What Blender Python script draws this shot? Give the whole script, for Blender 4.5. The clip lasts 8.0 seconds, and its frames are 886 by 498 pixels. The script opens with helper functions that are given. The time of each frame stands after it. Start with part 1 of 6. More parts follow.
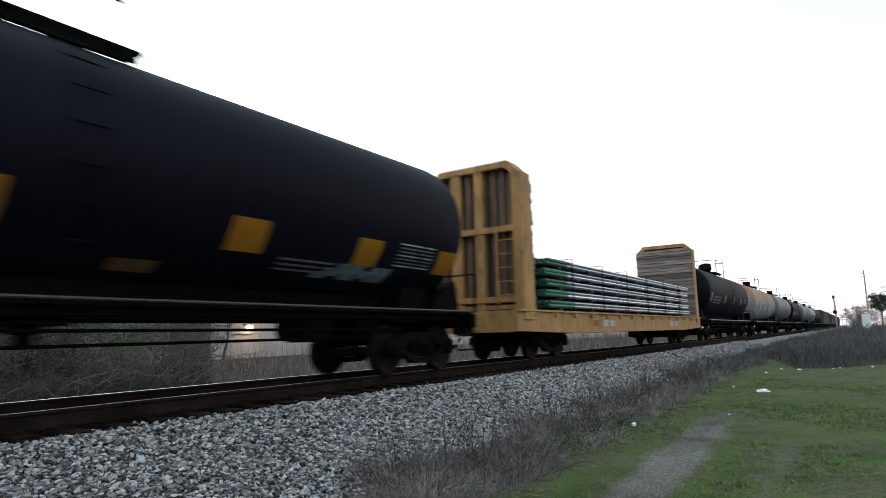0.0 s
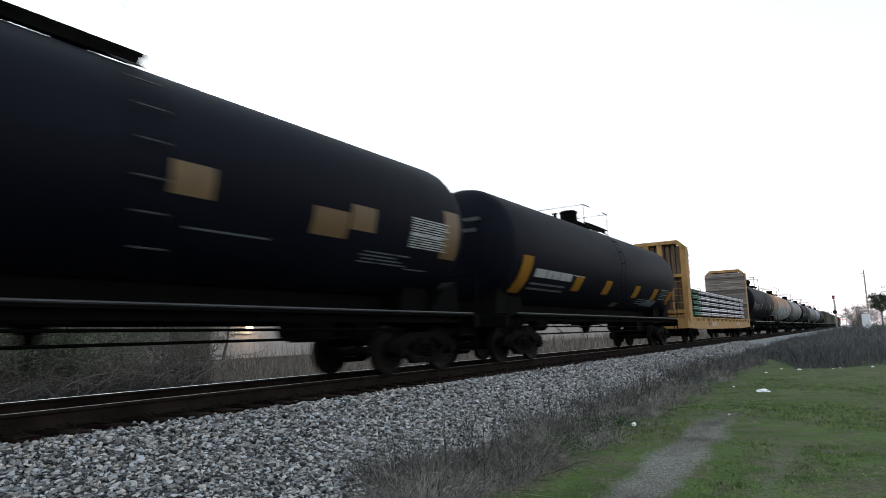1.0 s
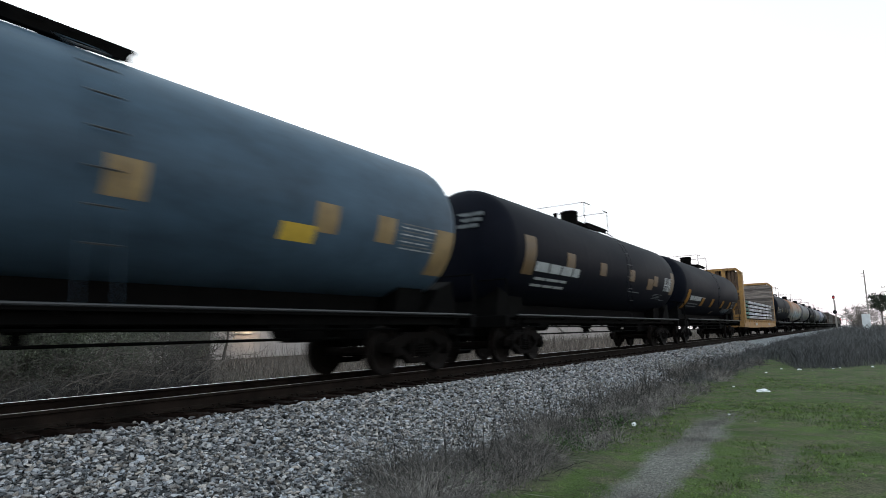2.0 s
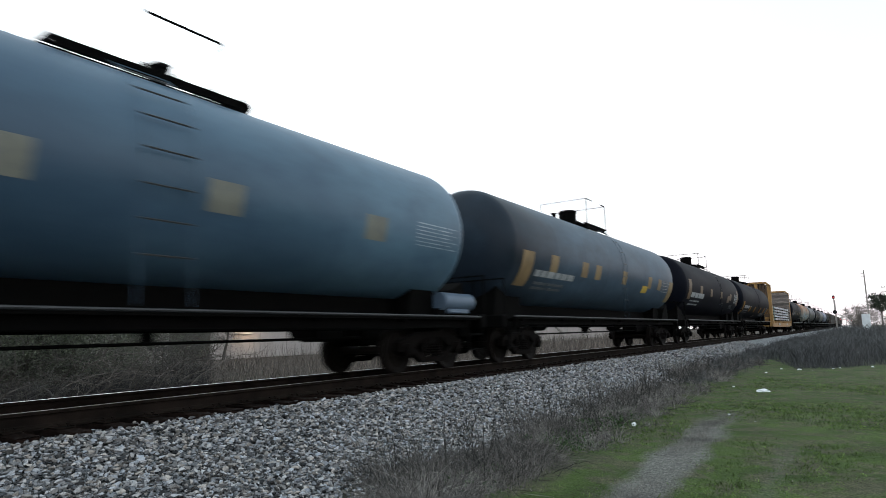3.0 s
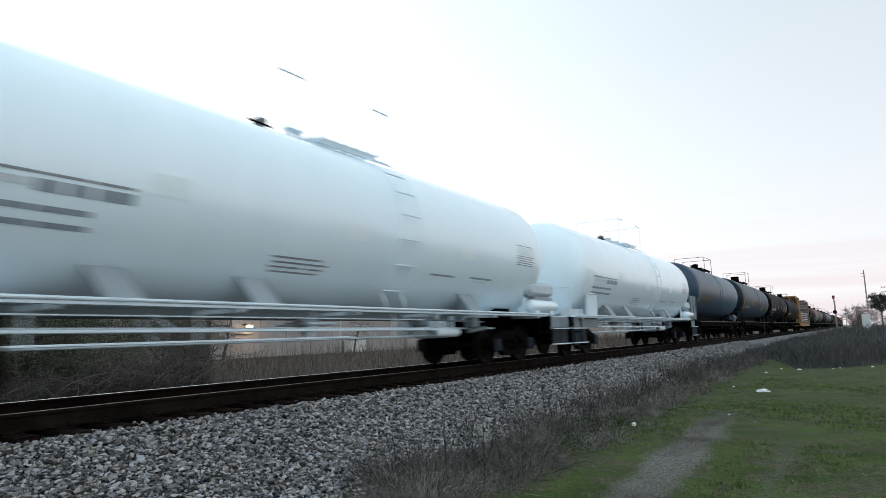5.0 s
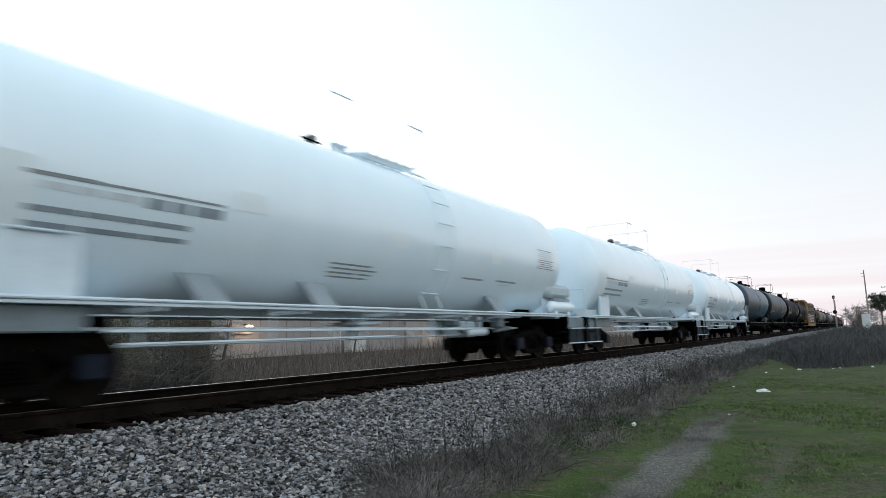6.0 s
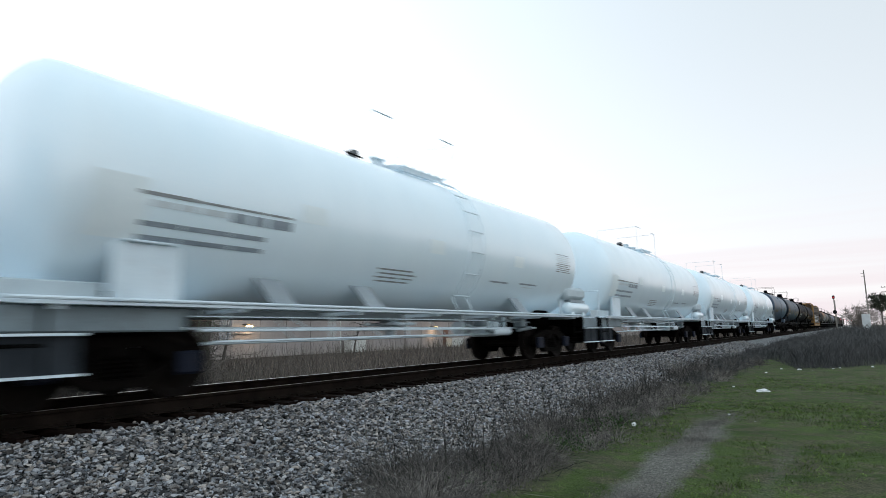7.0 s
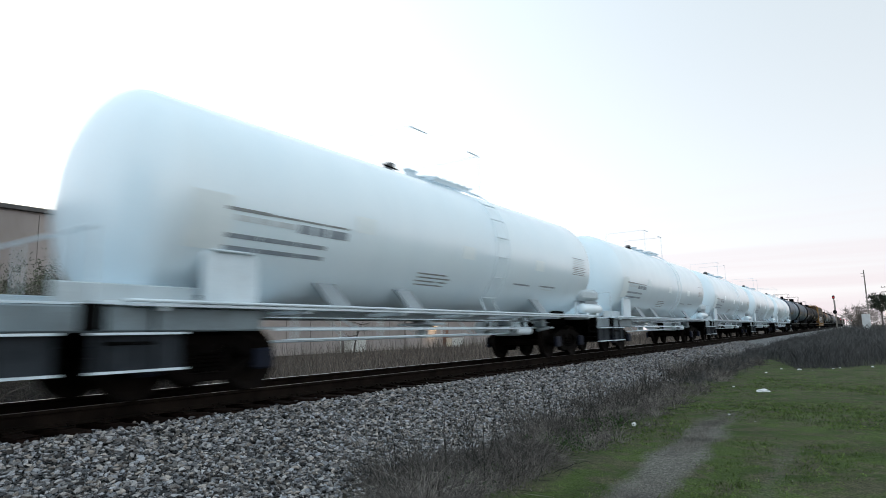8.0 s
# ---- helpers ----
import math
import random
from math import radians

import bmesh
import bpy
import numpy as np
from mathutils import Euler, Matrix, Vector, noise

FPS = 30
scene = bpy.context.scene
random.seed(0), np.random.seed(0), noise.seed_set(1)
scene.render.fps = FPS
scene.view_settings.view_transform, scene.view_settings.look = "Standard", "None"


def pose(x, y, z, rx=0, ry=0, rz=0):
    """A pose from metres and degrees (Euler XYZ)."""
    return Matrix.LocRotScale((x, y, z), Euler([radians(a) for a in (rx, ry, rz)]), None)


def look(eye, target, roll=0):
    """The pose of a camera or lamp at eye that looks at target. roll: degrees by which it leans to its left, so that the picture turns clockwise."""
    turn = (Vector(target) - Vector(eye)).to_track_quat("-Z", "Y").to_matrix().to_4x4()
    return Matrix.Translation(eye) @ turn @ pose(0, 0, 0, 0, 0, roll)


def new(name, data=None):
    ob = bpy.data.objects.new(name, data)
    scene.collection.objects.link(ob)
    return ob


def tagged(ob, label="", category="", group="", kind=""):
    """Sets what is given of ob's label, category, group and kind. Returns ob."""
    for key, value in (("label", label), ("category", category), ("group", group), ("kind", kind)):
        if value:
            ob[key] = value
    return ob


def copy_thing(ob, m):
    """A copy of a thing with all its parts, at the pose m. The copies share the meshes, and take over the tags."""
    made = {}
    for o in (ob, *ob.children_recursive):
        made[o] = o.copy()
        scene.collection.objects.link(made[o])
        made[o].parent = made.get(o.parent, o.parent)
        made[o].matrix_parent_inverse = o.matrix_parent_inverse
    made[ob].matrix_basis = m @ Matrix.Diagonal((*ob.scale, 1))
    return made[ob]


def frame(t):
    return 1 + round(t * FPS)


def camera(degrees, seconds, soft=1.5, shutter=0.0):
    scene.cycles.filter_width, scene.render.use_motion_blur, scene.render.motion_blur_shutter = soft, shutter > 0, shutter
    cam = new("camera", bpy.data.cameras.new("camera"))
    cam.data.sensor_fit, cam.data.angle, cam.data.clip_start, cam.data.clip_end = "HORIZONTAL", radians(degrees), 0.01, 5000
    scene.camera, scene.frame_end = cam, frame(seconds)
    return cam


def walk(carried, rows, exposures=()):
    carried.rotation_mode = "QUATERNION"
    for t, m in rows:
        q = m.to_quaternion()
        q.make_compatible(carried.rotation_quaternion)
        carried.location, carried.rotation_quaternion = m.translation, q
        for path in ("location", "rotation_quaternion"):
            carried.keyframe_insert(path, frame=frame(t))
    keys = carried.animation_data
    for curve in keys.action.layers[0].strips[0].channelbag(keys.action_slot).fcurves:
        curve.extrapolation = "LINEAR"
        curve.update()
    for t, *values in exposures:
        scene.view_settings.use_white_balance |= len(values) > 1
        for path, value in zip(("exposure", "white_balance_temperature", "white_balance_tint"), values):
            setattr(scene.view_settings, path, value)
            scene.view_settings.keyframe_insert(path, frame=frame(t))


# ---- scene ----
# camera: stands still beside the line, about 1.6 m over the grass
cam = camera(71.7, 8.0, soft=0.72, shutter=0.34)
EYE = Vector((8.388, 0.0, 0.733))
AIM = EYE + Vector((-0.54843, 0.82468, 0.13828)) * 10
still = look(EYE, AIM, -1.389)
walk(cam, [(0.0, still), (8.0, still)],
     exposures=[(0.0, 0.55), (3.3, 0.55), (4.3, 0.16), (8.0, 0.16)])

SPEED = 18.656          # the train, metres a second, towards +y
GROUND = -0.85          # grass level; rail tops are at 0

# ---- sky and sun ----
world = bpy.data.worlds.new("dusk_sky")
scene.world = world
world.use_nodes = True
wn, wl = world.node_tree.nodes, world.node_tree.links
wn.clear()
SUN_EL, SUN_AZ = radians(10), radians(-65)   # azimuth from +y, towards +x
sky = wn.new("ShaderNodeTexSky")
sky.sky_type, sky.sun_disc = "NISHITA", False
sky.sun_elevation, sky.sun_rotation = SUN_EL, SUN_AZ
sky.air_density, sky.dust_density, sky.ozone_density = 1.0, 1.0, 2.5
bg = wn.new("ShaderNodeBackground")
wo = wn.new("ShaderNodeOutputWorld")
# a thin even veil of high cloud, with faint long streaks low over the horizon
veil = wn.new("ShaderNodeMixRGB")
veil.inputs[0].default_value = 0.72
wc = wn.new("ShaderNodeTexCoord")
wsep = wn.new("ShaderNodeSeparateXYZ")
wl.new(wc.outputs["Generated"], wsep.inputs[0])
# paler and brighter low down, bluer overhead
tone = wn.new("ShaderNodeValToRGB")
tone.color_ramp.elements[0].position, tone.color_ramp.elements[0].color = 0.05, (11.4, 11.7, 12.0, 1)
tone.color_ramp.elements[1].position, tone.color_ramp.elements[1].color = 0.85, (6.4, 7.85, 8.6, 1)
wl.new(wsep.outputs["Z"], tone.inputs[0])
wl.new(tone.outputs[0], veil.inputs[2])
# the sky is dimmer down the line, away from the afterglow
wdir = wn.new("ShaderNodeVectorMath")
wdir.operation = "DOT_PRODUCT"
wdir.inputs[1].default_value = (0.22, 0.92, 0.32)
dim = wn.new("ShaderNodeMapRange")
dim.inputs[1].default_value, dim.inputs[2].default_value = 0.55, 1.0
dim.inputs[3].default_value, dim.inputs[4].default_value = 1.0, 0.63
dimmed = wn.new("ShaderNodeVectorMath")
dimmed.operation = "SCALE"
wl.new(sky.outputs[0], veil.inputs[1])
wm = wn.new("ShaderNodeMapping")
wm.inputs["Scale"].default_value = (1.0, 1.0, 30.0)
wns = wn.new("ShaderNodeTexNoise")
wns.inputs["Scale"].default_value, wns.inputs["Detail"].default_value = 1.6, 4.0
wr = wn.new("ShaderNodeMapRange")
wr.inputs[1].default_value, wr.inputs[2].default_value = 0.42, 0.64
wr.inputs[3].default_value = 0.5
low = wn.new("ShaderNodeMapRange")
low.inputs[1].default_value, low.inputs[2].default_value = 0.02, 0.24
low.inputs[3].default_value, low.inputs[4].default_value = 1.0, 0.0
streak = wn.new("ShaderNodeMath")
streak.operation = "MULTIPLY"
wmix = wn.new("ShaderNodeMixRGB")
wmix.inputs[2].default_value = (5.5, 4.95, 5.15, 1)
wl.new(wc.outputs["Generated"], wm.inputs[0])
wl.new(wm.outputs[0], wns.inputs["Vector"])
wl.new(wns.outputs["Fac"], wr.inputs[0])
wl.new(wsep.outputs["Z"], low.inputs[0])
wl.new(wr.outputs[0], streak.inputs[0])
wl.new(low.outputs[0], streak.inputs[1])
wl.new(streak.outputs[0], wmix.inputs[0])
wl.new(wc.outputs["Generated"], wdir.inputs[0])
wl.new(wdir.outputs["Value"], dim.inputs[0])
wl.new(veil.outputs[0], dimmed.inputs[0])
wl.new(dim.outputs[0], dimmed.inputs["Scale"])
wl.new(dimmed.outputs[0], wmix.inputs[1])
wl.new(wmix.outputs[0], bg.inputs[0])
bg.inputs["Strength"].default_value = 0.15
wl.new(bg.outputs[0], wo.inputs[0])

sun = new("sun", bpy.data.lights.new("sun", "SUN"))
sun.data.energy, sun.data.angle, sun.data.color = 0.5, radians(35), (1.0, 0.9, 0.8)
sdir = Vector((math.sin(SUN_AZ) * math.cos(SUN_EL), math.cos(SUN_AZ) * math.cos(SUN_EL), math.sin(SUN_EL)))
sun.matrix_world = look(sdir * 60, (0, 0, 0))


# ---- materials ----
def mat(name, a, b, rough=0.7, metal=0.0, scale=3.0, fine=60.0, bump=0.15, dirt=None, dirt_amount=0.0, stretch=(1, 1, 1),
        island=0.0, random_tint=0.0, depth=0.01, spec=0.5, hues=0.0, dust_sheen_from=None):
    """Two tones a and b mixed by coarse noise, fine grain, optional dirt, relief."""
    m = bpy.data.materials.new(name)
    m.use_nodes = True
    n, l = m.node_tree.nodes, m.node_tree.links
    bs = n["Principled BSDF"]
    bs.inputs["Metallic"].default_value = metal
    bs.inputs["Specular IOR Level"].default_value = spec
    tc = n.new("ShaderNodeTexCoord")
    mp = n.new("ShaderNodeMapping")
    mp.inputs["Scale"].default_value = stretch
    l.new(tc.outputs["Object"], mp.inputs[0])
    n1 = n.new("ShaderNodeTexNoise")
    n1.inputs["Scale"].default_value, n1.inputs["Detail"].default_value = scale, 6.0
    n2 = n.new("ShaderNodeTexNoise")
    n2.inputs["Scale"].default_value, n2.inputs["Detail"].default_value = fine, 3.0
    l.new(mp.outputs[0], n1.inputs["Vector"])
    l.new(tc.outputs["Object"], n2.inputs["Vector"])
    r1 = n.new("ShaderNodeValToRGB")
    r1.color_ramp.elements[0].position, r1.color_ramp.elements[1].position = 0.35, 0.68
    r1.color_ramp.elements[0].color, r1.color_ramp.elements[1].color = (*a, 1), (*b, 1)
    l.new(n1.outputs["Fac"], r1.inputs[0])
    col = r1.outputs[0]
    g = n.new("ShaderNodeMixRGB")
    g.blend_type = "OVERLAY"
    g.inputs[0].default_value = 0.35
    l.new(col, g.inputs[1])
    l.new(n2.outputs["Fac"], g.inputs[2])
    col = g.outputs[0]
    if dirt:
        n3 = n.new("ShaderNodeTexNoise")
        n3.inputs["Scale"].default_value, n3.inputs["Detail"].default_value = scale * 2.3, 8.0
        n3.inputs["Roughness"].default_value = 0.7
        l.new(mp.outputs[0], n3.inputs["Vector"])
        r3 = n.new("ShaderNodeMapRange")
        r3.inputs[1].default_value, r3.inputs[2].default_value = 0.5, 0.75
        r3.inputs[4].default_value = dirt_amount
        l.new(n3.outputs["Fac"], r3.inputs[0])
        dm = n.new("ShaderNodeMixRGB")
        dm.inputs[2].default_value = (*dirt, 1)
        dirt_sheen_fac = r3.outputs[0]
        if dust_sheen_from:
            # dust, and M_blue's painted sheen, thickens along the length, with a ragged edge
            r3.inputs[1].default_value, r3.inputs[2].default_value = 0.05, 0.9
            along = n.new("ShaderNodeSeparateXYZ")
            l.new(tc.outputs["Object"], along.inputs[0])
            ragged = n.new("ShaderNodeMath")
            ragged.operation = "MULTIPLY_ADD"
            ragged.inputs[1].default_value = 6.0
            l.new(n1.outputs["Fac"], ragged.inputs[0])
            l.new(along.outputs["Y"], ragged.inputs[2])
            film = n.new("ShaderNodeMapRange")
            film.inputs[1].default_value, film.inputs[2].default_value = dust_sheen_from[0] + 3.0, dust_sheen_from[1] + 3.0
            film.inputs[3].default_value = 0.12
            l.new(ragged.outputs[0], film.inputs[0])
            both = n.new("ShaderNodeMath")
            both.operation = "MULTIPLY"
            l.new(r3.outputs[0], both.inputs[0])
            l.new(film.outputs[0], both.inputs[1])
            dirt_sheen_fac = both.outputs[0]
        l.new(dirt_sheen_fac, dm.inputs[0])
        l.new(col, dm.inputs[1])
        col = dm.outputs[0]
    if island or random_tint:
        if island:
            src = n.new("ShaderNodeNewGeometry").outputs["Random Per Island"]
            amount = island
        else:
            src = n.new("ShaderNodeObjectInfo").outputs["Random"]
            amount = random_tint
        rr = n.new("ShaderNodeMapRange")
        rr.inputs[3].default_value, rr.inputs[4].default_value = 1.0 - amount, 1.0 + amount
        l.new(src, rr.inputs[0])
        hv = n.new("ShaderNodeHueSaturation")
        l.new(rr.outputs[0], hv.inputs["Value"])
        l.new(col, hv.inputs["Color"])
        col = hv.outputs[0]
        if hues:
            # each piece leans to blue-grey or to tan
            wn_tint = n.new("ShaderNodeTexWhiteNoise")
            wn_tint.noise_dimensions = "1D"
            spread = n.new("ShaderNodeMath")
            spread.operation = "MULTIPLY"
            spread.inputs[1].default_value = 917.0
            l.new(src, spread.inputs[0])
            l.new(spread.outputs[0], wn_tint.inputs["W"])
            lean = n.new("ShaderNodeValToRGB")
            lean.color_ramp.elements[0].color = (1 - hues, 1 - hues * 0.3, 1 + hues * 0.6, 1)
            lean.color_ramp.elements[1].color = (1 + hues * 0.5, 1 - hues * 0.05, 1 - hues * 0.7, 1)
            lean.color_ramp.elements.new(0.6).color = (1, 1, 1, 1)
            l.new(wn_tint.outputs["Value"], lean.inputs[0])
            tinted = n.new("ShaderNodeMixRGB")
            tinted.blend_type = "MULTIPLY"
            tinted.inputs[0].default_value = 1.0
            l.new(col, tinted.inputs[1])
            l.new(lean.outputs[0], tinted.inputs[2])
            col = tinted.outputs[0]
    l.new(col, bs.inputs["Base Color"])
    rg = n.new("ShaderNodeMapRange")
    rg.inputs[3].default_value, rg.inputs[4].default_value = max(0.02, rough - 0.12), min(1.0, rough + 0.12)
    l.new(n1.outputs["Fac"], rg.inputs[0])
    l.new(rg.outputs[0], bs.inputs["Roughness"])
    if bump:
        bp = n.new("ShaderNodeBump")
        bp.inputs["Strength"].default_value, bp.inputs["Distance"].default_value = bump, depth
        l.new(n2.outputs["Fac"], bp.inputs["Height"])
        l.new(bp.outputs[0], bs.inputs["Normal"])
    return m


def glow(name, color, strength):
    m = bpy.data.materials.new(name)
    m.use_nodes = True
    bs = m.node_tree.nodes["Principled BSDF"]
    bs.inputs["Base Color"].default_value = (*color, 1)
    bs.inputs["Emission Color"].default_value = (*color, 1)
    bs.inputs["Emission Strength"].default_value = strength
    return m


RUST = (0.09, 0.045, 0.025)
M_black = mat("black_tank_paint", (0.0018, 0.0023, 0.0052), (0.004, 0.0048, 0.0088), 0.6, scale=0.8, dirt=(0.0105, 0.012, 0.018), dirt_amount=0.15, stretch=(1, 0.3, 1), bump=0.03, spec=0.05)
M_bluish = mat("dusty_blue_black_paint", (0.005, 0.0075, 0.0115), (0.012, 0.0175, 0.026), 0.45, scale=0.5, dirt=(0.066, 0.112, 0.16), dirt_amount=1.0, stretch=(1, 0.5, 1), bump=0.03, spec=0.12, dust_sheen_from=(-8.2, -4.8))
# paler towards the front: sky reflection painted in through the dirt tone
M_blue = mat("slate_blue_tank_paint", (0.014, 0.032, 0.062), (0.028, 0.057, 0.1), 0.42, scale=0.6, dirt=(0.098, 0.18, 0.24), dirt_amount=1.0, stretch=(1, 0.5, 1), bump=0.03, spec=0.3, dust_sheen_from=(-5.0, 5.0))
M_paleblue = mat("pale_blue_tank_paint", (0.075, 0.088, 0.15), (0.11, 0.125, 0.2), 0.5, scale=0.7, dirt=(0.12, 0.12, 0.12), dirt_amount=0.4, bump=0.03)
M_white = mat("white_jacket_paint", (0.755, 0.895, 0.975), (0.8, 0.92, 0.985), 0.2, scale=0.5, dirt=(0.7, 0.81, 0.87), dirt_amount=0.3, stretch=(1, 1.6, 0.5), bump=0.015, spec=0.8)
M_white.node_tree.nodes["Principled BSDF"].inputs["Coat Weight"].default_value = 0.5
M_white.node_tree.nodes["Principled BSDF"].inputs["Coat IOR"].default_value = 1.55
M_white.node_tree.nodes["Principled BSDF"].inputs["Coat Roughness"].default_value = 0.4
M_whitesteel = mat("white_painted_steel", (0.58, 0.68, 0.74), (0.68, 0.78, 0.84), 0.5, scale=2, dirt=(0.42, 0.44, 0.46), dirt_amount=0.4, bump=0.05)
M_grey = mat("grey_tank_paint", (0.045, 0.046, 0.05), (0.072, 0.073, 0.08), 0.55, scale=0.7, dirt=(0.04, 0.033, 0.03), dirt_amount=0.5, bump=0.03)
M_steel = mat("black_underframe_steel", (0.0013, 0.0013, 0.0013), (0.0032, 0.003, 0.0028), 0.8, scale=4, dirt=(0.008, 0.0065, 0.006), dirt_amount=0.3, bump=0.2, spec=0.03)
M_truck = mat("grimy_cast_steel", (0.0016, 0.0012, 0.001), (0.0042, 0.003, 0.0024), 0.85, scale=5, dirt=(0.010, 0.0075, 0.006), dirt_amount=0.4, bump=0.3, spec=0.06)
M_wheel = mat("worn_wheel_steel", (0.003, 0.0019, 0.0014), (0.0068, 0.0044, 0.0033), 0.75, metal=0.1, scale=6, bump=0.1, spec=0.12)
M_railtop = mat("polished_rail_steel", (0.5, 0.5, 0.5), (0.62, 0.62, 0.62), 0.4, metal=1.0, scale=2, stretch=(1, 0.05, 1), bump=0.02)
# near rail's copy of M_railtop, darkened for the train reflected in it
M_railreflect = mat("dark_reflection_rail_steel", (0.1, 0.095, 0.09), (0.16, 0.15, 0.14), 0.55, metal=0.8, scale=2, stretch=(1, 0.05, 1), bump=0.05)
# rail sides and ties: shade of the train overhead is put into the colour
M_railside = mat("rusty_shaded_rail_steel", (0.006, 0.0045, 0.0036), (0.015, 0.0108, 0.0085), 0.95, scale=3, bump=0.4, spec=0.05)
M_tie = mat("shaded_creosoted_tie_wood", (0.006, 0.0038, 0.003), (0.022, 0.0135, 0.0105), 0.95, scale=6, fine=90, stretch=(0.3, 3, 3), bump=0.6, random_tint=0.3, spec=0.06)
M_yellow = mat("yellow_car_paint", (0.21, 0.108, 0.027), (0.325, 0.178, 0.05), 0.7, scale=2.2, dirt=(0.05, 0.023, 0.01), dirt_amount=1.0, stretch=(1, 1, 0.45), bump=0.1)
M_reflect = mat("amber_reflective_panel", (0.17, 0.078, 0.006), (0.215, 0.1, 0.008), 0.6, scale=4, bump=0.02, spec=0.1)
M_dull = mat("dusty_amber_panel", (0.15, 0.096, 0.038), (0.22, 0.15, 0.066), 0.6, scale=3, dirt=(0.09, 0.085, 0.07), dirt_amount=0.5, bump=0.02)
M_bright = mat("bright_yellow_placard", (0.36, 0.24, 0.02), (0.45, 0.3, 0.035), 0.6, scale=3, bump=0.02)
M_ochre = mat("faint_ochre_stencil", (0.05, 0.045, 0.032), (0.085, 0.074, 0.05), 0.6, scale=4, bump=0.0)
M_mark = mat("white_stencil_paint", (0.22, 0.235, 0.24), (0.32, 0.335, 0.34), 0.6, scale=6, dirt=(0.04, 0.04, 0.04), dirt_amount=0.6, bump=0.0)
M_markfaint = mat("faded_stencil_paint", (0.05, 0.057, 0.062), (0.1, 0.11, 0.115), 0.6, scale=5, bump=0.0)
M_markdark = mat("dark_stencil_paint", (0.19, 0.205, 0.215), (0.3, 0.32, 0.33), 0.6, scale=5, bump=0.0)
M_markyel = mat("ochre_stencil_paint", (0.12, 0.09, 0.04), (0.18, 0.135, 0.06), 0.6, scale=5, dirt=(0.05, 0.065, 0.08), dirt_amount=0.7, bump=0.0)
M_fade = mat("faded_reflective_panel", (0.11, 0.112, 0.092), (0.16, 0.16, 0.13), 0.6, scale=4, dirt=(0.06, 0.08, 0.1), dirt_amount=0.5, bump=0.0)
M_smear = mat("smeared_stencil_paint", (0.016, 0.019, 0.021), (0.036, 0.04, 0.044), 0.6, scale=5, bump=0.0)
M_reservoir = mat("dull_blue_reservoir_paint", (0.06, 0.09, 0.13), (0.09, 0.13, 0.18), 0.5, scale=3, bump=0.03)
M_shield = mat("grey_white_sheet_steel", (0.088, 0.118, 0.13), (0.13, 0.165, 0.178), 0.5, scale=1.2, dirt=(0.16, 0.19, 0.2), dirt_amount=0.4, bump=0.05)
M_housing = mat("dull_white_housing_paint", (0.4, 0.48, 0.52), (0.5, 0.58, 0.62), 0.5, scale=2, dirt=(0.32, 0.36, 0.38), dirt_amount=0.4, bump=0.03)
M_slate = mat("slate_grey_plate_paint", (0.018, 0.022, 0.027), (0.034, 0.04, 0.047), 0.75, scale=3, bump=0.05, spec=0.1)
M_markpale = mat("pale_worn_stencil", (0.5, 0.56, 0.59), (0.64, 0.7, 0.73), 0.6, scale=5, bump=0.0)
M_markmid = mat("grey_worn_stencil", (0.2, 0.24, 0.28), (0.3, 0.345, 0.385), 0.6, scale=5, bump=0.0)
M_reflectdim = mat("dulled_amber_panel", (0.065, 0.036, 0.009), (0.1, 0.056, 0.014), 0.55, scale=4, dirt=(0.03, 0.024, 0.018), dirt_amount=0.5, bump=0.02)
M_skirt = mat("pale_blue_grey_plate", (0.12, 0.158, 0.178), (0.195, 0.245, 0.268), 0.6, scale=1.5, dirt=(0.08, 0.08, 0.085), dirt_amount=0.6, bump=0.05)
M_scrawl = mat("dull_blue_spray_paint", (0.035, 0.055, 0.07), (0.11, 0.15, 0.175), 0.7, scale=7, bump=0.0)
M_knob = mat("dull_grey_valve_paint", (0.09, 0.095, 0.1), (0.15, 0.155, 0.16), 0.6, scale=4, bump=0.05)
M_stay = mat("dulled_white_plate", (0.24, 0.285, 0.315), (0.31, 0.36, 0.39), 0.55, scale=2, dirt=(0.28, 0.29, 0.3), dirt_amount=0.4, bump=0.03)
M_bearing = mat("blue_bearing_paint", (0.0025, 0.005, 0.013), (0.0045, 0.008, 0.02), 0.6, scale=4, bump=0.1, spec=0.2)
M_spray = mat("pale_blue_spray_paint", (0.14, 0.2, 0.24), (0.3, 0.36, 0.4), 0.6, scale=3, bump=0.0)
M_pipe = mat("galvanised_pipe", (0.36, 0.38, 0.42), (0.56, 0.58, 0.62), 0.3, metal=0.85, scale=3, bump=0.05, random_tint=0.45)
M_green = mat("green_pipe_wrap", (0.006, 0.06, 0.035), (0.014, 0.11, 0.065), 0.6, scale=6, bump=0.05, random_tint=0.5)
M_plank = mat("weathered_bulkhead_plank", (0.055, 0.045, 0.04), (0.2, 0.168, 0.147), 0.85, scale=2.5, stretch=(0.4, 1, 6), bump=0.5, random_tint=0.55)
M_board = mat("brown_bulkhead_board", (0.05, 0.03, 0.018), (0.115, 0.073, 0.045), 0.85, scale=3, stretch=(3, 3, 0.4), bump=0.3, random_tint=0.35)
M_dark = mat("dark_brown_timber", (0.024, 0.013, 0.008), (0.055, 0.03, 0.018), 0.85, scale=3, stretch=(3, 3, 0.5), bump=0.3, random_tint=0.3)
M_hopper = mat("brown_freight_car_paint", (0.035, 0.024, 0.02), (0.06, 0.042, 0.034), 0.7, scale=1, dirt=(0.09, 0.075, 0.06), dirt_amount=0.5, bump=0.1)
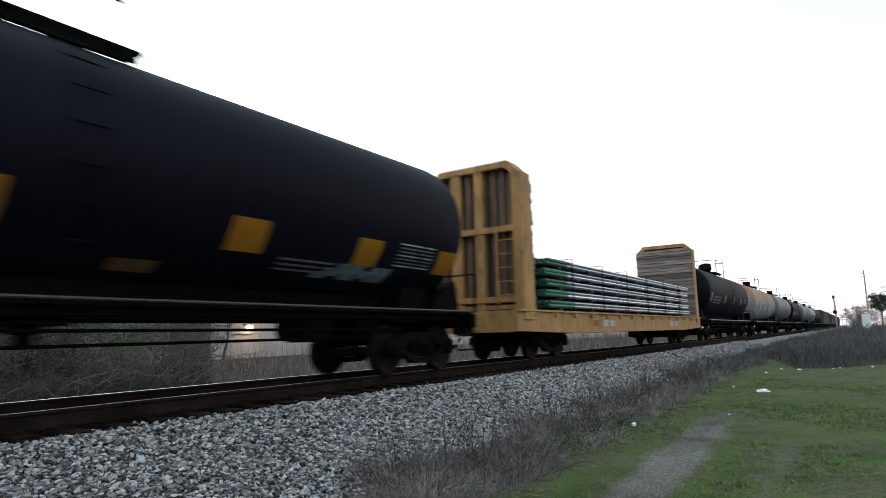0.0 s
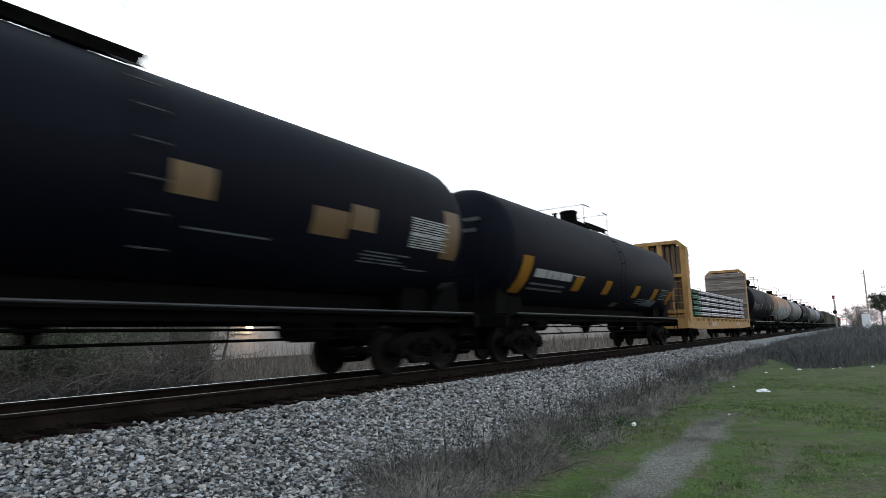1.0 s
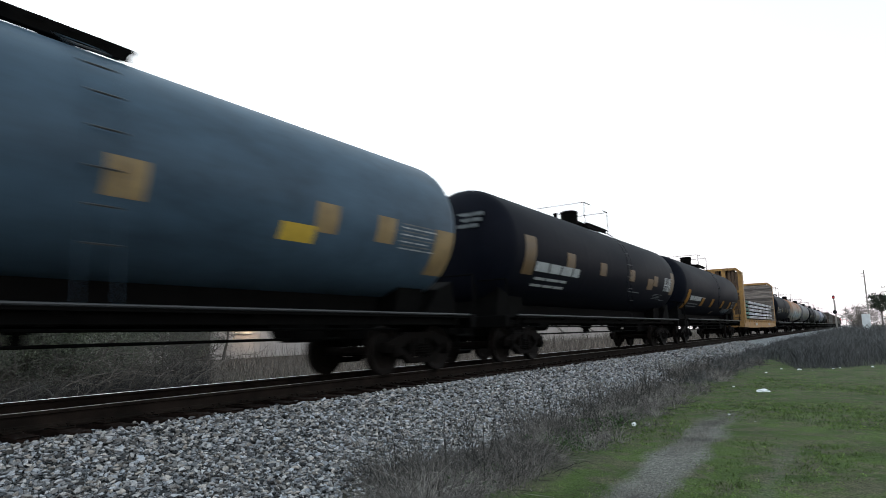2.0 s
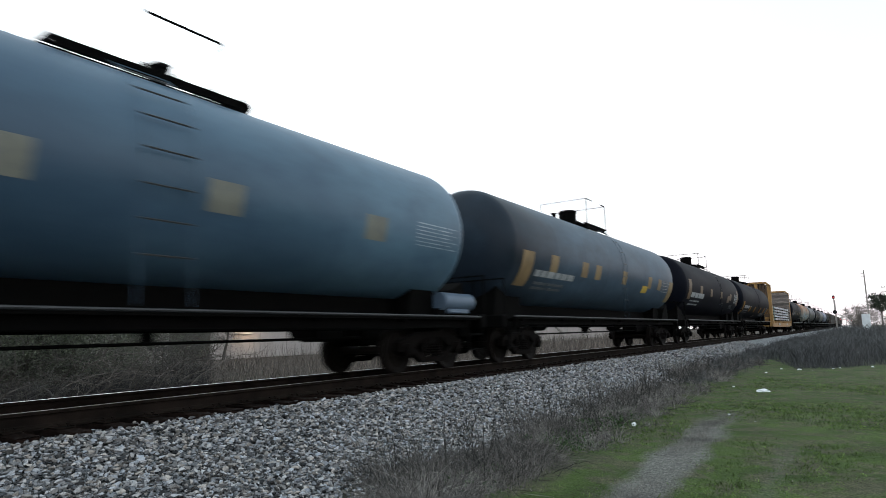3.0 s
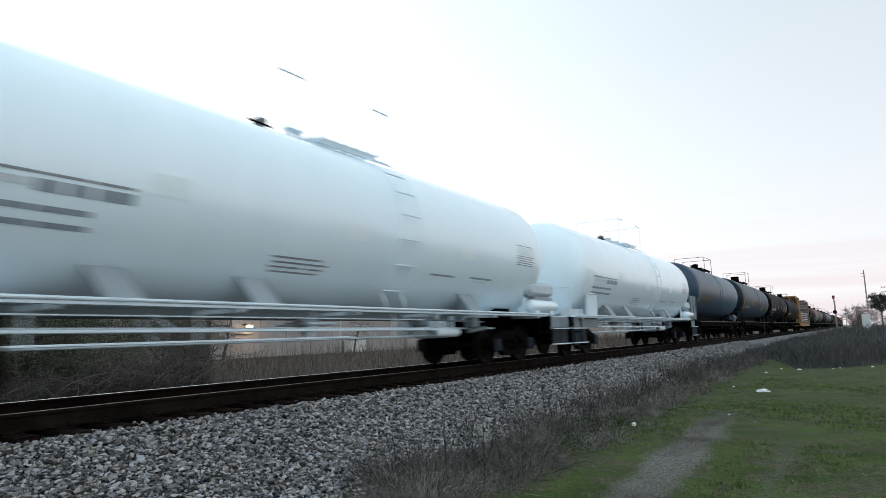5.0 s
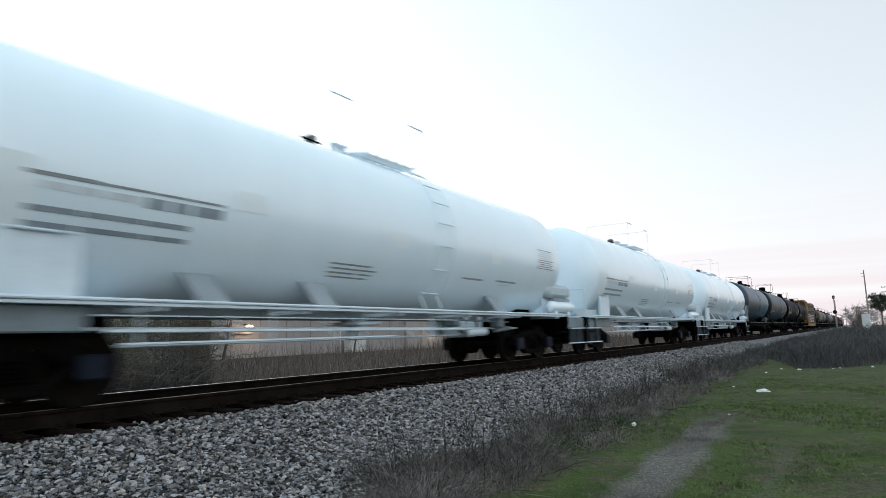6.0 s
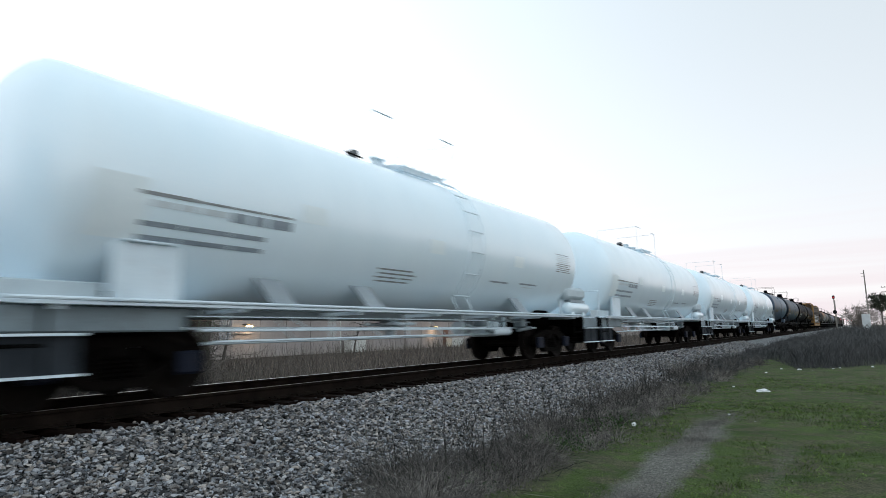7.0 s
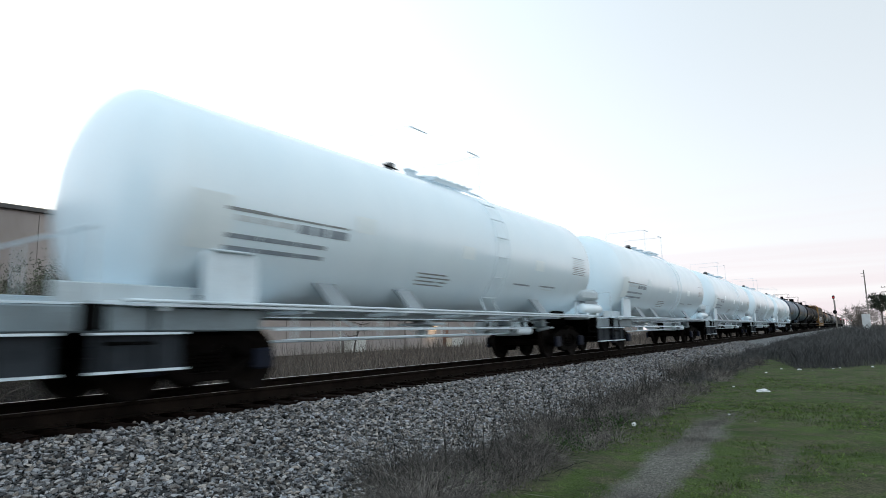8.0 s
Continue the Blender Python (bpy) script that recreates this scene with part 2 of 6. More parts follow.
M_hoppergrey = mat("grey_freight_car_paint", (0.07, 0.066, 0.062), (0.11, 0.105, 0.098), 0.7, scale=1, dirt=(0.12, 0.08, 0.05), dirt_amount=0.6, bump=0.1)
M_stone = mat("crushed_granite", (0.178, 0.171, 0.168), (0.266, 0.256, 0.251), 0.9, scale=9, fine=90, bump=0.35, island=0.95, depth=0.004, spec=0.3, hues=0.13)
M_stone1 = mat("crushed_granite_piece", (0.178, 0.171, 0.168), (0.264, 0.254, 0.249), 0.9, scale=12, fine=90, bump=0.35, random_tint=0.7, depth=0.004, spec=0.3, hues=0.13)
M_dryweed = mat("dead_weed_stalk", (0.054, 0.049, 0.045), (0.168, 0.153, 0.139), 0.95, scale=2, bump=0.0, island=0.95)
M_straw = mat("pale_dead_grass", (0.11, 0.102, 0.09), (0.2, 0.186, 0.165), 0.95, scale=2, bump=0.0, island=0.4)
# bramble colour is lowered to hold the shade behind the train
M_bramble = mat("shaded_bramble_cane", (0.007, 0.0055, 0.005), (0.036, 0.028, 0.025), 0.95, scale=0.5, bump=0.0, island=0.9)
M_darkweed = mat("dark_dead_stalk", (0.024, 0.023, 0.02), (0.056, 0.052, 0.046), 0.95, scale=0.6, bump=0.0, island=0.6)
M_bank = mat("grey_dead_weed_mass", (0.044, 0.045, 0.046), (0.076, 0.075, 0.074), 0.95, scale=0.5, bump=0.0, island=0.3)
M_cane = mat("grey_arching_cane", (0.035, 0.028, 0.024), (0.17, 0.143, 0.12), 0.9, scale=0.8, bump=0.0, island=0.3)
M_reed = mat("brown_dry_reed", (0.085, 0.067, 0.056), (0.2, 0.162, 0.136), 0.95, scale=0.5, bump=0.0, island=0.8)
M_grass = mat("short_green_grass", (0.041, 0.071, 0.016), (0.127, 0.184, 0.052), 0.9, scale=4.5, bump=0.0, island=0.6, spec=0.2)
M_nettle = mat("fresh_weed_leaf", (0.022, 0.046, 0.014), (0.052, 0.092, 0.028), 0.7, scale=3, bump=0.0, island=0.6, spec=0.2)
M_bark = mat("grey_brown_bark", (0.045, 0.036, 0.03), (0.09, 0.075, 0.062), 0.95, scale=6, fine=50, stretch=(1, 1, 0.3), bump=0.8)
M_twig = mat("bare_twig", (0.04, 0.034, 0.029), (0.1, 0.086, 0.074), 0.95, scale=2, bump=0.0, island=0.3)
M_paletwig = mat("pale_bare_twig", (0.12, 0.102, 0.092), (0.2, 0.172, 0.156), 0.95, scale=2, bump=0.0, island=0.3)
M_leaf = mat("dark_evergreen_leaf", (0.055, 0.061, 0.04), (0.118, 0.125, 0.082), 0.85, scale=2, bump=0.0, island=0.6)
M_needle = mat("dark_pine_needle", (0.012, 0.018, 0.01), (0.03, 0.038, 0.02), 0.85, scale=2, bump=0.0, island=0.5)
M_wall = mat("stained_tan_wall_panel", (0.265, 0.232, 0.217), (0.35, 0.308, 0.288), 0.85, scale=0.35, fine=25, stretch=(1, 1, 0.35), dirt=(0.22, 0.18, 0.16), dirt_amount=0.6, bump=0.15)
M_brick = mat("red_brown_brick", (0.17, 0.09, 0.065), (0.25, 0.14, 0.1), 0.9, scale=3, bump=0.3, random_tint=0.25)
M_cap = mat("dark_roof_edge", (0.06, 0.055, 0.055), (0.1, 0.095, 0.09), 0.6, scale=2, bump=0.1)
# paler than the frame steel: light from above is put into the colour
M_wornlit = mat("worn_toplit_grey_rail", (0.010, 0.0105, 0.0115), (0.022, 0.023, 0.025), 0.5, scale=3, bump=0.05)
M_galv = mat("pale_galvanised_edge", (0.16, 0.165, 0.17), (0.25, 0.255, 0.26), 0.5, scale=3, bump=0.03)
M_cab = mat("pale_painted_cabinet", (0.5, 0.5, 0.47), (0.62, 0.61, 0.57), 0.6, scale=2, dirt=(0.3, 0.26, 0.2), dirt_amount=0.5, bump=0.05)
M_silver = mat("silver_sheet_metal", (0.5, 0.53, 0.54), (0.6, 0.63, 0.64), 0.5, metal=0.2, scale=1.5, bump=0.03)
M_pole = mat("weathered_pole_wood", (0.2, 0.18, 0.165), (0.3, 0.275, 0.255), 0.9, scale=4, stretch=(3, 3, 0.3), bump=0.4)
M_litter = mat("white_plastic_litter", (0.7, 0.72, 0.74), (0.8, 0.81, 0.82), 0.4, scale=8, bump=0.1)
M_cream = mat("faded_cream_panel", (0.74, 0.83, 0.86), (0.79, 0.87, 0.895), 0.5, scale=3, bump=0.02)
M_lamp = glow("warm_lamp_lens", (1.0, 0.76, 0.42), 4.0)
M_red = glow("red_signal_lens", (0.9, 0.06, 0.08), 1.0)


def nodes_of(m):
    return m.node_tree.nodes, m.node_tree.links, m.node_tree.nodes["Principled BSDF"]


def rust_material():
    """Cream tank paint, rust run down from the top, pale grime below."""
    m = bpy.data.materials.new("rust_streaked_cream_paint")
    m.use_nodes = True
    n, l, bs = nodes_of(m)
    tc = n.new("ShaderNodeTexCoord")
    sep = n.new("ShaderNodeSeparateXYZ")
    l.new(tc.outputs["Object"], sep.inputs[0])

    def streaks(scale, stretch, detail):
        mp = n.new("ShaderNodeMapping")
        mp.inputs["Scale"].default_value = stretch
        l.new(tc.outputs["Object"], mp.inputs[0])
        t = n.new("ShaderNodeTexNoise")
        t.inputs["Scale"].default_value, t.inputs["Detail"].default_value = scale, detail
        l.new(mp.outputs[0], t.inputs["Vector"])
        return t.outputs["Fac"]

    run = n.new("ShaderNodeMath")
    run.operation = "MULTIPLY_ADD"
    run.inputs[1].default_value = 2.6
    l.new(streaks(2.2, (1, 1, 0.25), 8.0), run.inputs[0])
    l.new(sep.outputs["Z"], run.inputs[2])
    rust = n.new("ShaderNodeMapRange")
    rust.inputs[1].default_value, rust.inputs[2].default_value = 3.95, 5.0
    l.new(run.outputs[0], rust.inputs[0])
    cream = n.new("ShaderNodeValToRGB")
    cream.color_ramp.elements[0].position, cream.color_ramp.elements[1].position = 0.38, 0.62
    cream.color_ramp.elements[0].color, cream.color_ramp.elements[1].color = (0.13, 0.135, 0.125, 1), (0.25, 0.235, 0.2, 1)
    l.new(streaks(0.9, (1, 1, 0.6), 7.0), cream.inputs[0])
    brown = n.new("ShaderNodeValToRGB")
    brown.color_ramp.elements[0].color, brown.color_ramp.elements[1].color = (0.14, 0.06, 0.028, 1), (0.3, 0.145, 0.068, 1)
    l.new(streaks(5.0, (1, 1, 0.5), 6.0), brown.inputs[0])
    both = n.new("ShaderNodeMixRGB")
    l.new(rust.outputs[0], both.inputs[0])
    l.new(cream.outputs[0], both.inputs[1])
    l.new(brown.outputs[0], both.inputs[2])
    l.new(both.outputs[0], bs.inputs["Base Color"])
    bs.inputs["Roughness"].default_value = 0.7
    return m


def ground_material():
    """Patchy short turf with bare wheel tracks and brown thatch."""
    m = bpy.data.materials.new("patchy_turf")
    m.use_nodes = True
    n, l, bs = nodes_of(m)
    tc = n.new("ShaderNodeTexCoord")

    def noise_tex(scale, detail=5.0):
        t = n.new("ShaderNodeTexNoise")
        t.inputs["Scale"].default_value, t.inputs["Detail"].default_value = scale, detail
        l.new(tc.outputs["Object"], t.inputs["Vector"])
        return t.outputs["Fac"]

    def ramp(src, p0, p1, c0, c1):
        r = n.new("ShaderNodeValToRGB")
        r.color_ramp.elements[0].position, r.color_ramp.elements[1].position = p0, p1
        r.color_ramp.elements[0].color, r.color_ramp.elements[1].color = (*c0, 1), (*c1, 1)
        l.new(src, r.inputs[0])
        return r.outputs[0]

    def mix(fac, c1, c2):
        x = n.new("ShaderNodeMixRGB")
        l.new(fac, x.inputs[0])
        l.new(c1, x.inputs[1])
        l.new(c2, x.inputs[2])
        return x.outputs[0]

    def math_node(op, a, b=None, c=None):
        x = n.new("ShaderNodeMath")
        x.operation = op
        for i, val in enumerate((a, b, c)):
            if val is None:
                continue
            if isinstance(val, (int, float)):
                x.inputs[i].default_value = val
            else:
                l.new(val, x.inputs[i])
        return x.outputs[0]

    green = ramp(noise_tex(1.1), 0.35, 0.7, (0.032, 0.052, 0.012), (0.066, 0.097, 0.025))
    thatch = ramp(noise_tex(9.0), 0.3, 0.7, (0.045, 0.042, 0.024), (0.1, 0.092, 0.06))
    patch = ramp(noise_tex(3.0, 9.0), 0.43, 0.58, (0, 0, 0), (0.8, 0.8, 0.8))
    base = mix(patch, green, thatch)
    dust = ramp(noise_tex(22.0), 0.3, 0.7, (0.088, 0.084, 0.076), (0.2, 0.19, 0.174))
    sep = n.new("ShaderNodeSeparateXYZ")
    l.new(tc.outputs["Object"], sep.inputs[0])
    wob = noise_tex(0.8, 6.0)
    total = None
    for x0, slope, width, y_end, power in ((6.73, -0.044, 0.34, 12.2, 0.9), (7.5, 0.0, 0.13, 10.2, 0.18), (6.3, 0.0, 0.2, 14.4, 0.3)):
        centre = math_node("ADD", math_node("MULTIPLY", sep.outputs["Y"], slope), x0)
        dist = math_node("ABSOLUTE", math_node("SUBTRACT", sep.outputs["X"], centre))
        dist = math_node("ADD", dist, math_node("MULTIPLY", math_node("SUBTRACT", wob, 0.5), 0.75))
        side = n.new("ShaderNodeMapRange")
        side.inputs[1].default_value, side.inputs[2].default_value = width * 0.45, width
        side.inputs[3].default_value, side.inputs[4].default_value = power, 0.0
        l.new(dist, side.inputs[0])
        end = n.new("ShaderNodeMapRange")
        end.inputs[1].default_value, end.inputs[2].default_value = y_end - 1.5, y_end
        end.inputs[3].default_value, end.inputs[4].default_value = 1.0, 0.0
        l.new(sep.outputs["Y"], end.inputs[0])
        one = math_node("MULTIPLY", side.outputs[0], end.outputs[0])
        total = one if total is None else math_node("MAXIMUM", total, one)
    # dead litter in place of turf beyond the line
    far_side = n.new("ShaderNodeMapRange")
    far_side.inputs[1].default_value, far_side.inputs[2].default_value = -3.0, -4.5
    l.new(sep.outputs["X"], far_side.inputs[0])
    litter = ramp(noise_tex(6.0), 0.3, 0.7, (0.03, 0.024, 0.019), (0.085, 0.068, 0.055))
    base = mix(far_side.outputs[0], base, litter)
    # dead thatch that runs out from the weeds into the turf
    edge = n.new("ShaderNodeMapRange")
    edge.inputs[1].default_value, edge.inputs[2].default_value = 5.5, 4.75
    edge.inputs[4].default_value = 0.9
    l.new(math_node("ADD", sep.outputs["X"], math_node("MULTIPLY", math_node("SUBTRACT", noise_tex(1.7, 7.0), 0.5), 2.2)), edge.inputs[0])
    near_side = n.new("ShaderNodeMapRange")
    near_side.inputs[1].default_value, near_side.inputs[2].default_value = 24.0, 14.0
    l.new(sep.outputs["Y"], near_side.inputs[0])
    dead = ramp(noise_tex(11.0), 0.3, 0.7, (0.026, 0.025, 0.016), (0.07, 0.064, 0.046))
    base = mix(math_node("MULTIPLY", edge.outputs[0], near_side.outputs[0]), base, dead)
    speck = n.new("ShaderNodeMapRange")
    speck.inputs[1].default_value, speck.inputs[2].default_value = 0.3, 0.7
    speck.inputs[3].default_value, speck.inputs[4].default_value = 0.3, 1.65
    l.new(noise_tex(55.0, 8.0), speck.inputs[0])
    hv = n.new("ShaderNodeHueSaturation")
    l.new(speck.outputs[0], hv.inputs["Value"])
    l.new(mix(total, base, dust), hv.inputs["Color"])
    l.new(hv.outputs[0], bs.inputs["Base Color"])
    bs.inputs["Roughness"].default_value = 0.95
    bs.inputs["Specular IOR Level"].default_value = 0.15
    bp = n.new("ShaderNodeBump")
    bp.inputs["Strength"].default_value, bp.inputs["Distance"].default_value = 0.9, 0.03
    l.new(noise_tex(35.0, 6.0), bp.inputs["Height"])
    l.new(bp.outputs[0], bs.inputs["Normal"])
    return m


def ballast_material():
    """Bed of stones beyond the single pieces: cells of grey with dark joints."""
    m = bpy.data.materials.new("ballast_bed")
    m.use_nodes = True
    n, l, bs = nodes_of(m)
    tc = n.new("ShaderNodeTexCoord")
    v = n.new("ShaderNodeTexVoronoi")
    v.inputs["Scale"].default_value = 20.0
    l.new(tc.outputs["Object"], v.inputs["Vector"])
    r = n.new("ShaderNodeValToRGB")
    r.color_ramp.elements[0].color, r.color_ramp.elements[1].color = (0.035, 0.036, 0.038, 1), (0.33, 0.338, 0.346, 1)
    s = n.new("ShaderNodeSeparateColor")
    l.new(v.outputs["Color"], s.inputs[0])
    l.new(s.outputs[0], r.inputs[0])
    l.new(r.outputs[0], bs.inputs["Base Color"])
    bs.inputs["Roughness"].default_value = 0.9
    bp = n.new("ShaderNodeBump")
    bp.invert = True
    bp.inputs["Strength"].default_value, bp.inputs["Distance"].default_value = 1.0, 0.05
    l.new(v.outputs["Distance"], bp.inputs["Height"])
    l.new(bp.outputs[0], bs.inputs["Normal"])
    return m


M_orange = rust_material()
M_ground = ground_material()
M_bed = ballast_material()


# ---- mesh helpers ----
def part(name, bm, material, parent=None, label="", loc=(0, 0, 0), smooth=0):
    """Links a bmesh (or a finished mesh) as one object under a thing or a part."""
    if isinstance(bm, bpy.types.Mesh):
        me = bm
    else:
        me = bpy.data.meshes.new(name)
        bm.normal_update()
        bm.to_mesh(me)
        bm.free()
        me.materials.append(material)
        if smooth:
            me.shade_smooth()
            if smooth < 180:
                me.set_sharp_from_angle(angle=radians(smooth))
    ob = new(name, me)
    ob.location = loc
    if parent is not None:
        ob.parent = parent
    if label:
        ob["label"] = label
    return ob


def thing(name, label, category, group="", kind="", loc=(0, 0, 0)):
    ob = new(name)
    ob.location = loc
    ob.empty_display_size = 0.3
    return tagged(ob, label, category, group, kind)


def box(bm, c, s, rot=None, bevel=0.0):
    r = bmesh.ops.create_cube(bm, size=1.0)
    vs = r["verts"]
    m = Matrix.Translation(c) @ (rot if rot is not None else Matrix.Identity(4)) @ Matrix.Diagonal((*s, 1))
    bmesh.ops.transform(bm, matrix=m, verts=vs)
    if bevel:
        es = list({e for v in vs for e in v.link_edges})
        bmesh.ops.bevel(bm, geom=es, offset=bevel, segments=1, affect="EDGES")


def rod(bm, a, b, r, seg=8, r2=None):
    a, b = Vector(a), Vector(b)
    d = b - a
    q = d.to_track_quat("Z", "Y").to_matrix().to_4x4()
    bmesh.ops.create_cone(bm, cap_ends=True, segments=seg, radius1=r, radius2=r if r2 is None else r2, depth=d.length,
                          matrix=Matrix.Translation((a + b) / 2) @ q)


def pipe(bm, pts, r, seg=6):
    """One bent tube through the points, closed at both ends."""
    pts = [Vector(p) for p in pts]
    rings, side = [], None
    for i, p in enumerate(pts):
        d0 = (p - pts[i - 1]).normalized() if i else None
        d1 = (pts[i + 1] - p).normalized() if i + 1 < len(pts) else None
        d = ((d0 or d1) + (d1 or d0)).normalized()
        if side is None:
            side = d.orthogonal().normalized()
        side = (side - d * side.dot(d)).normalized()
        up = d.cross(side)
        wide = 1 / max(0.5, d.dot(d1 or d0))
        rings.append([bm.verts.new(p + (side * math.cos(2 * math.pi * k / seg) + up * math.sin(2 * math.pi * k / seg)) * r * (0.5 + 0.5 * wide)) for k in range(seg)])
    for a, b in zip(rings[:-1], rings[1:]):
        for k in range(seg):
            bm.faces.new((a[k], a[(k + 1) % seg], b[(k + 1) % seg], b[k]))
    bm.faces.new(rings[0][::-1])
    bm.faces.new(rings[-1])


def lathe(bm, profile, axis="y", seg=48, centre=(0, 0, 0)):
    """profile: (along, radius) pairs; closed at the ends where the radius is 0."""
    rings = []
    cx, cy, cz = centre
    for a, r in profile:
        ring = []
        for i in range(1 if r < 1e-6 else seg):
            th = 2 * math.pi * i / seg
            u, w = r * math.cos(th), r * math.sin(th)
            ring.append(bm.verts.new((cx + u, cy + a, cz + w) if axis == "y" else ((cx + a, cy + u, cz + w) if axis == "x" else (cx + u, cy + w, cz + a))))
        rings.append(ring)
    for p, q in zip(rings[:-1], rings[1:]):
        if len(p) == 1 and len(q) == 1:
            continue
        for i in range(seg):
            j = (i + 1) % seg
            if len(p) == 1:
                bm.faces.new((p[0], q[i], q[j]))
            elif len(q) == 1:
                bm.faces.new((p[i], p[j], q[0]))
            else:
                bm.faces.new((p[i], p[j], q[j], q[i]))
    bmesh.ops.recalc_face_normals(bm, faces=bm.faces)


def prism(bm, outline, x0, x1):
    """A (y, z) outline extruded from x0 to x1."""
    a = [bm.verts.new((x0, y, z)) for y, z in outline]
    b = [bm.verts.new((x1, y, z)) for y, z in outline]
    n = len(outline)
    bm.faces.new(a)
    bm.faces.new(b[::-1])
    for i in range(n):
        j = (i + 1) % n
        bm.faces.new((a[j], a[i], b[i], b[j]))
    bmesh.ops.recalc_face_normals(bm, faces=bm.faces)


def decal(bm, radius, zc, y0, y1, a0, a1, thick=0.004, skew=0.0):
    """A thin sheet bent round a tank, between two lengths and two angles (degrees over the horizontal, on the +x side)."""
    n = max(2, int(abs(a1 - a0) / 5) + 1)
    rows = []
    for k in range(n + 1):
        th = radians(a0 + (a1 - a0) * k / n)
        row = []
        for rr in (radius + 0.001, radius + thick):
            for y in (y0, y1):
                row.append(bm.verts.new((rr * math.cos(th), y + skew * k / n, zc + rr * math.sin(th))))
        rows.append(row)
    for p, q in zip(rows[:-1], rows[1:]):
        bm.faces.new((p[2], p[3], q[3], q[2]))
        bm.faces.new((p[0], p[2], q[2], q[0]))
        bm.faces.new((p[3], p[1], q[1], q[3]))
    bm.faces.new((rows[0][0], rows[0][1], rows[0][3], rows[0][2]))
    bm.faces.new((rows[-1][2], rows[-1][3], rows[-1][1], rows[-1][0]))


def np_mesh(name, verts, faces, material, smooth=False):
    """A mesh from numpy arrays; every face has the same number of corners."""
    me = bpy.data.meshes.new(name)
    k = faces.shape[1]
    me.vertices.add(len(verts))
    me.vertices.foreach_set("co", verts.astype(np.float32).ravel())
    me.loops.add(faces.size)
    me.loops.foreach_set("vertex_index", faces.astype(np.int32).ravel())
    me.polygons.add(len(faces))
    me.polygons.foreach_set("loop_start", np.arange(0, faces.size, k, dtype=np.int32))
    me.polygons.foreach_set("use_smooth", np.full(len(faces), smooth))
    me.update(calc_edges=True)
    me.materials.append(material)
    return me


# ---- ground and line ----
def bed_height(x):
    """Height of the ballast section at x from the middle of the line."""
    x = abs(x)
    if x < 1.75:
        return -0.25
    if x < 3.55:
        return -0.25 - (x - 1.75) / 1.8 * 0.6
    return GROUND


def build_ground():
    xs = [-3000, -600, -200, -90, -60, -45, -36] + [-30 + 1.5 * i for i in range(16)] + [-6.5, -5, -4, -3.4, -2.6, -1.8, 0, 1.8, 2.6, 3.4]
    xs += [3.8 + 0.4 * i for i in range(24)] + [14, 16, 19, 24, 32, 45, 80, 200, 600, 3000]
    ys = [-3000, -500, -100, -40, -20] + [-12 + 0.8 * i for i in range(60)] + [38, 42, 48, 56, 70, 90, 120, 180, 300, 700, 3000]
    bm = bmesh.new()
    grid = []
    for x in xs:
        row = []
        for y in ys:
            wobble = 0.05 * noise.noise((x * 0.35, y * 0.35, 0)) + 0.018 * noise.noise((x * 1.7, y * 1.7, 5))
            near = 1.0 if abs(x) < 60 and -30 < y < 100 else 0.0
            z = GROUND + wobble * near
            if abs(x) < 3.5:
                z = bed_height(x) - 0.12
            row.append(bm.verts.new((x, y, z)))
        grid.append(row)
    for a, b in zip(grid[:-1], grid[1:]):
        for j in range(len(ys) - 1):
            bm.faces.new((a[j], b[j], b[j + 1], a[j + 1]))
    return tagged(part("ground", bm, M_ground, smooth=180), "patchy green turf with bare brown wheel tracks", "ground", kind="structure")


def build_ballast():
    bm = bmesh.new()
    xs = [-3.7, -3.3, -2.8, -2.3, -1.8, -1.3, -0.7, 0, 0.7, 1.3, 1.6, 1.8, 2.1, 2.4, 2.7, 3.0, 3.3, 3.7]
    ys = [-60, -30] + [-10 + 0.5 * i for i in range(100)] + [44, 52, 64, 80, 110, 160, 260, 420, 700, 1200]
    grid = [[bm.verts.new((x, y, bed_height(x) - 0.05 + 0.03 * noise.noise((x * 3, y * 3, 2)) * (y < 60))) for y in ys] for x in xs]
    for a, b in zip(grid[:-1], grid[1:]):
        for j in range(len(ys) - 1):
            bm.faces.new((a[j], b[j], b[j + 1], a[j + 1]))
    return tagged(part("ballast", bm, M_bed, smooth=180), "bed of crushed blue-grey granite ballast under the track", "ballast", kind="structure")


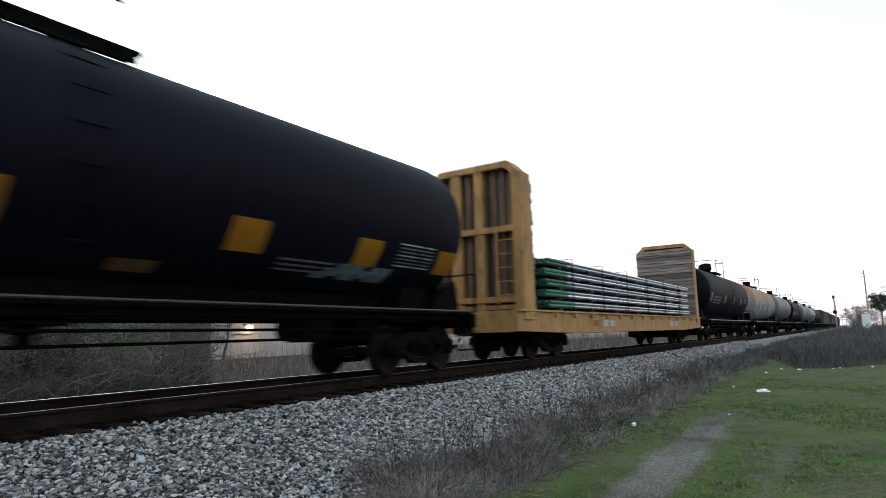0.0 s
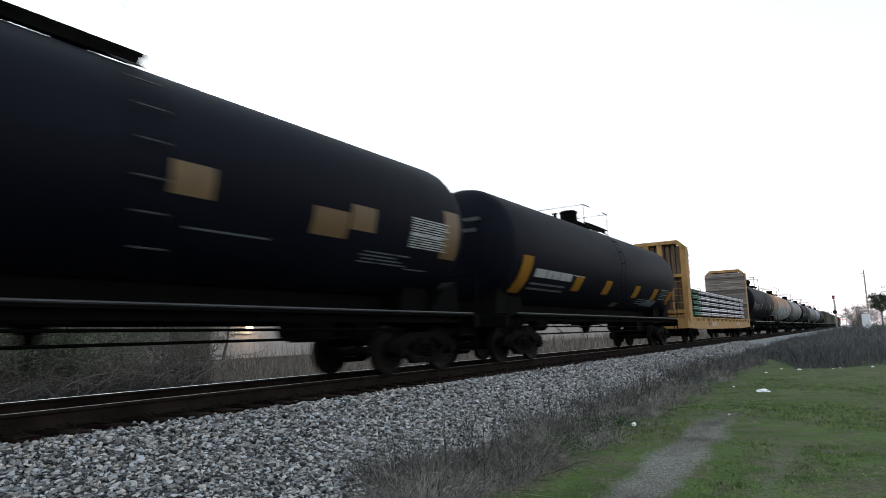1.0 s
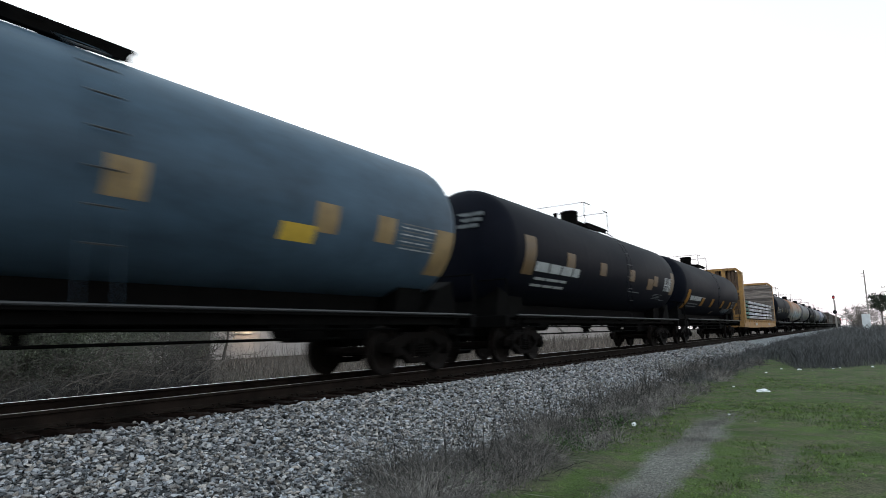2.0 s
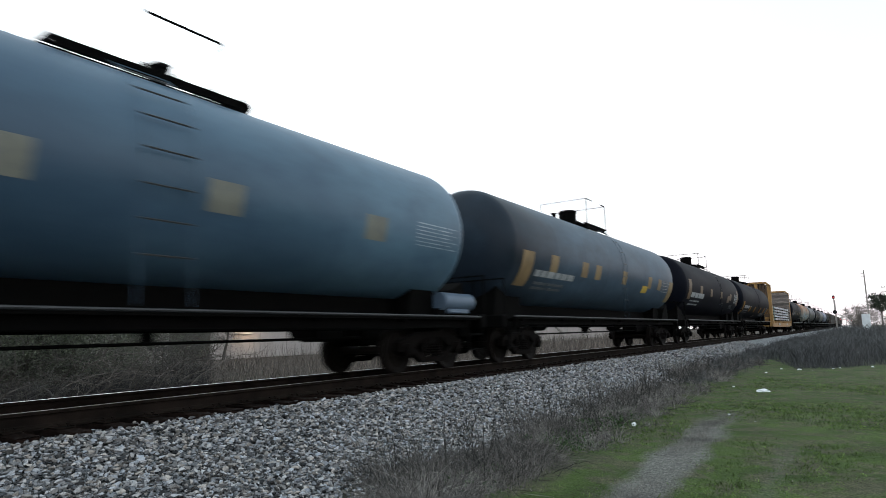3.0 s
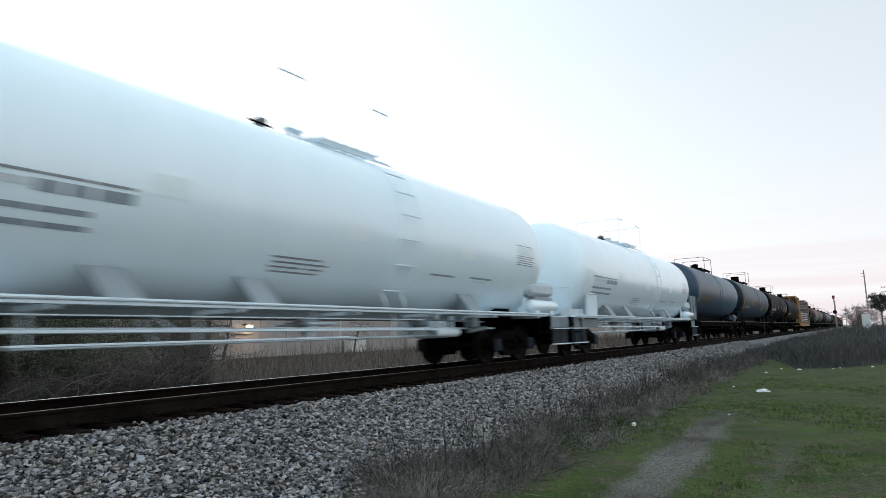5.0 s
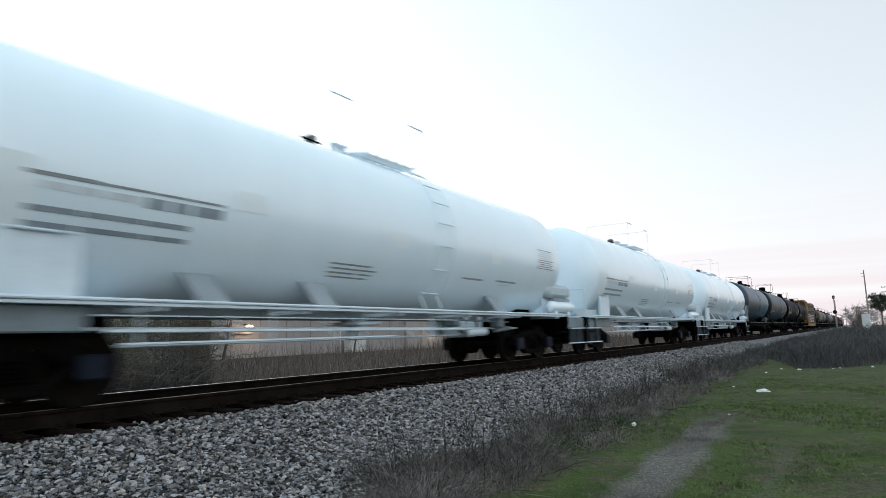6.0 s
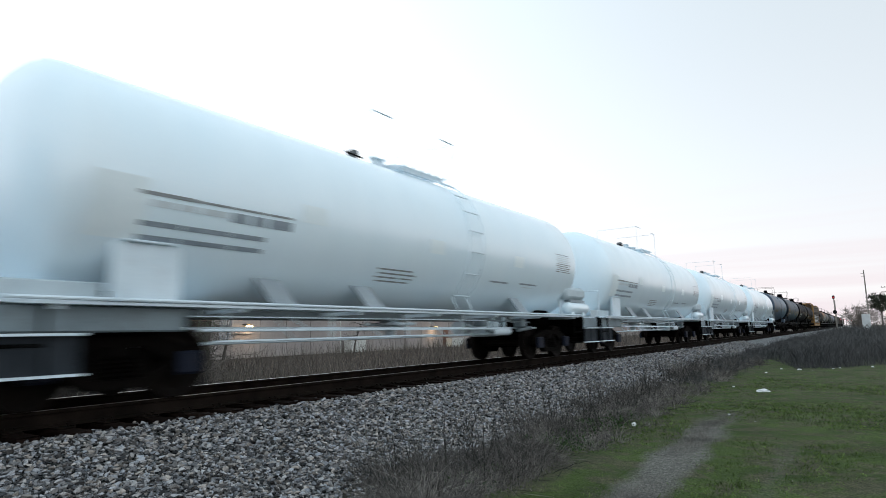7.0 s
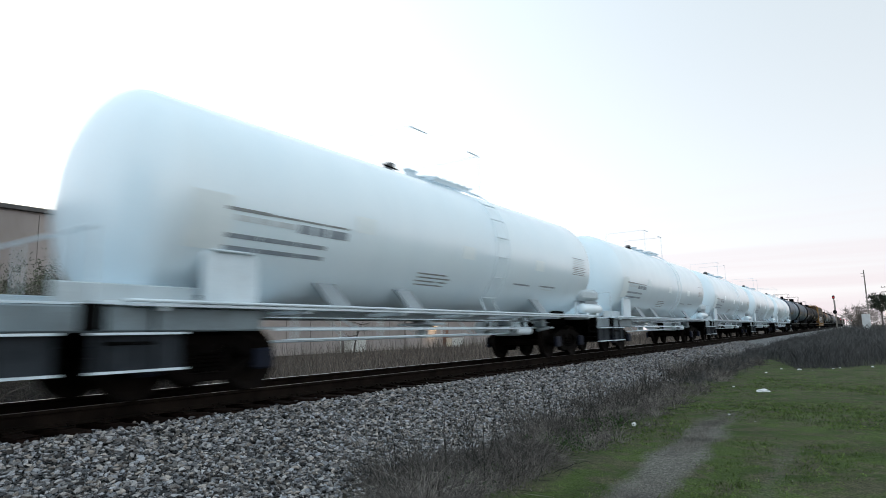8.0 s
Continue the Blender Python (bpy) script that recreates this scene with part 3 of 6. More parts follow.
def build_track():
    track = thing("railway_track", "rusty steel rails on dark creosoted wooden ties", "railway track", kind="structure")
    # rail section: foot, web, head
    half = [(0.0, -0.186), (0.075, -0.186), (0.076, -0.175), (0.03, -0.158), (0.011, -0.14), (0.010, -0.06), (0.014, -0.045), (0.037, -0.034), (0.037, -0.006), (0.03, -0.0015)]
    outline = [(y, z) for y, z in half] + [(-y, z) for y, z in half[::-1] if y > 0]
    for side in (-1, 1):
        bm = bmesh.new()
        a = [bm.verts.new((side * 0.755 + u, -60, z)) for u, z in outline]
        b = [bm.verts.new((side * 0.755 + u, 1200, z)) for u, z in outline]
        n = len(outline)
        for i in range(n):
            j = (i + 1) % n
            bm.faces.new((a[j], a[i], b[i], b[j]))
        bmesh.ops.recalc_face_normals(bm, faces=bm.faces)
        rail = part("rail", bm, M_railside, track, "rusty steel rail with a worn head")
        bm = bmesh.new()
        box(bm, (side * 0.755 - 0.008, 570, 0.0005), (0.045, 1260, 0.003))
        part("running_surface", bm, M_railreflect if side > 0 else M_railtop, rail, "running surface darkened for the train's dark reflection" if side > 0 else "bright polished running surface")
    rng = random.Random(4)
    shapes = []
    for k in range(5):
        bm = bmesh.new()
        box(bm, (0, 0, -0.09), (2.6, 0.225, 0.18), bevel=0.012)
        for v in bm.verts:
            v.co += Vector((rng.uniform(-0.03, 0.03), rng.uniform(-0.008, 0.008), rng.uniform(-0.006, 0.004)))
        me = bpy.data.meshes.new("tie")
        bm.to_mesh(me)
        bm.free()
        me.materials.append(M_tie)
        shapes.append(me)
    bm = bmesh.new()
    box(bm, (0, 0, 0.008), (0.34, 0.19, 0.016), bevel=0.004)
    for sx in (-1, 1):
        for sy in (-0.05, 0.05):
            rod(bm, (sx * 0.1, sy, 0.01), (sx * 0.1, sy, 0.05), 0.009, 6)
            box(bm, (sx * 0.092, sy, 0.05), (0.035, 0.024, 0.014))
    plate = bpy.data.meshes.new("tie_plate")
    bm.to_mesh(plate)
    bm.free()
    plate.materials.append(M_railside)
    anchor = bmesh.new()
    box(anchor, (0, 0, -0.005), (0.19, 0.02, 0.03), bevel=0.004)
    anchor_me = bpy.data.meshes.new("rail_anchor")
    anchor.to_mesh(anchor_me)
    anchor.free()
    anchor_me.materials.append(M_railside)
    for i in range(110):
        y = -6 + 0.5 * i + rng.uniform(-0.03, 0.03)
        tie = part("tie", shapes[i % 5], None, track, loc=(rng.uniform(-0.06, 0.08), y, -0.202))
        tie.rotation_euler = (0, 0, rng.uniform(-0.02, 0.02))
        if y < 34:
            part("tie_plate", plate, None, tie, loc=(0.755, 0, 0.0))
            part("tie_plate", plate, None, tie, loc=(-0.755, 0, 0.0))
            if i % 2:
                part("rail_anchor", anchor_me, None, tie, loc=(0.755, 0.13, 0.012))
    # the rest of the ties, too small to tell apart
    n = 900
    ys = 49 + 0.5 * np.arange(n)
    corners = np.array([(sx * 1.3, sy * 0.11, sz) for sx in (-1, 1) for sy in (-1, 1) for sz in (-0.38, -0.205)])
    quads = np.array([(0, 1, 3, 2), (4, 6, 7, 5), (0, 4, 5, 1), (2, 3, 7, 6), (1, 5, 7, 3)])
    verts = (corners[None] + np.stack([np.zeros(n), ys, np.zeros(n)], 1)[:, None]).reshape(-1, 3)
    faces = (quads[None] + 8 * np.arange(n)[:, None, None]).reshape(-1, 4)
    part("distant_ties", np_mesh("distant_ties", verts, faces, M_tie), None, track)["kind"] = "stuff"
    return track


def stone_shapes(count, rng):
    """Angular crushed stones: hulls of scattered points, flattened."""
    out = []
    for _ in range(count):
        pts = rng.normal(size=(10, 3))
        pts /= np.linalg.norm(pts, axis=1)[:, None]
        pts *= rng.uniform(0.75, 1.1, (10, 1))
        pts *= np.array([1.0, rng.uniform(0.55, 0.85), rng.uniform(0.38, 0.62)])
        bm = bmesh.new()
        for p in pts:
            bm.verts.new(p)
        hull = bmesh.ops.convex_hull(bm, input=bm.verts)
        loose = [v for v in bm.verts if not v.link_faces]
        bmesh.ops.delete(bm, geom=loose, context="VERTS")
        bmesh.ops.triangulate(bm, faces=bm.faces)
        bm.verts.index_update()
        out.append((np.array([v.co[:] for v in bm.verts]), np.array([[v.index for v in f.verts] for f in bm.faces])))
        bm.free()
    return out


def rotations(n, rng):
    q = rng.normal(size=(n, 4))
    q /= np.linalg.norm(q, axis=1)[:, None]
    w, x, y, z = q.T
    return np.stack([1 - 2 * (y * y + z * z), 2 * (x * y - z * w), 2 * (x * z + y * w),
                     2 * (x * y + z * w), 1 - 2 * (x * x + z * z), 2 * (y * z - x * w),
                     2 * (x * z - y * w), 2 * (y * z + x * w), 1 - 2 * (x * x + y * y)], 1).reshape(n, 3, 3)


def bed_heights(x):
    x = np.abs(x)
    return np.where(x < 1.75, -0.25, np.where(x < 3.55, -0.25 - (x - 1.75) / 1.8 * 0.6, GROUND))


def build_stones(ballast):
    rng = np.random.default_rng(7)
    shapes = stone_shapes(28, rng)

    def lying(n):
        """Turned any way about the upright, tilted a little."""
        a, t, b = rng.uniform(0, 2 * np.pi, n), rng.normal(0, 0.42, n), rng.uniform(0, 2 * np.pi, n)
        ca, sa, ct, st, cb, sb = np.cos(a), np.sin(a), np.cos(t), np.sin(t), np.cos(b), np.sin(b)
        za = np.stack([ca, -sa, 0 * a, sa, ca, 0 * a, 0 * a, 0 * a, 0 * a + 1], 1).reshape(n, 3, 3)
        xt = np.stack([0 * a + 1, 0 * a, 0 * a, 0 * a, ct, -st, 0 * a, st, ct], 1).reshape(n, 3, 3)
        zb = np.stack([cb, -sb, 0 * a, sb, cb, 0 * a, 0 * a, 0 * a, 0 * a + 1], 1).reshape(n, 3, 3)
        return za @ xt @ zb

    def scatter(n, x0, x1, y0, y1, r0, r1, lift):
        x, y = rng.uniform(x0, x1, n), rng.uniform(y0, y1, n)
        r = r0 + (r1 - r0) * rng.uniform(0, 1, n) ** 1.6
        # the tie ends stay clear of stones
        clear = (np.abs(x) > 1.34) | (np.abs((y + 0.25) % 0.5 - 0.25) > 0.15)
        x, y, r = x[clear], y[clear], r[clear]
        n = len(x)
        z = bed_heights(x) + rng.uniform(-0.2, lift, n) * r
        z = np.where(np.abs(x) < 1.5, z - 0.03, z)
        rot = lying(n)
        pick = rng.integers(0, len(shapes), n)
        vs, fs, start = [], [], 0
        for k, (p, tri) in enumerate(shapes):
            m = pick == k
            c = int(m.sum())
            v = np.einsum("nij,nkj->nki", rot[m], p[None] * r[m][:, None, None]) + np.stack([x[m], y[m], z[m]], 1)[:, None]
            vs.append(v.reshape(-1, 3))
            fs.append((tri[None] + len(p) * np.arange(c)[:, None, None]).reshape(-1, 3) + start)
            start += c * len(p)
        ob = part("loose_stones", np_mesh("loose_stones", np.concatenate(vs), np.concatenate(fs), M_stone), None, ballast)
        ob["kind"] = "stuff"

    scatter(27000, 1.05, 3.8, 1.6, 12, 0.024, 0.052, 1.0)
    scatter(20000, 1.05, 3.8, 12, 26, 0.028, 0.058, 1.0)
    scatter(8500, 1.05, 3.8, 26, 48, 0.04, 0.072, 0.9)
    scatter(3200, 3.6, 4.35, 2.0, 9.5, 0.02, 0.046, 0.8)
    scatter(4000, -3.4, 1.0, 1.5, 16, 0.026, 0.05, 0.6)
    # the pieces lying on top at the foot of the shoulder, one by one
    meshes = [np_mesh("ballast_stone", p, tri, M_stone1) for p, tri in shapes[:12]]
    for i in range(290):
        x, y = rng.uniform(1.9, 3.2), rng.uniform(2.3, 4.8)
        r = rng.uniform(0.028, 0.052)
        ob = part("ballast_stone", meshes[i % 12], None, ballast, loc=(x, y, float(bed_heights(np.array(x))) + r * 0.85))
        ob.rotation_euler = (rng.normal(0, 0.3), rng.normal(0, 0.3), rng.uniform(0, 6.28))
        ob.scale = (r, r, r)


def strips(n, base, height, lean, width, rng, curl=0.5):
    """Thin blades: bent strips of three triangles. base: (n, 3)."""
    az = rng.uniform(0, 2 * np.pi, n)
    out = np.stack([np.cos(az), np.sin(az), np.zeros(n)], 1)
    turn = rng.uniform(0, 2 * np.pi, n)
    side = np.stack([np.cos(turn), np.sin(turn), np.zeros(n)], 1)
    lean = rng.uniform(0.2, 1.0, n)[:, None] * lean
    up = np.array([0, 0, 1.0])
    h = height[:, None]
    p0 = base
    p1 = base + h * 0.5 * up + out * h * lean * 0.35
    p2 = base + h * (1 - lean * curl * 0.6) * up + out * h * lean
    w = (width if isinstance(width, np.ndarray) else np.full(n, width))[:, None]
    v = np.stack([p0 - side * w, p0 + side * w, p1 - side * w * 0.8, p1 + side * w * 0.8, p2], 1)
    f = np.array([(0, 1, 2), (1, 3, 2), (2, 3, 4)])[None] + 5 * np.arange(n)[:, None, None]
    return v.reshape(-1, 3), f.reshape(-1, 3)


def ground_z(x):
    return np.where(np.abs(x) < 3.55, bed_heights(x), GROUND)


def build_grass():
    rng = np.random.default_rng(11)
    n = 230000
    y = 3.5 + rng.uniform(0, 1, n) ** 1.5 * 24
    x = rng.uniform(4.0, 15.5, n)
    clump = np.array([noise.noise((a * 0.9, b * 0.9, 3.0)) for a, b in zip(x, y)])
    track = np.minimum(np.abs(x - 6.73 + 0.044 * y) - 0.1 + 10 * (y > 12), np.abs(x - 7.52) + 0.1 + 10 * (y > 11))
    bare = np.array([noise.noise((a * 2.3, b * 2.3, 6.0)) + 0.5 * noise.noise((a * 6.0, b * 6.0, 2.0)) for a, b in zip(x, y)])
    keep = (bare > rng.uniform(-0.75, 0.1, n)) & (rng.uniform(0, 1, n) < np.clip((24 - y) / 10, 0, 1)) & (track > rng.uniform(0.05, 0.34, n))
    keep &= rng.uniform(0, 1, n) < np.clip((x + 1.1 * bare - 4.6 + 0.05 * np.clip(y - 9, 0, 9)) / 0.8, 0.1, 1)
    x, y, clump = x[keep], y[keep], clump[keep]
    k = len(x)
    tuft = np.array([noise.noise((a * 3.1, b * 3.1, 8.0)) for a, b in zip(x, y)])
    hgt = rng.uniform(0.012, 0.045, k) * (0.8 + 0.5 * np.clip(clump, 0, 1) + 1.0 * np.clip(tuft - 0.1, 0, 1)) * (1 + y * 0.02)
    base = np.stack([x, y, np.full(k, GROUND - 0.01)], 1)
    v, f = strips(k, base, hgt, 1.9, 0.0019 + 0.00033 * y, rng)
    return tagged(part("lawn_grass", np_mesh("lawn_grass", v, f, M_grass), None), "short mown green grass on the verge", "grass", kind="stuff")


def verge_x(y, spread, rng):
    return 4.55 + 0.45 * np.clip(5.2 - y, 0, 2) - 0.045 * np.clip(y - 5, 0, 12) - 0.012 * np.clip(y - 17, 0, 20) + rng.normal(0, spread, len(y))


def build_verge_weeds():
    rng = np.random.default_rng(13)

    def layer(name, label, n, h0, h1, lean, width, material, spread, cut, curl):
        y = 3.0 + rng.uniform(0, 1, n) ** 1.3 * 27
        x = verge_x(y, spread * np.clip(1.15 - 0.03 * y, 0.4, 1.2), rng)
        dens = np.array([noise.noise((a * 1.3, b * 0.6, 9.0)) for a, b in zip(x, y)])
        keep = dens > np.where(y > 14, cut + 0.25, cut)
        x, y, dens = x[keep], y[keep], dens[keep]
        k = len(x)
        hgt = (h0 + (h1 - h0) * rng.uniform(0, 1, k) ** 1.8) * (0.85 + 1.0 * np.clip(dens, 0, 1))
        base = np.stack([x, y, ground_z(x) - 0.02], 1)
        v, f = strips(k, base, hgt, lean, width + 0.00015 * y, rng, curl=curl)
        tagged(part(name, np_mesh(name, v, f, material), None), label, "weeds", kind="stuff")

    # low stems in a dark colour that paints the shadow under the weeds
    layer("verge_undergrowth", "low tangle of dead weeds along the ballast, coloured dark as under-shadow", 60000, 0.04, 0.26, 2.4, 0.0016, M_darkweed, 0.28, -0.25, 1.2)
    # clumps of thin dead stems that curl over and tangle
    count = 1250
    cy = 3.3 + rng.uniform(0, 1, count) ** 1.25 * 26
    cx = verge_x(cy, 0.38, rng) + 0.06
    dens = np.array([noise.noise((a * 1.3, b * 0.6, 9.0)) for a, b in zip(cx, cy)])
    keep = dens > np.where(cy > 14, 0.06, -0.18)
    cx, cy, dens = cx[keep], cy[keep], dens[keep]
    stems = 56
    total = len(cx) * stems
    size = np.repeat(rng.uniform(0.16, 0.42, len(cx)) * (0.6 + 2.2 * np.clip(dens, 0, 1)), stems)
    px = np.repeat(cx, stems) + rng.normal(0, 0.11, total)
    py = np.repeat(cy, stems) + rng.normal(0, 0.13, total)
    p = np.stack([px, py, ground_z(px) - 0.02], 1)
    out = rng.normal(0, 1, (total, 3))
    out[:, 2] = 0
    d = out * 0.35 + np.array([0, 0, 1.0])
    reach = size * rng.uniform(0.4, 1.5, total)
    half_w = (0.0015 + 0.00014 * py) * rng.uniform(0.7, 1.5, total)
    rows = []
    for k in range(5):
        side = np.cross(d, rng.normal(0, 1, (total, 3)) * 0.3 + np.array([0.55, -0.82, 0.1]))
        side /= np.linalg.norm(side, axis=1)[:, None] + 1e-9
        w = (half_w * (1 - 0.16 * k))[:, None]
        rows += [p - side * w, p + side * w]
        d = d + rng.normal(0, 0.42, (total, 3)) + out * 0.1 - np.array([0, 0, 0.14 * k])
        d /= np.linalg.norm(d, axis=1)[:, None]
        p = p + d * (reach / 4)[:, None]
        p[:, 2] = np.maximum(p[:, 2], GROUND + 0.01)
    v = np.stack(rows, 1).reshape(-1, 3)
    quad = np.array([(2 * k, 2 * k + 1, 2 * k + 3, 2 * k + 2) for k in range(4)])
    f = (quad[None] + 10 * np.arange(total)[:, None, None]).reshape(-1, 4)
    tagged(part("verge_weeds", np_mesh("verge_weeds", v, f, M_dryweed), None), "curled dry grey-brown weeds along the ballast edge", "weeds", kind="stuff")
    # taller single dead stalks with side twigs
    pts, faces = [], []
    count = 0
    ys = 4.4 + rng.uniform(0, 1, 230) ** 1.15 * 24
    xs = verge_x(ys, 0.3, rng)
    # some stand by themselves up the stones
    ys = np.concatenate([ys, rng.uniform(5.0, 14.0, 34)])
    xs = np.concatenate([xs, rng.uniform(3.0, 4.2, 34)])
    for xx, yy in zip(xs, ys):
        zz = float(ground_z(np.array(xx)))
        h = rng.uniform(0.2, 0.72)
        tip = np.array([xx + rng.normal(0, 0.12), yy + rng.normal(0, 0.12), zz + h])
        segs = [(np.array([xx, yy, zz - 0.02]), tip, 0.0035)]
        for _ in range(rng.integers(5, 14)):
            s = rng.uniform(0.25, 0.95)
            p = segs[0][0] * (1 - s) + tip * s
            segs.append((p, p + np.array([rng.normal(0, 0.08), rng.normal(0, 0.08), rng.uniform(0.03, 0.14)]), 0.002))
        for a, b, r in segs:
            r *= 1 + yy * 0.03
            side = np.array([rng.normal(), rng.normal(), 0.0])
            side /= np.linalg.norm(side) + 1e-9
            other = np.array([-side[1], side[0], 0.0])
            for s in (side, other):
                pts += [a - s * r, a + s * r, b + s * r * 0.5, b - s * r * 0.5]
                faces.append((count, count + 1, count + 2, count + 3))
                count += 4
    tagged(part("dead_stalks", np_mesh("dead_stalks", np.array(pts), np.array(faces), M_darkweed), None), "tall thin dead weed stalks in the ballast edge", "weeds", kind="stuff")
    # leafy green weeds at the foot of the dead ones
    spots = rng.uniform(5.2, 11.5, 13)
    at = np.stack([verge_x(spots, 0.16, rng) + 0.42, spots], 1)
    leaves = []
    for px, py in at:
        m = int(rng.integers(90, 260))
        rad = rng.uniform(0.08, 0.24)
        leaves.append(np.stack([px + rng.normal(0, rad, m), py + rng.normal(0, rad, m), GROUND + rng.uniform(0.0, 0.16, m) * rng.uniform(0.5, 1.2)], 1))
    tagged(part("leafy_weeds", leaf_mesh("leafy_weeds", np.concatenate(leaves), 0.035, rng, M_nettle), None), "low leafy green weeds at the foot of the dead stems", "weeds", kind="stuff")
    # pale dead grass matted in the wheel tracks
    n = 30000
    y = 3.6 + rng.uniform(0, 1, n) ** 1.2 * 9.5
    x = np.where(rng.uniform(0, 1, n) < 0.92, 6.73 - 0.044 * y, 7.5) + rng.normal(0, 0.16, n)
    base = np.stack([x, y, np.full(n, GROUND - 0.01)], 1)
    v, f = strips(n, base, rng.uniform(0.012, 0.04, n), 2.2, 0.0012 + 0.00018 * y, rng)
    tagged(part("track_straw", np_mesh("track_straw", v, f, M_straw), None), "pale dead grass matted in the wheel tracks", "grass", kind="stuff")


def build_weed_bank():
    rng = np.random.default_rng(17)
    n = 115000
    y = 26.0 + rng.uniform(0, 1, n) ** 1.9 * 75
    x = 3.4 + rng.uniform(0, 1, n) ** 1.1 * 30
    edge = 26.0 + 1.1 * np.clip(x - 6.2, 0, 6) + 1.2 * np.array([noise.noise((a * 0.6, 4.0, 0)) for a in x])
    edge = edge + 5.0 * np.clip(6.4 - x, 0, 1.6)
    keep = (y > edge) & (x > 4.0 - 0.004 * y)
    x, y = x[keep], y[keep]
    k = len(x)
    lump = np.array([noise.noise((a * 0.45, b * 0.25, 1.0)) for a, b in zip(x, y)])
    front = np.clip((y - edge[keep]) / 4.5, 0.12, 1.0) ** 0.8
    hgt = rng.uniform(0.6, 1.4, k) * (1 + 0.3 * lump) * np.clip((x - 2.6) / 3.2, 0.3, 1.2) * front * (1 + 0.0055 * np.clip(y - 30, 0, 60))
    base = np.stack([x, y, np.full(k, GROUND - 0.03)], 1)
    # lower weeds that trail along the foot of the ballast
    m = 16000
    ty = 19 + rng.uniform(0, 1, m) ** 1.2 * 60
    tx = 4.15 - 0.006 * ty + rng.normal(0, 0.33, m)
    th = rng.uniform(0.15, 0.75, m) * np.clip((ty - 16) / 10, 0.3, 1.0) * (1 + 0.8 * np.array([noise.noise((a * 0.9, b * 0.5, 3.0)) for a, b in zip(tx, ty)]))
    base = np.concatenate([base, np.stack([tx, ty, ground_z(tx) - 0.03], 1)])
    hgt, y, k = np.concatenate([hgt, th]), np.concatenate([y, ty]), k + m
    v, f = strips(k, base, hgt, 1.2, 0.003 + 0.00018 * y, rng, curl=0.8)
    tagged(part("dead_weed_bank", np_mesh("dead_weed_bank", v, f, M_bank), None), "dense bank of tall dead grey weeds beyond the grass", "weeds", kind="stuff")


def build_reeds():
    rng = np.random.default_rng(19)
    n = 42000
    y = 4 + rng.uniform(0, 1, n) ** 1.2 * 120
    x = -6.0 - rng.uniform(0, 1, n) * 20
    lump = np.array([noise.noise((a * 0.2, b * 0.15, 7.0)) for a, b in zip(x, y)])
    keep = (lump > -0.45) & (y > 9.5 - 0.68 * (x + 5))
    x, y, lump = x[keep], y[keep], lump[keep]
    k = len(x)
    hgt = rng.uniform(0.25, 1.0, k) * (1 + 0.5 * lump)
    base = np.stack([x, y, np.full(k, GROUND - 0.03)], 1)
    v, f = strips(k, base, hgt, 0.9, 0.0032 + 0.0002 * y, rng)
    tagged(part("dry_reeds", np_mesh("dry_reeds", v, f, M_reed), None), "field of tall brown dry reeds behind the line", "reeds", kind="stuff")
    n = 5200
    y = 7 + rng.uniform(0, 1, n) ** 1.2 * 110
    x = -6.5 - rng.uniform(0, 1, n) * 18
    keep = y > 10.5 - 0.68 * (x + 5)
    x, y = x[keep], y[keep]
    k = len(x)
    v, f = strips(k, np.stack([x, y, np.full(k, GROUND - 0.03)], 1), rng.uniform(0.6, 1.9, k), 0.35, 0.003 + 0.00022 * y, rng)
    tagged(part("dead_stems", np_mesh("dead_stems", v, f, M_cane), None), "slender dark dead stems standing over the reeds", "reeds", kind="stuff")


def build_bramble():
    rng = np.random.default_rng(23)
    n = 24000
    x = -4.9 - rng.uniform(0, 1, n) ** 1.3 * 13
    lo, hi = 3.6 - 0.37 * (x + 5), 9.6 - 0.69 * (x + 5)
    y = lo + (hi - lo) * rng.uniform(0, 1, n)
    lump = np.array([noise.noise((a * 0.5, b * 0.5, 2.0)) for a, b in zip(x, y)])
    hgt = rng.uniform(0.3, 1.25, n) * (1 + 0.45 * lump) * np.clip((-x - 3.6) / 4.0, 0.35, 1.0)
    base = np.stack([x, y, ground_z(x) - 0.03], 1)
    v, f = strips(n, base, hgt, 1.7, 0.004, rng, curl=0.9)
    tagged(part("bramble_thicket", np_mesh("bramble_thicket", v, f, M_bramble), None), "dense tangle of brambles behind the line, darkened for the train's shade", "brambles", kind="stuff")


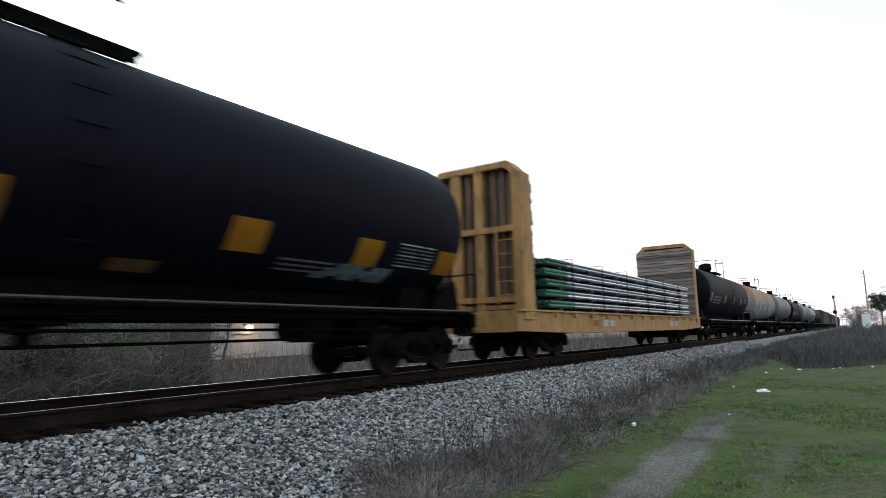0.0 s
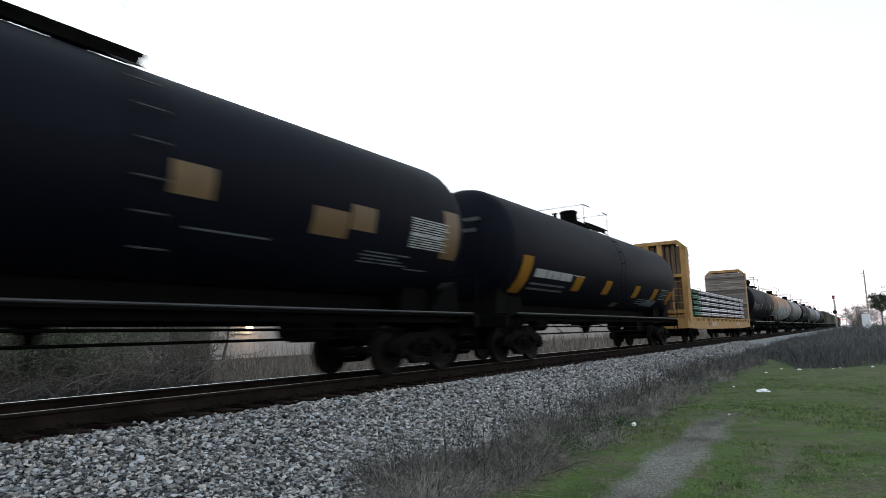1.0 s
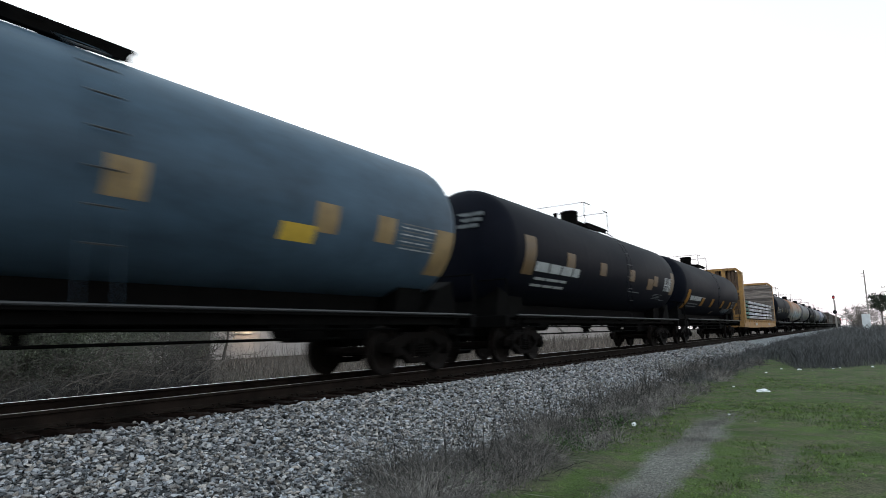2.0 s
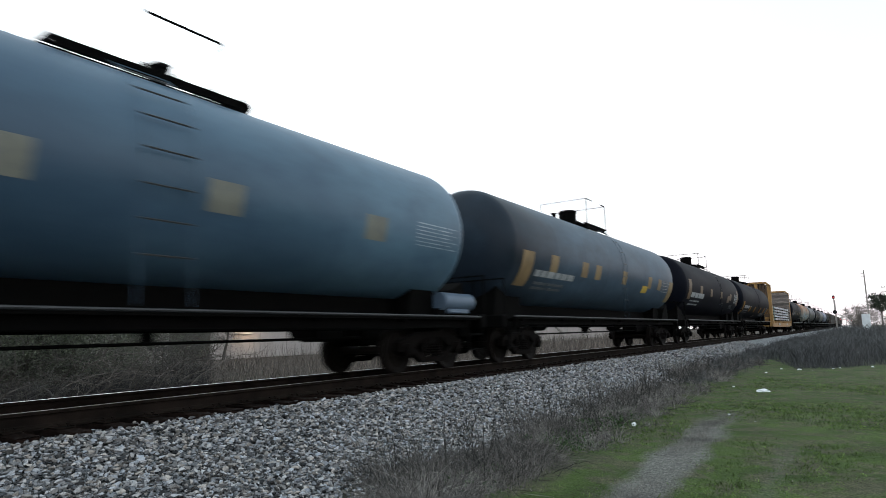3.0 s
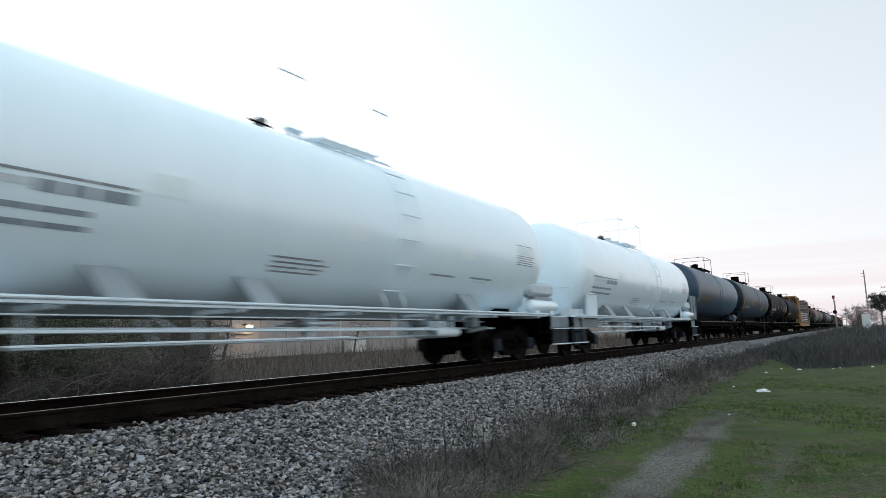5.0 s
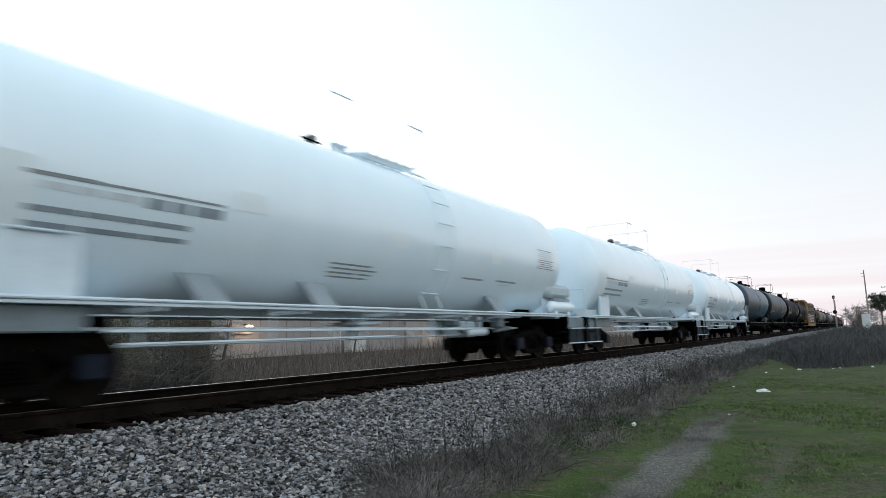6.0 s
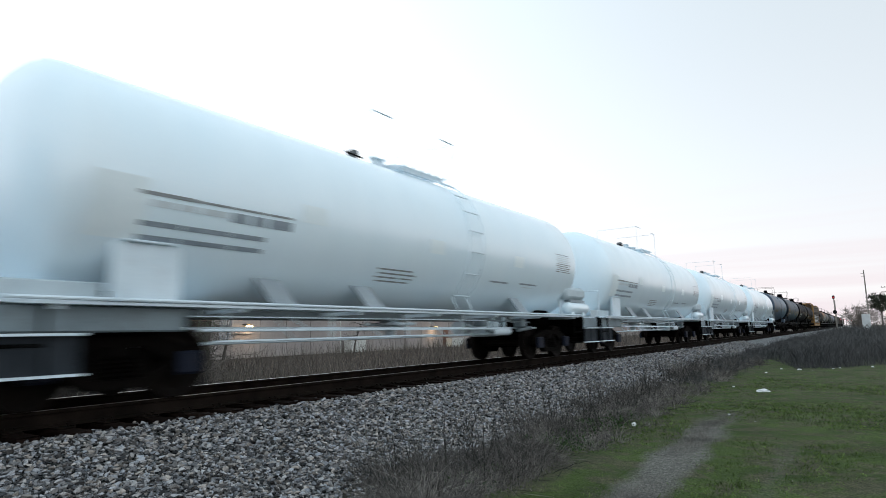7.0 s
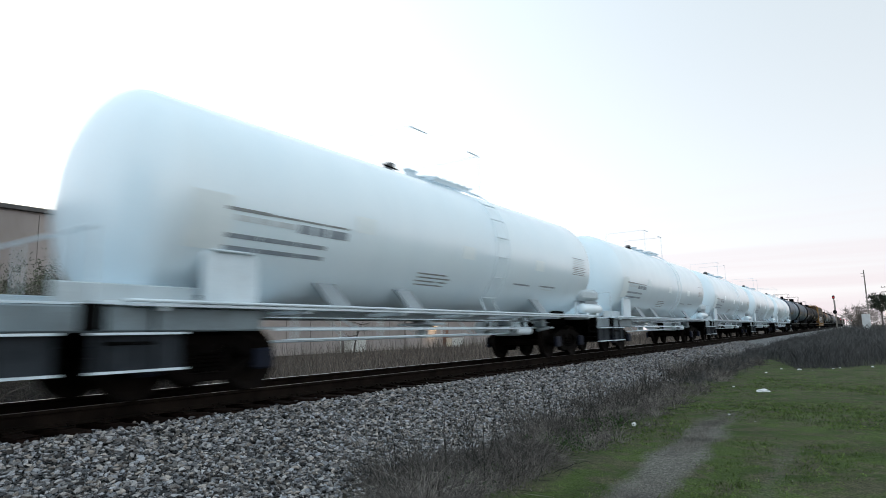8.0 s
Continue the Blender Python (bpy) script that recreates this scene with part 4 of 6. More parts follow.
def build_canes():
    """Long arching canes over the brambles."""
    rng = np.random.default_rng(29)
    segs = []
    for _ in range(110):
        x = -6.0 - rng.uniform(0, 1) * 6.5
        lo, hi = 4.2 - 0.37 * (x + 5), 9.6 - 0.69 * (x + 5)
        p = np.array([x, rng.uniform(lo, hi), GROUND - 0.05])
        ang = rng.uniform(0, 2 * np.pi)
        out = np.array([np.cos(ang), np.sin(ang), 0.0])
        d = np.array([0, 0, 1.0]) + out * rng.uniform(0.1, 0.5)
        length, r = rng.uniform(1.2, 3.4), rng.uniform(0.008, 0.02)
        for i in range(9):
            d = d + out * 0.16 - np.array([0, 0, 0.13]) + rng.normal(0, 0.09, 3)
            d /= np.linalg.norm(d)
            q = p + d * length / 9
            if q[2] < GROUND:
                break
            segs.append((p, q, r * (1 - 0.08 * i), r * (1 - 0.08 * (i + 1))))
            if i > 2:
                for _ in range(2):
                    e = q + (d + rng.normal(0, 0.7, 3)) * rng.uniform(0.1, 0.4)
                    segs.append((q, e, r * 0.4, r * 0.15))
            p = q
    tagged(part("arching_canes", segment_mesh("arching_canes", segs, M_cane, 4), None), "long bare canes arching over the brambles", "canes", kind="stuff")


def branch_segments(rng, start, direction, length, radius, depth, out, droop=0.0, spread=0.6):
    p = np.array(start, float)
    d = np.array(direction, float)
    steps = 4 if depth > 0 else 1
    for i in range(steps):
        d = d + rng.normal(0, 0.16 if depth > 0 else 0.22, 3) - np.array([0, 0, droop])
        d /= np.linalg.norm(d)
        q = p + d * length / steps
        r0, r1 = radius * (1 - 0.72 * i / steps), radius * (1 - 0.72 * (i + 1) / steps)
        out.append((p, q, r0, r1))
        if depth > 0 and i > 0:
            for _ in range(2):
                nd = d + rng.normal(0, spread, 3)
                nd /= np.linalg.norm(nd)
                branch_segments(rng, q, nd, length * rng.uniform(0.45, 0.7), r1 * 0.6, depth - 1, out, droop, spread)
        p = q


def segment_mesh(name, segs, material, sides=4):
    a = np.array([s[0] for s in segs])
    b = np.array([s[1] for s in segs])
    r0 = np.array([s[2] for s in segs])[:, None]
    r1 = np.array([s[3] for s in segs])[:, None]
    d = b - a
    d /= np.linalg.norm(d, axis=1)[:, None] + 1e-9
    ref = np.where(np.abs(d[:, 2:3]) > 0.9, np.array([[1.0, 0, 0]]), np.array([[0, 0, 1.0]]))
    u = np.cross(d, ref)
    u /= np.linalg.norm(u, axis=1)[:, None]
    w = np.cross(d, u)
    ring0 = [a + (u * math.cos(t) + w * math.sin(t)) * r0 for t in np.arange(sides) * 2 * math.pi / sides]
    ring1 = [b + (u * math.cos(t) + w * math.sin(t)) * r1 for t in np.arange(sides) * 2 * math.pi / sides]
    v = np.stack(ring0 + ring1, 1).reshape(-1, 3)
    quad = np.array([(i, (i + 1) % sides, sides + (i + 1) % sides, sides + i) for i in range(sides)])
    f = (quad[None] + 2 * sides * np.arange(len(segs))[:, None, None]).reshape(-1, 4)
    return np_mesh(name, v, f, material)


def leaf_mesh(name, centres, size, rng, material):
    n = len(centres)
    rot = rotations(n, rng)
    quad = np.array([(-0.5, -0.22, 0), (0.1, -0.3, 0.06), (0.6, 0, 0), (0.0, 0.3, 0.06)])
    v = np.einsum("nij,kj->nki", rot, quad) * (size * rng.uniform(0.6, 1.4, n))[:, None, None] + centres[:, None]
    f = np.array([[0, 1, 2, 3]])[None] + 4 * np.arange(n)[:, None, None]
    return np_mesh(name, v.reshape(-1, 3), f.reshape(-1, 4), material)


def build_tree(name, x, y, height, seed, label, leafy=0, leaf_size=0.25, z=GROUND, shrub=False, tops=0.35, twig=None, reach=1.0, depth=2, forks=2):
    rng = np.random.default_rng(seed)
    tree = thing(name, label, "shrub" if shrub else "tree", loc=(x, y, z))
    trunk, limbs = [], []
    stems = 5 if shrub else 1
    for _ in range(stems):
        d = np.array([rng.normal(0, 0.45 * reach), rng.normal(0, 0.45 * reach), 1.0]) if shrub else np.array([rng.normal(0, 0.06), rng.normal(0, 0.06), 1.0])
        d /= np.linalg.norm(d)
        r = height * (0.012 if shrub else 0.026)
        p = np.array([rng.normal(0, 0.25), rng.normal(0, 0.25), -0.05]) if shrub else np.array([0, 0, -0.05])
        steps = 7
        for i in range(steps):
            d = d + rng.normal(0, 0.09, 3)
            d /= np.linalg.norm(d)
            q = p + d * height * 0.85 / steps
            trunk.append((p, q, r * (1 - i / (steps + 1)), r * (1 - (i + 1) / (steps + 1))))
            if (i + 1) / steps > (0.1 if shrub else tops):
                for _ in range(forks):
                    nd = np.array([rng.normal(), rng.normal(), rng.uniform(0.1, 0.8)])
                    nd /= np.linalg.norm(nd)
                    branch_segments(rng, q, nd, height * rng.uniform(0.16, 0.34) * reach, r * 0.4, depth, limbs, 0.02)
            p = q
        part("stem" if shrub else "trunk", segment_mesh("trunk", trunk, M_bark, 7), None, tree)
        trunk = []
    part("branchwork", segment_mesh("branchwork", limbs, twig or M_twig, 3), None, tree)["kind"] = "stuff"
    if leafy:
        tips = np.array([s[1] for s in limbs])
        pick = tips[rng.integers(0, len(tips), leafy)] + rng.normal(0, leaf_size * 0.9, (leafy, 3))
        part("crown", leaf_mesh("crown", pick, leaf_size, rng, M_leaf), None, tree)["kind"] = "stuff"
    return tree


# ---- freight cars: y along the train, origin on the rail tops at the middle of the car ----
SHARED = {}


def shared(key, make, material, smooth=0):
    """A mesh built once and used by many parts."""
    if key not in SHARED:
        bm = bmesh.new()
        make(bm)
        me = bpy.data.meshes.new(key)
        bm.normal_update()
        bm.to_mesh(me)
        bm.free()
        me.materials.append(material)
        if smooth:
            me.shade_smooth()
            me.set_sharp_from_angle(angle=radians(smooth))
        SHARED[key] = me
    return SHARED[key]


WHEEL_R = 0.457


def make_wheelset(bm):
    for s in (-1, 1):
        prof = [(0.0, 0.0), (0.0, 0.11), (-0.02, 0.13), (0.01, 0.2), (0.015, 0.34), (-0.02, 0.39), (-0.045, WHEEL_R - 0.012), (-0.04, WHEEL_R),
                (0.06, WHEEL_R + 0.003), (0.075, WHEEL_R + 0.026), (0.095, WHEEL_R + 0.02), (0.095, 0.39), (0.06, 0.34), (0.06, 0.13), (0.1, 0.1), (0.1, 0.0)]
        lathe(bm, [(s * (0.795 - a), r) for a, r in prof], "x", 28)
        for k in range(3):
            th = k * 2.094
            rod(bm, (s * 0.9, 0.06 * math.cos(th), 0.06 * math.sin(th)), (s * 1.0, 0.06 * math.cos(th), 0.06 * math.sin(th)), 0.014, 6)
    rod(bm, (-0.98, 0, 0), (0.98, 0, 0), 0.078, 12)


def make_side_frame(bm):
    up = [(-1.12, 0.60), (-0.98, 0.66), (-0.45, 0.80), (0.45, 0.80), (0.98, 0.66), (1.12, 0.60), (1.14, 0.42), (1.02, 0.42), (1.0, 0.56), (0.78, 0.56),
          (0.76, 0.44), (0.66, 0.48), (0.34, 0.68), (-0.34, 0.68), (-0.66, 0.48), (-0.76, 0.44), (-0.78, 0.56), (-1.0, 0.56), (-1.02, 0.42), (-1.14, 0.42)]
    prism(bm, up, -0.07, 0.07)
    prism(bm, [(-0.76, 0.45), (-0.66, 0.5), (-0.3, 0.3), (0.3, 0.3), (0.66, 0.5), (0.76, 0.45), (0.4, 0.19), (-0.4, 0.19)], -0.08, 0.08)
    for s in (-1, 1):
        box(bm, (0, s * 0.3, 0.49), (0.12, 0.1, 0.4), bevel=0.012)
        # bearing adapter and roller bearing at each journal
        rod(bm, (-0.09, s * 0.89, WHEEL_R), (0.13, s * 0.89, WHEEL_R), 0.125, 14)
        rod(bm, (0.13, s * 0.89, WHEEL_R), (0.155, s * 0.89, WHEEL_R), 0.075, 12)


def make_spring(bm):
    turns, pts = 5, []
    for k in range(turns * 6 + 1):
        th = 2 * math.pi * k / 6
        pts.append((0.05 * math.cos(th), 0.062 * math.sin(th), 0.3 + 0.26 * k / (turns * 6)))
    pipe(bm, pts, 0.013, 3)


def make_bolster(bm):
    box(bm, (0, 0, 0.64), (2.1, 0.38, 0.2), bevel=0.03)
    rod(bm, (0, 0, 0.7), (0, 0, 0.82), 0.2, 16)
    for s in (-1, 1):
        box(bm, (0, s * 0.36, 0.4), (1.5, 0.1, 0.12), bevel=0.01)
        box(bm, (0.76, s * 0.4, 0.42), (0.07, 0.06, 0.28), bevel=0.01)
        box(bm, (-0.76, s * 0.4, 0.42), (0.07, 0.06, 0.28), bevel=0.01)
    rod(bm, (0.15, -0.45, 0.5), (0.15, 0.45, 0.5), 0.025, 6)


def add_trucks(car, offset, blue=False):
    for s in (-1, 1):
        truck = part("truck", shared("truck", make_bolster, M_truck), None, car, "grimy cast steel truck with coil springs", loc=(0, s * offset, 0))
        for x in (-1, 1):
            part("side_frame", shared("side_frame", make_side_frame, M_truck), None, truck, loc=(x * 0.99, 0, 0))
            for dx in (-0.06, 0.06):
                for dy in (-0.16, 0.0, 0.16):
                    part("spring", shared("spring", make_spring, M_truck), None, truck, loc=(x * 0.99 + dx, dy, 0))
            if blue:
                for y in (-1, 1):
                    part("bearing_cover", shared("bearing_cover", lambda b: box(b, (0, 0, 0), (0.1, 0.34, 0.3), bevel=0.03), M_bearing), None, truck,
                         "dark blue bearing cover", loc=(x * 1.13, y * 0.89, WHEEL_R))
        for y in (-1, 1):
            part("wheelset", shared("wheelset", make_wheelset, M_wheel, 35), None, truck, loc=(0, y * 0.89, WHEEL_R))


def make_coupler(bm):
    box(bm, (0, -0.5, 0), (0.16, 1.0, 0.16), bevel=0.02)
    box(bm, (0.03, 0.08, 0), (0.34, 0.26, 0.28), bevel=0.04)
    box(bm, (-0.1, 0.25, 0), (0.1, 0.2, 0.26), bevel=0.03)
    pipe(bm, [(0.3, -0.6, -0.1), (0.32, -0.2, -0.4), (0.28, 0.1, -0.52), (0.2, 0.34, -0.45)], 0.025, 6)


def add_couplers(car, half):
    for s in (-1, 1):
        ob = part("coupler", shared("coupler", make_coupler, M_steel), None, car, loc=(0, s * (half - 0.33), 0.86))
        ob.rotation_euler = (0, 0, 0 if s > 0 else math.pi)


def tank_profile(half, r, head, back=0.0, fore=0.0, seam_h=0.002):
    prof = [(-half - back - head, 0.0)]
    for k in range(1, 10):
        th = math.pi / 2 * k / 9
        prof.append((-half - back - head * math.cos(th), r * math.sin(th) ** 0.8))
    n = 7
    for k in range(n):
        y = -half + 2 * half * (k + 0.5) / n
        if k:
            seam = -half + 2 * half * k / n
            prof += [(seam - 0.2, r), (seam - 0.03, r), (seam - 0.012, r + seam_h), (seam + 0.012, r + seam_h), (seam + 0.03, r), (seam + 0.2, r)]
        prof.append((y, r))
    for k in range(9, 0, -1):
        th = math.pi / 2 * k / 9
        prof.append((half + fore + head * math.cos(th), r * math.sin(th) ** 0.8))
    prof.append((half + fore + head, 0.0))
    return prof


def arc_points(r, zc, a0, a1, n, y):
    return [(r * math.cos(radians(a0 + (a1 - a0) * i / n)), y, zc + r * math.sin(radians(a0 + (a1 - a0) * i / n))) for i in range(n + 1)]


def tank_car(name, label, half, r, zc, length, trucks, paint, frame_paint, fittings, group, plat=(-0.9, 1.1), housing=-0.9, rail=(-1.66, 0.75), rail_top=5.11,
             jacket=False, head=0.62, ladder_y=0.35, rail_paint=None, dome=0.31, back=0.0, fore=0.0, low_paint=None, dome_h=0.58, toe_drop=0.1, rail_r=0.02, sink=0.0, edge_paint=None, turns=(0.6, -0.5), rung_half=0.21, lid=False, drop=0.0, dark_rungs=False):
    low = low_paint or frame_paint
    car = thing(name, label, "tank car", group)
    bm = bmesh.new()
    lathe(bm, tank_profile(half, r, head, back, fore, 0.0 if jacket else 0.0007), "y", 56, (0, 0, zc))
    part("tank", bm, paint, car, smooth=30)
    top = zc + r
    rp = rail_paint or frame_paint
    # head braces and end sills
    for s in (-1, 1):
        y_end = length / 2 - 0.75
        bm = bmesh.new()
        box(bm, (0, s * (half + 0.1 + (y_end - half) / 2 - 0.9), 0.88), (0.7, y_end - half + 2.4, 0.42), bevel=0.02)
        part("stub_sill", bm, low, car)
        bm = bmesh.new()
        box(bm, (0, s * (y_end - 0.02), 1.02), (2.75, 0.22, 0.3), bevel=0.02)
        part("end_sill", bm, low, car)
        bm = bmesh.new()
        box(bm, (0, s * (y_end - 0.45), 1.19 - drop), (2.7, 0.75, 0.05))
        part("end_platform", bm, frame_paint, car)
        bm = bmesh.new()
        prism(bm, [(s * (trucks - 0.55), 1.0), (s * (trucks + 0.55), 1.0), (s * (trucks + 0.4), zc - r * 0.84), (s * (trucks - 0.4), zc - r * 0.84)], -0.8, 0.8)
        part("body_bolster", bm, low, car)
        for x in (-1, 1):
            bm = bmesh.new()
            at = s * (y_end - 0.45)
            pipe(bm, [(x * 1.38, at - 0.3, 1.17 - drop), (x * 1.4, at - 0.3, 0.4), (x * 1.4, at + 0.3, 0.4), (x * 1.38, at + 0.3, 1.17 - drop)], 0.02)
            rod(bm, (x * 1.4, at - 0.3, 0.72), (x * 1.4, at + 0.3, 0.72), 0.02, 6)
            part("sill_step", bm, low, car)
        if not jacket:
            bm = bmesh.new()
            prism(bm, [(s * (half - 0.5), 1.1), (s * (half + 0.75), 1.1), (s * (half + 0.6), 1.9), (s * (half + 0.1), 1.7)], -1.0, 1.0)
            part("head_brace", bm, low, car)
        bm = bmesh.new()
        pts = [(-1.38, s * y_end, 1.2), (-1.38, s * y_end, 2.05), (1.38, s * y_end, 2.05), (1.38, s * y_end, 1.2)]
        pipe(bm, pts, 0.022)
        for x in (-0.5, 0.5):
            rod(bm, (x, s * y_end, 1.2), (x, s * y_end, 2.05), 0.016, 6)
        part("end_railing", bm, rp, car)
    # long side rails at walkway height, with brackets, and a sill under them
    for x in (-1, 1):
        bm = bmesh.new()
        box(bm, (x * 1.36, 0, 1.17 - drop), (0.2, length - 2.4, 0.035))
        walk_edge = part("walkway", bm, rp, car)
        bm = bmesh.new()
        rod(bm, (x * 1.47, -length / 2 + 1.1, 1.215 - drop), (x * 1.47, length / 2 - 1.1, 1.215 - drop), 0.022, 8)
        part("side_rail", bm, edge_paint or (M_wornlit if frame_paint == M_steel else rp), walk_edge)
        if not jacket:
            bm = bmesh.new()
            box(bm, (x * 1.3, 0, 1.09 - drop), (0.05, length - 2.6, 0.11 + drop), bevel=0.01)
            part("side_sill", bm, frame_paint, car)
        for i in range(7):
            y = -length / 2 + 1.6 + (length - 3.2) * i / 6
            bm = bmesh.new()
            box(bm, (x * 1.0, y, 1.13 - drop), (0.9, 0.05, 0.06))
            part("bracket", bm, frame_paint, walk_edge)
    bm = bmesh.new()
    box(bm, (0, 0, (1.06 + zc - r + 0.12) / 2), (0.75, 2 * half - 1.0, zc - r + 0.12 - 1.06), bevel=0.02)
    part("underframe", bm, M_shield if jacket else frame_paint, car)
    for x, ya, za, yb, zb in ((0.9, -half + 0.4, 0.9, half - 1.2, 0.86), (0.7, -half + 0.8, 0.68, half - 2.6, 0.72)):
        bm = bmesh.new()
        rod(bm, (x, ya, za), (x, yb, zb), 0.022, 6)
        for k in range(5):
            f = 0.06 + 0.22 * k
            yy, zz = ya + (yb - ya) * f, za + (zb - za) * f
            rod(bm, (x, yy, zz), (x - 0.5, yy, 1.1), 0.015, 5)
        part("brake_pipe", bm, frame_paint, car)
    bm = bmesh.new()
    rod(bm, (0, 0.2, zc - r + 0.05), (0, 0.2, 0.85), 0.3, 16, 0.2)
    rod(bm, (0, 0.2, 0.85), (0, 0.2, 0.72), 0.12, 12)
    box(bm, (0, 0.2, 0.98), (0.9, 0.7, 0.06), bevel=0.02)
    part("bottom_outlet", bm, frame_paint, car, smooth=40)
    if not jacket:
        bm = bmesh.new()
        rod(bm, (0.55, -half + 2.3, 0.95), (0.55, -half + 3.0, 0.95), 0.17, 14)
        part("brake_cylinder", bm, fittings, car, smooth=40)
    bm = bmesh.new()
    box(bm, (0.55, half - 3.4, 0.85), (0.5, 0.7, 0.38), bevel=0.05)
    part("control_valve", bm, fittings, car)
    bm = bmesh.new()
    rod(bm, (-0.55, half - 3.0, 0.9), (-0.55, half - 2.2, 0.9), 0.2, 14)
    part("air_tank", bm, fittings, car, smooth=40)
    # top: grated platform, round valve housing, manway, railing
    bm = bmesh.new()
    box(bm, (0, (plat[0] + plat[1]) / 2, top + 0.02), (0.3, plat[1] - plat[0] - 0.2, 0.06))
    deck = part("top_platform", bm, rp, car)
    for i in range(9):
        bm = bmesh.new()
        box(bm, (-0.62 + 1.24 * i / 8, (plat[0] + plat[1]) / 2, top + 0.06 - sink), (0.05, plat[1] - plat[0], 0.035))
        part("grating_bar", bm, rp, deck)
    for y in np.linspace(plat[0], plat[1], 6):
        bm = bmesh.new()
        box(bm, (0, float(y), top + 0.02), (1.5, 0.05, 0.045))
        part("cross_bar", bm, rp, deck)
    low_edge = top - toe_drop - sink * 0.5
    high_edge = top + 0.08 - sink
    for x in (-0.66, 0.66):
        bm = bmesh.new()
        box(bm, (x, (plat[0] + plat[1]) / 2, (low_edge + high_edge) / 2), (0.03, plat[1] - plat[0], high_edge - low_edge))
        part("toe_board", bm, rp, deck)
    bm = bmesh.new()
    lathe(bm, [(top - 0.12, 0.0), (top - 0.12, dome), (top + dome_h - 0.14, dome), (top + dome_h - 0.12, dome + 0.02), (top + dome_h - 0.06, dome + 0.02), (top + dome_h - 0.02, dome - 0.05), (top + dome_h, 0.0)], "z", 24, (0, housing, 0))
    part("valve_housing", bm, M_knob if jacket else M_steel, car, "dark round protective valve housing", smooth=35)
    if lid:
        bm = bmesh.new()
        rod(bm, (0, housing - 0.1, top + 0.34), (0, housing - 0.22, top + 0.5), 0.42, 20)
        rod(bm, (0, housing - 0.45, top + 0.0), (0, housing - 0.3, top + 0.4), 0.05, 6)
        part("open_lid", bm, M_steel, car, "round hinged lid standing open", smooth=35)
    if jacket:
        bm = bmesh.new()
        rod(bm, (0.1, housing - 0.35, top + 0.17), (0.1, housing + 0.2, top + 0.15), 0.02, 6)
        part("lever", bm, M_steel, car, "thin dark valve lever")
    bm = bmesh.new()
    lathe(bm, [(top - 0.1, 0.0), (top - 0.1, 0.27), (top + 0.16, 0.27), (top + 0.16, 0.31), (top + 0.2, 0.31), (top + 0.25, 0.0)], "z", 24, (0, housing + 1.35, 0))
    part("manway", bm, fittings, car, "hinged round manway cover", smooth=35)
    for y in (housing + 0.62, housing + 0.85, housing - 1.35)[:2 if jacket else 3]:
        bm = bmesh.new()
        rod(bm, (0.05, y, top - 0.05), (0.05, y, top + 0.24), 0.07, 10)
        rod(bm, (0.05, y, top + 0.24), (0.05, y, top + 0.27), 0.11, 10)
        part("valve", bm, fittings, car, smooth=35)
    # two hoops across the platform with short returns along the car
    foot = zc + math.sqrt(r * r - 0.87 ** 2) - 0.03
    for y, turn in zip(rail, turns):
        bm = bmesh.new()
        pipe(bm, [(-0.87, y, foot), (-0.87, y, rail_top), (0.87, y, rail_top), (0.87, y, foot)], rail_r * (0.55 if jacket else 0.8))
        hoop = part("top_railing", bm, rp, car)
        bm = bmesh.new()
        rod(bm, (0.87, y, rail_top), (0.87, y + turn, rail_top), rail_r, 6)
        part("return_bar", bm, rp, hoop)
    # ladders down both sides
    for sgn in (-1, 1):
        bm = bmesh.new()
        rr = r + 0.08
        steps = []
        half_w = 0.3 if jacket else rung_half
        foot_x = 1.34 if jacket else r + 0.05
        down = [(sgn * p[0], p[1], p[2]) for p in arc_points(rr, zc, 62, -46 if jacket else -18, 9, ladder_y + half_w)] + [(sgn * foot_x, ladder_y + half_w, 1.15)]
        up = [(px, ladder_y - half_w, pz) for px, _, pz in down[::-1]]
        pipe(bm, up + down, 0.012 if jacket else 0.006, 5)
        if jacket:
            steps = [(sgn * rr * math.cos(radians(an)), ladder_y, zc + rr * math.sin(radians(an))) for an in (56, 40, 24, 8, -8, -25, -44)]
        else:
            turned = [radians(an) for an in (52, 36, 20, 4, -12)]
            steps = [(sgn * rr * math.cos(th), ladder_y, zc + rr * math.sin(th)) for th in turned]
            steps += [(steps[-1][0], ladder_y, steps[-1][2] - 0.43 * k) for k in (1, 2)]
        ladder = part("ladder", bm, paint, car)
        rung_paint = rp if jacket or dark_rungs else M_wornlit
        rung = shared("rung_%s_%.2f" % (rung_paint.name, half_w), lambda b: rod(b, (0, -half_w, 0), (0, half_w, 0), 0.014, 5), rung_paint)
        for at in steps:
            part("rung", rung, None, ladder, loc=at)
    add_trucks(car, trucks, blue=jacket)
    add_couplers(car, length / 2)
    return car


def panel(car, name, r, zc, y0, y1, a0, a1, material, label="", skew=0.0):
    bm = bmesh.new()
    decal(bm, r, zc, y0, y1, a0, a1, skew=skew)
    return part(name, bm, material, car, label, smooth=40)


def bars(car, r, zc, y0, y1, a0, a1, material, rng, label="unreadable stencilled lettering", words=(0.45, 1.1), gap=0.09):
    """A line of lettering too blurred to read: one plain bar for each word."""
    y = y0
    while y < y1 - 0.05:
        w = rng.uniform(*words)
        if y1 - y - w < 0.3:
            w = y1 - y
        bm = bmesh.new()
        decal(bm, r, zc, y, y + w, a0, a1)
        part("lettering", bm, material, car, label)
        y += w + gap


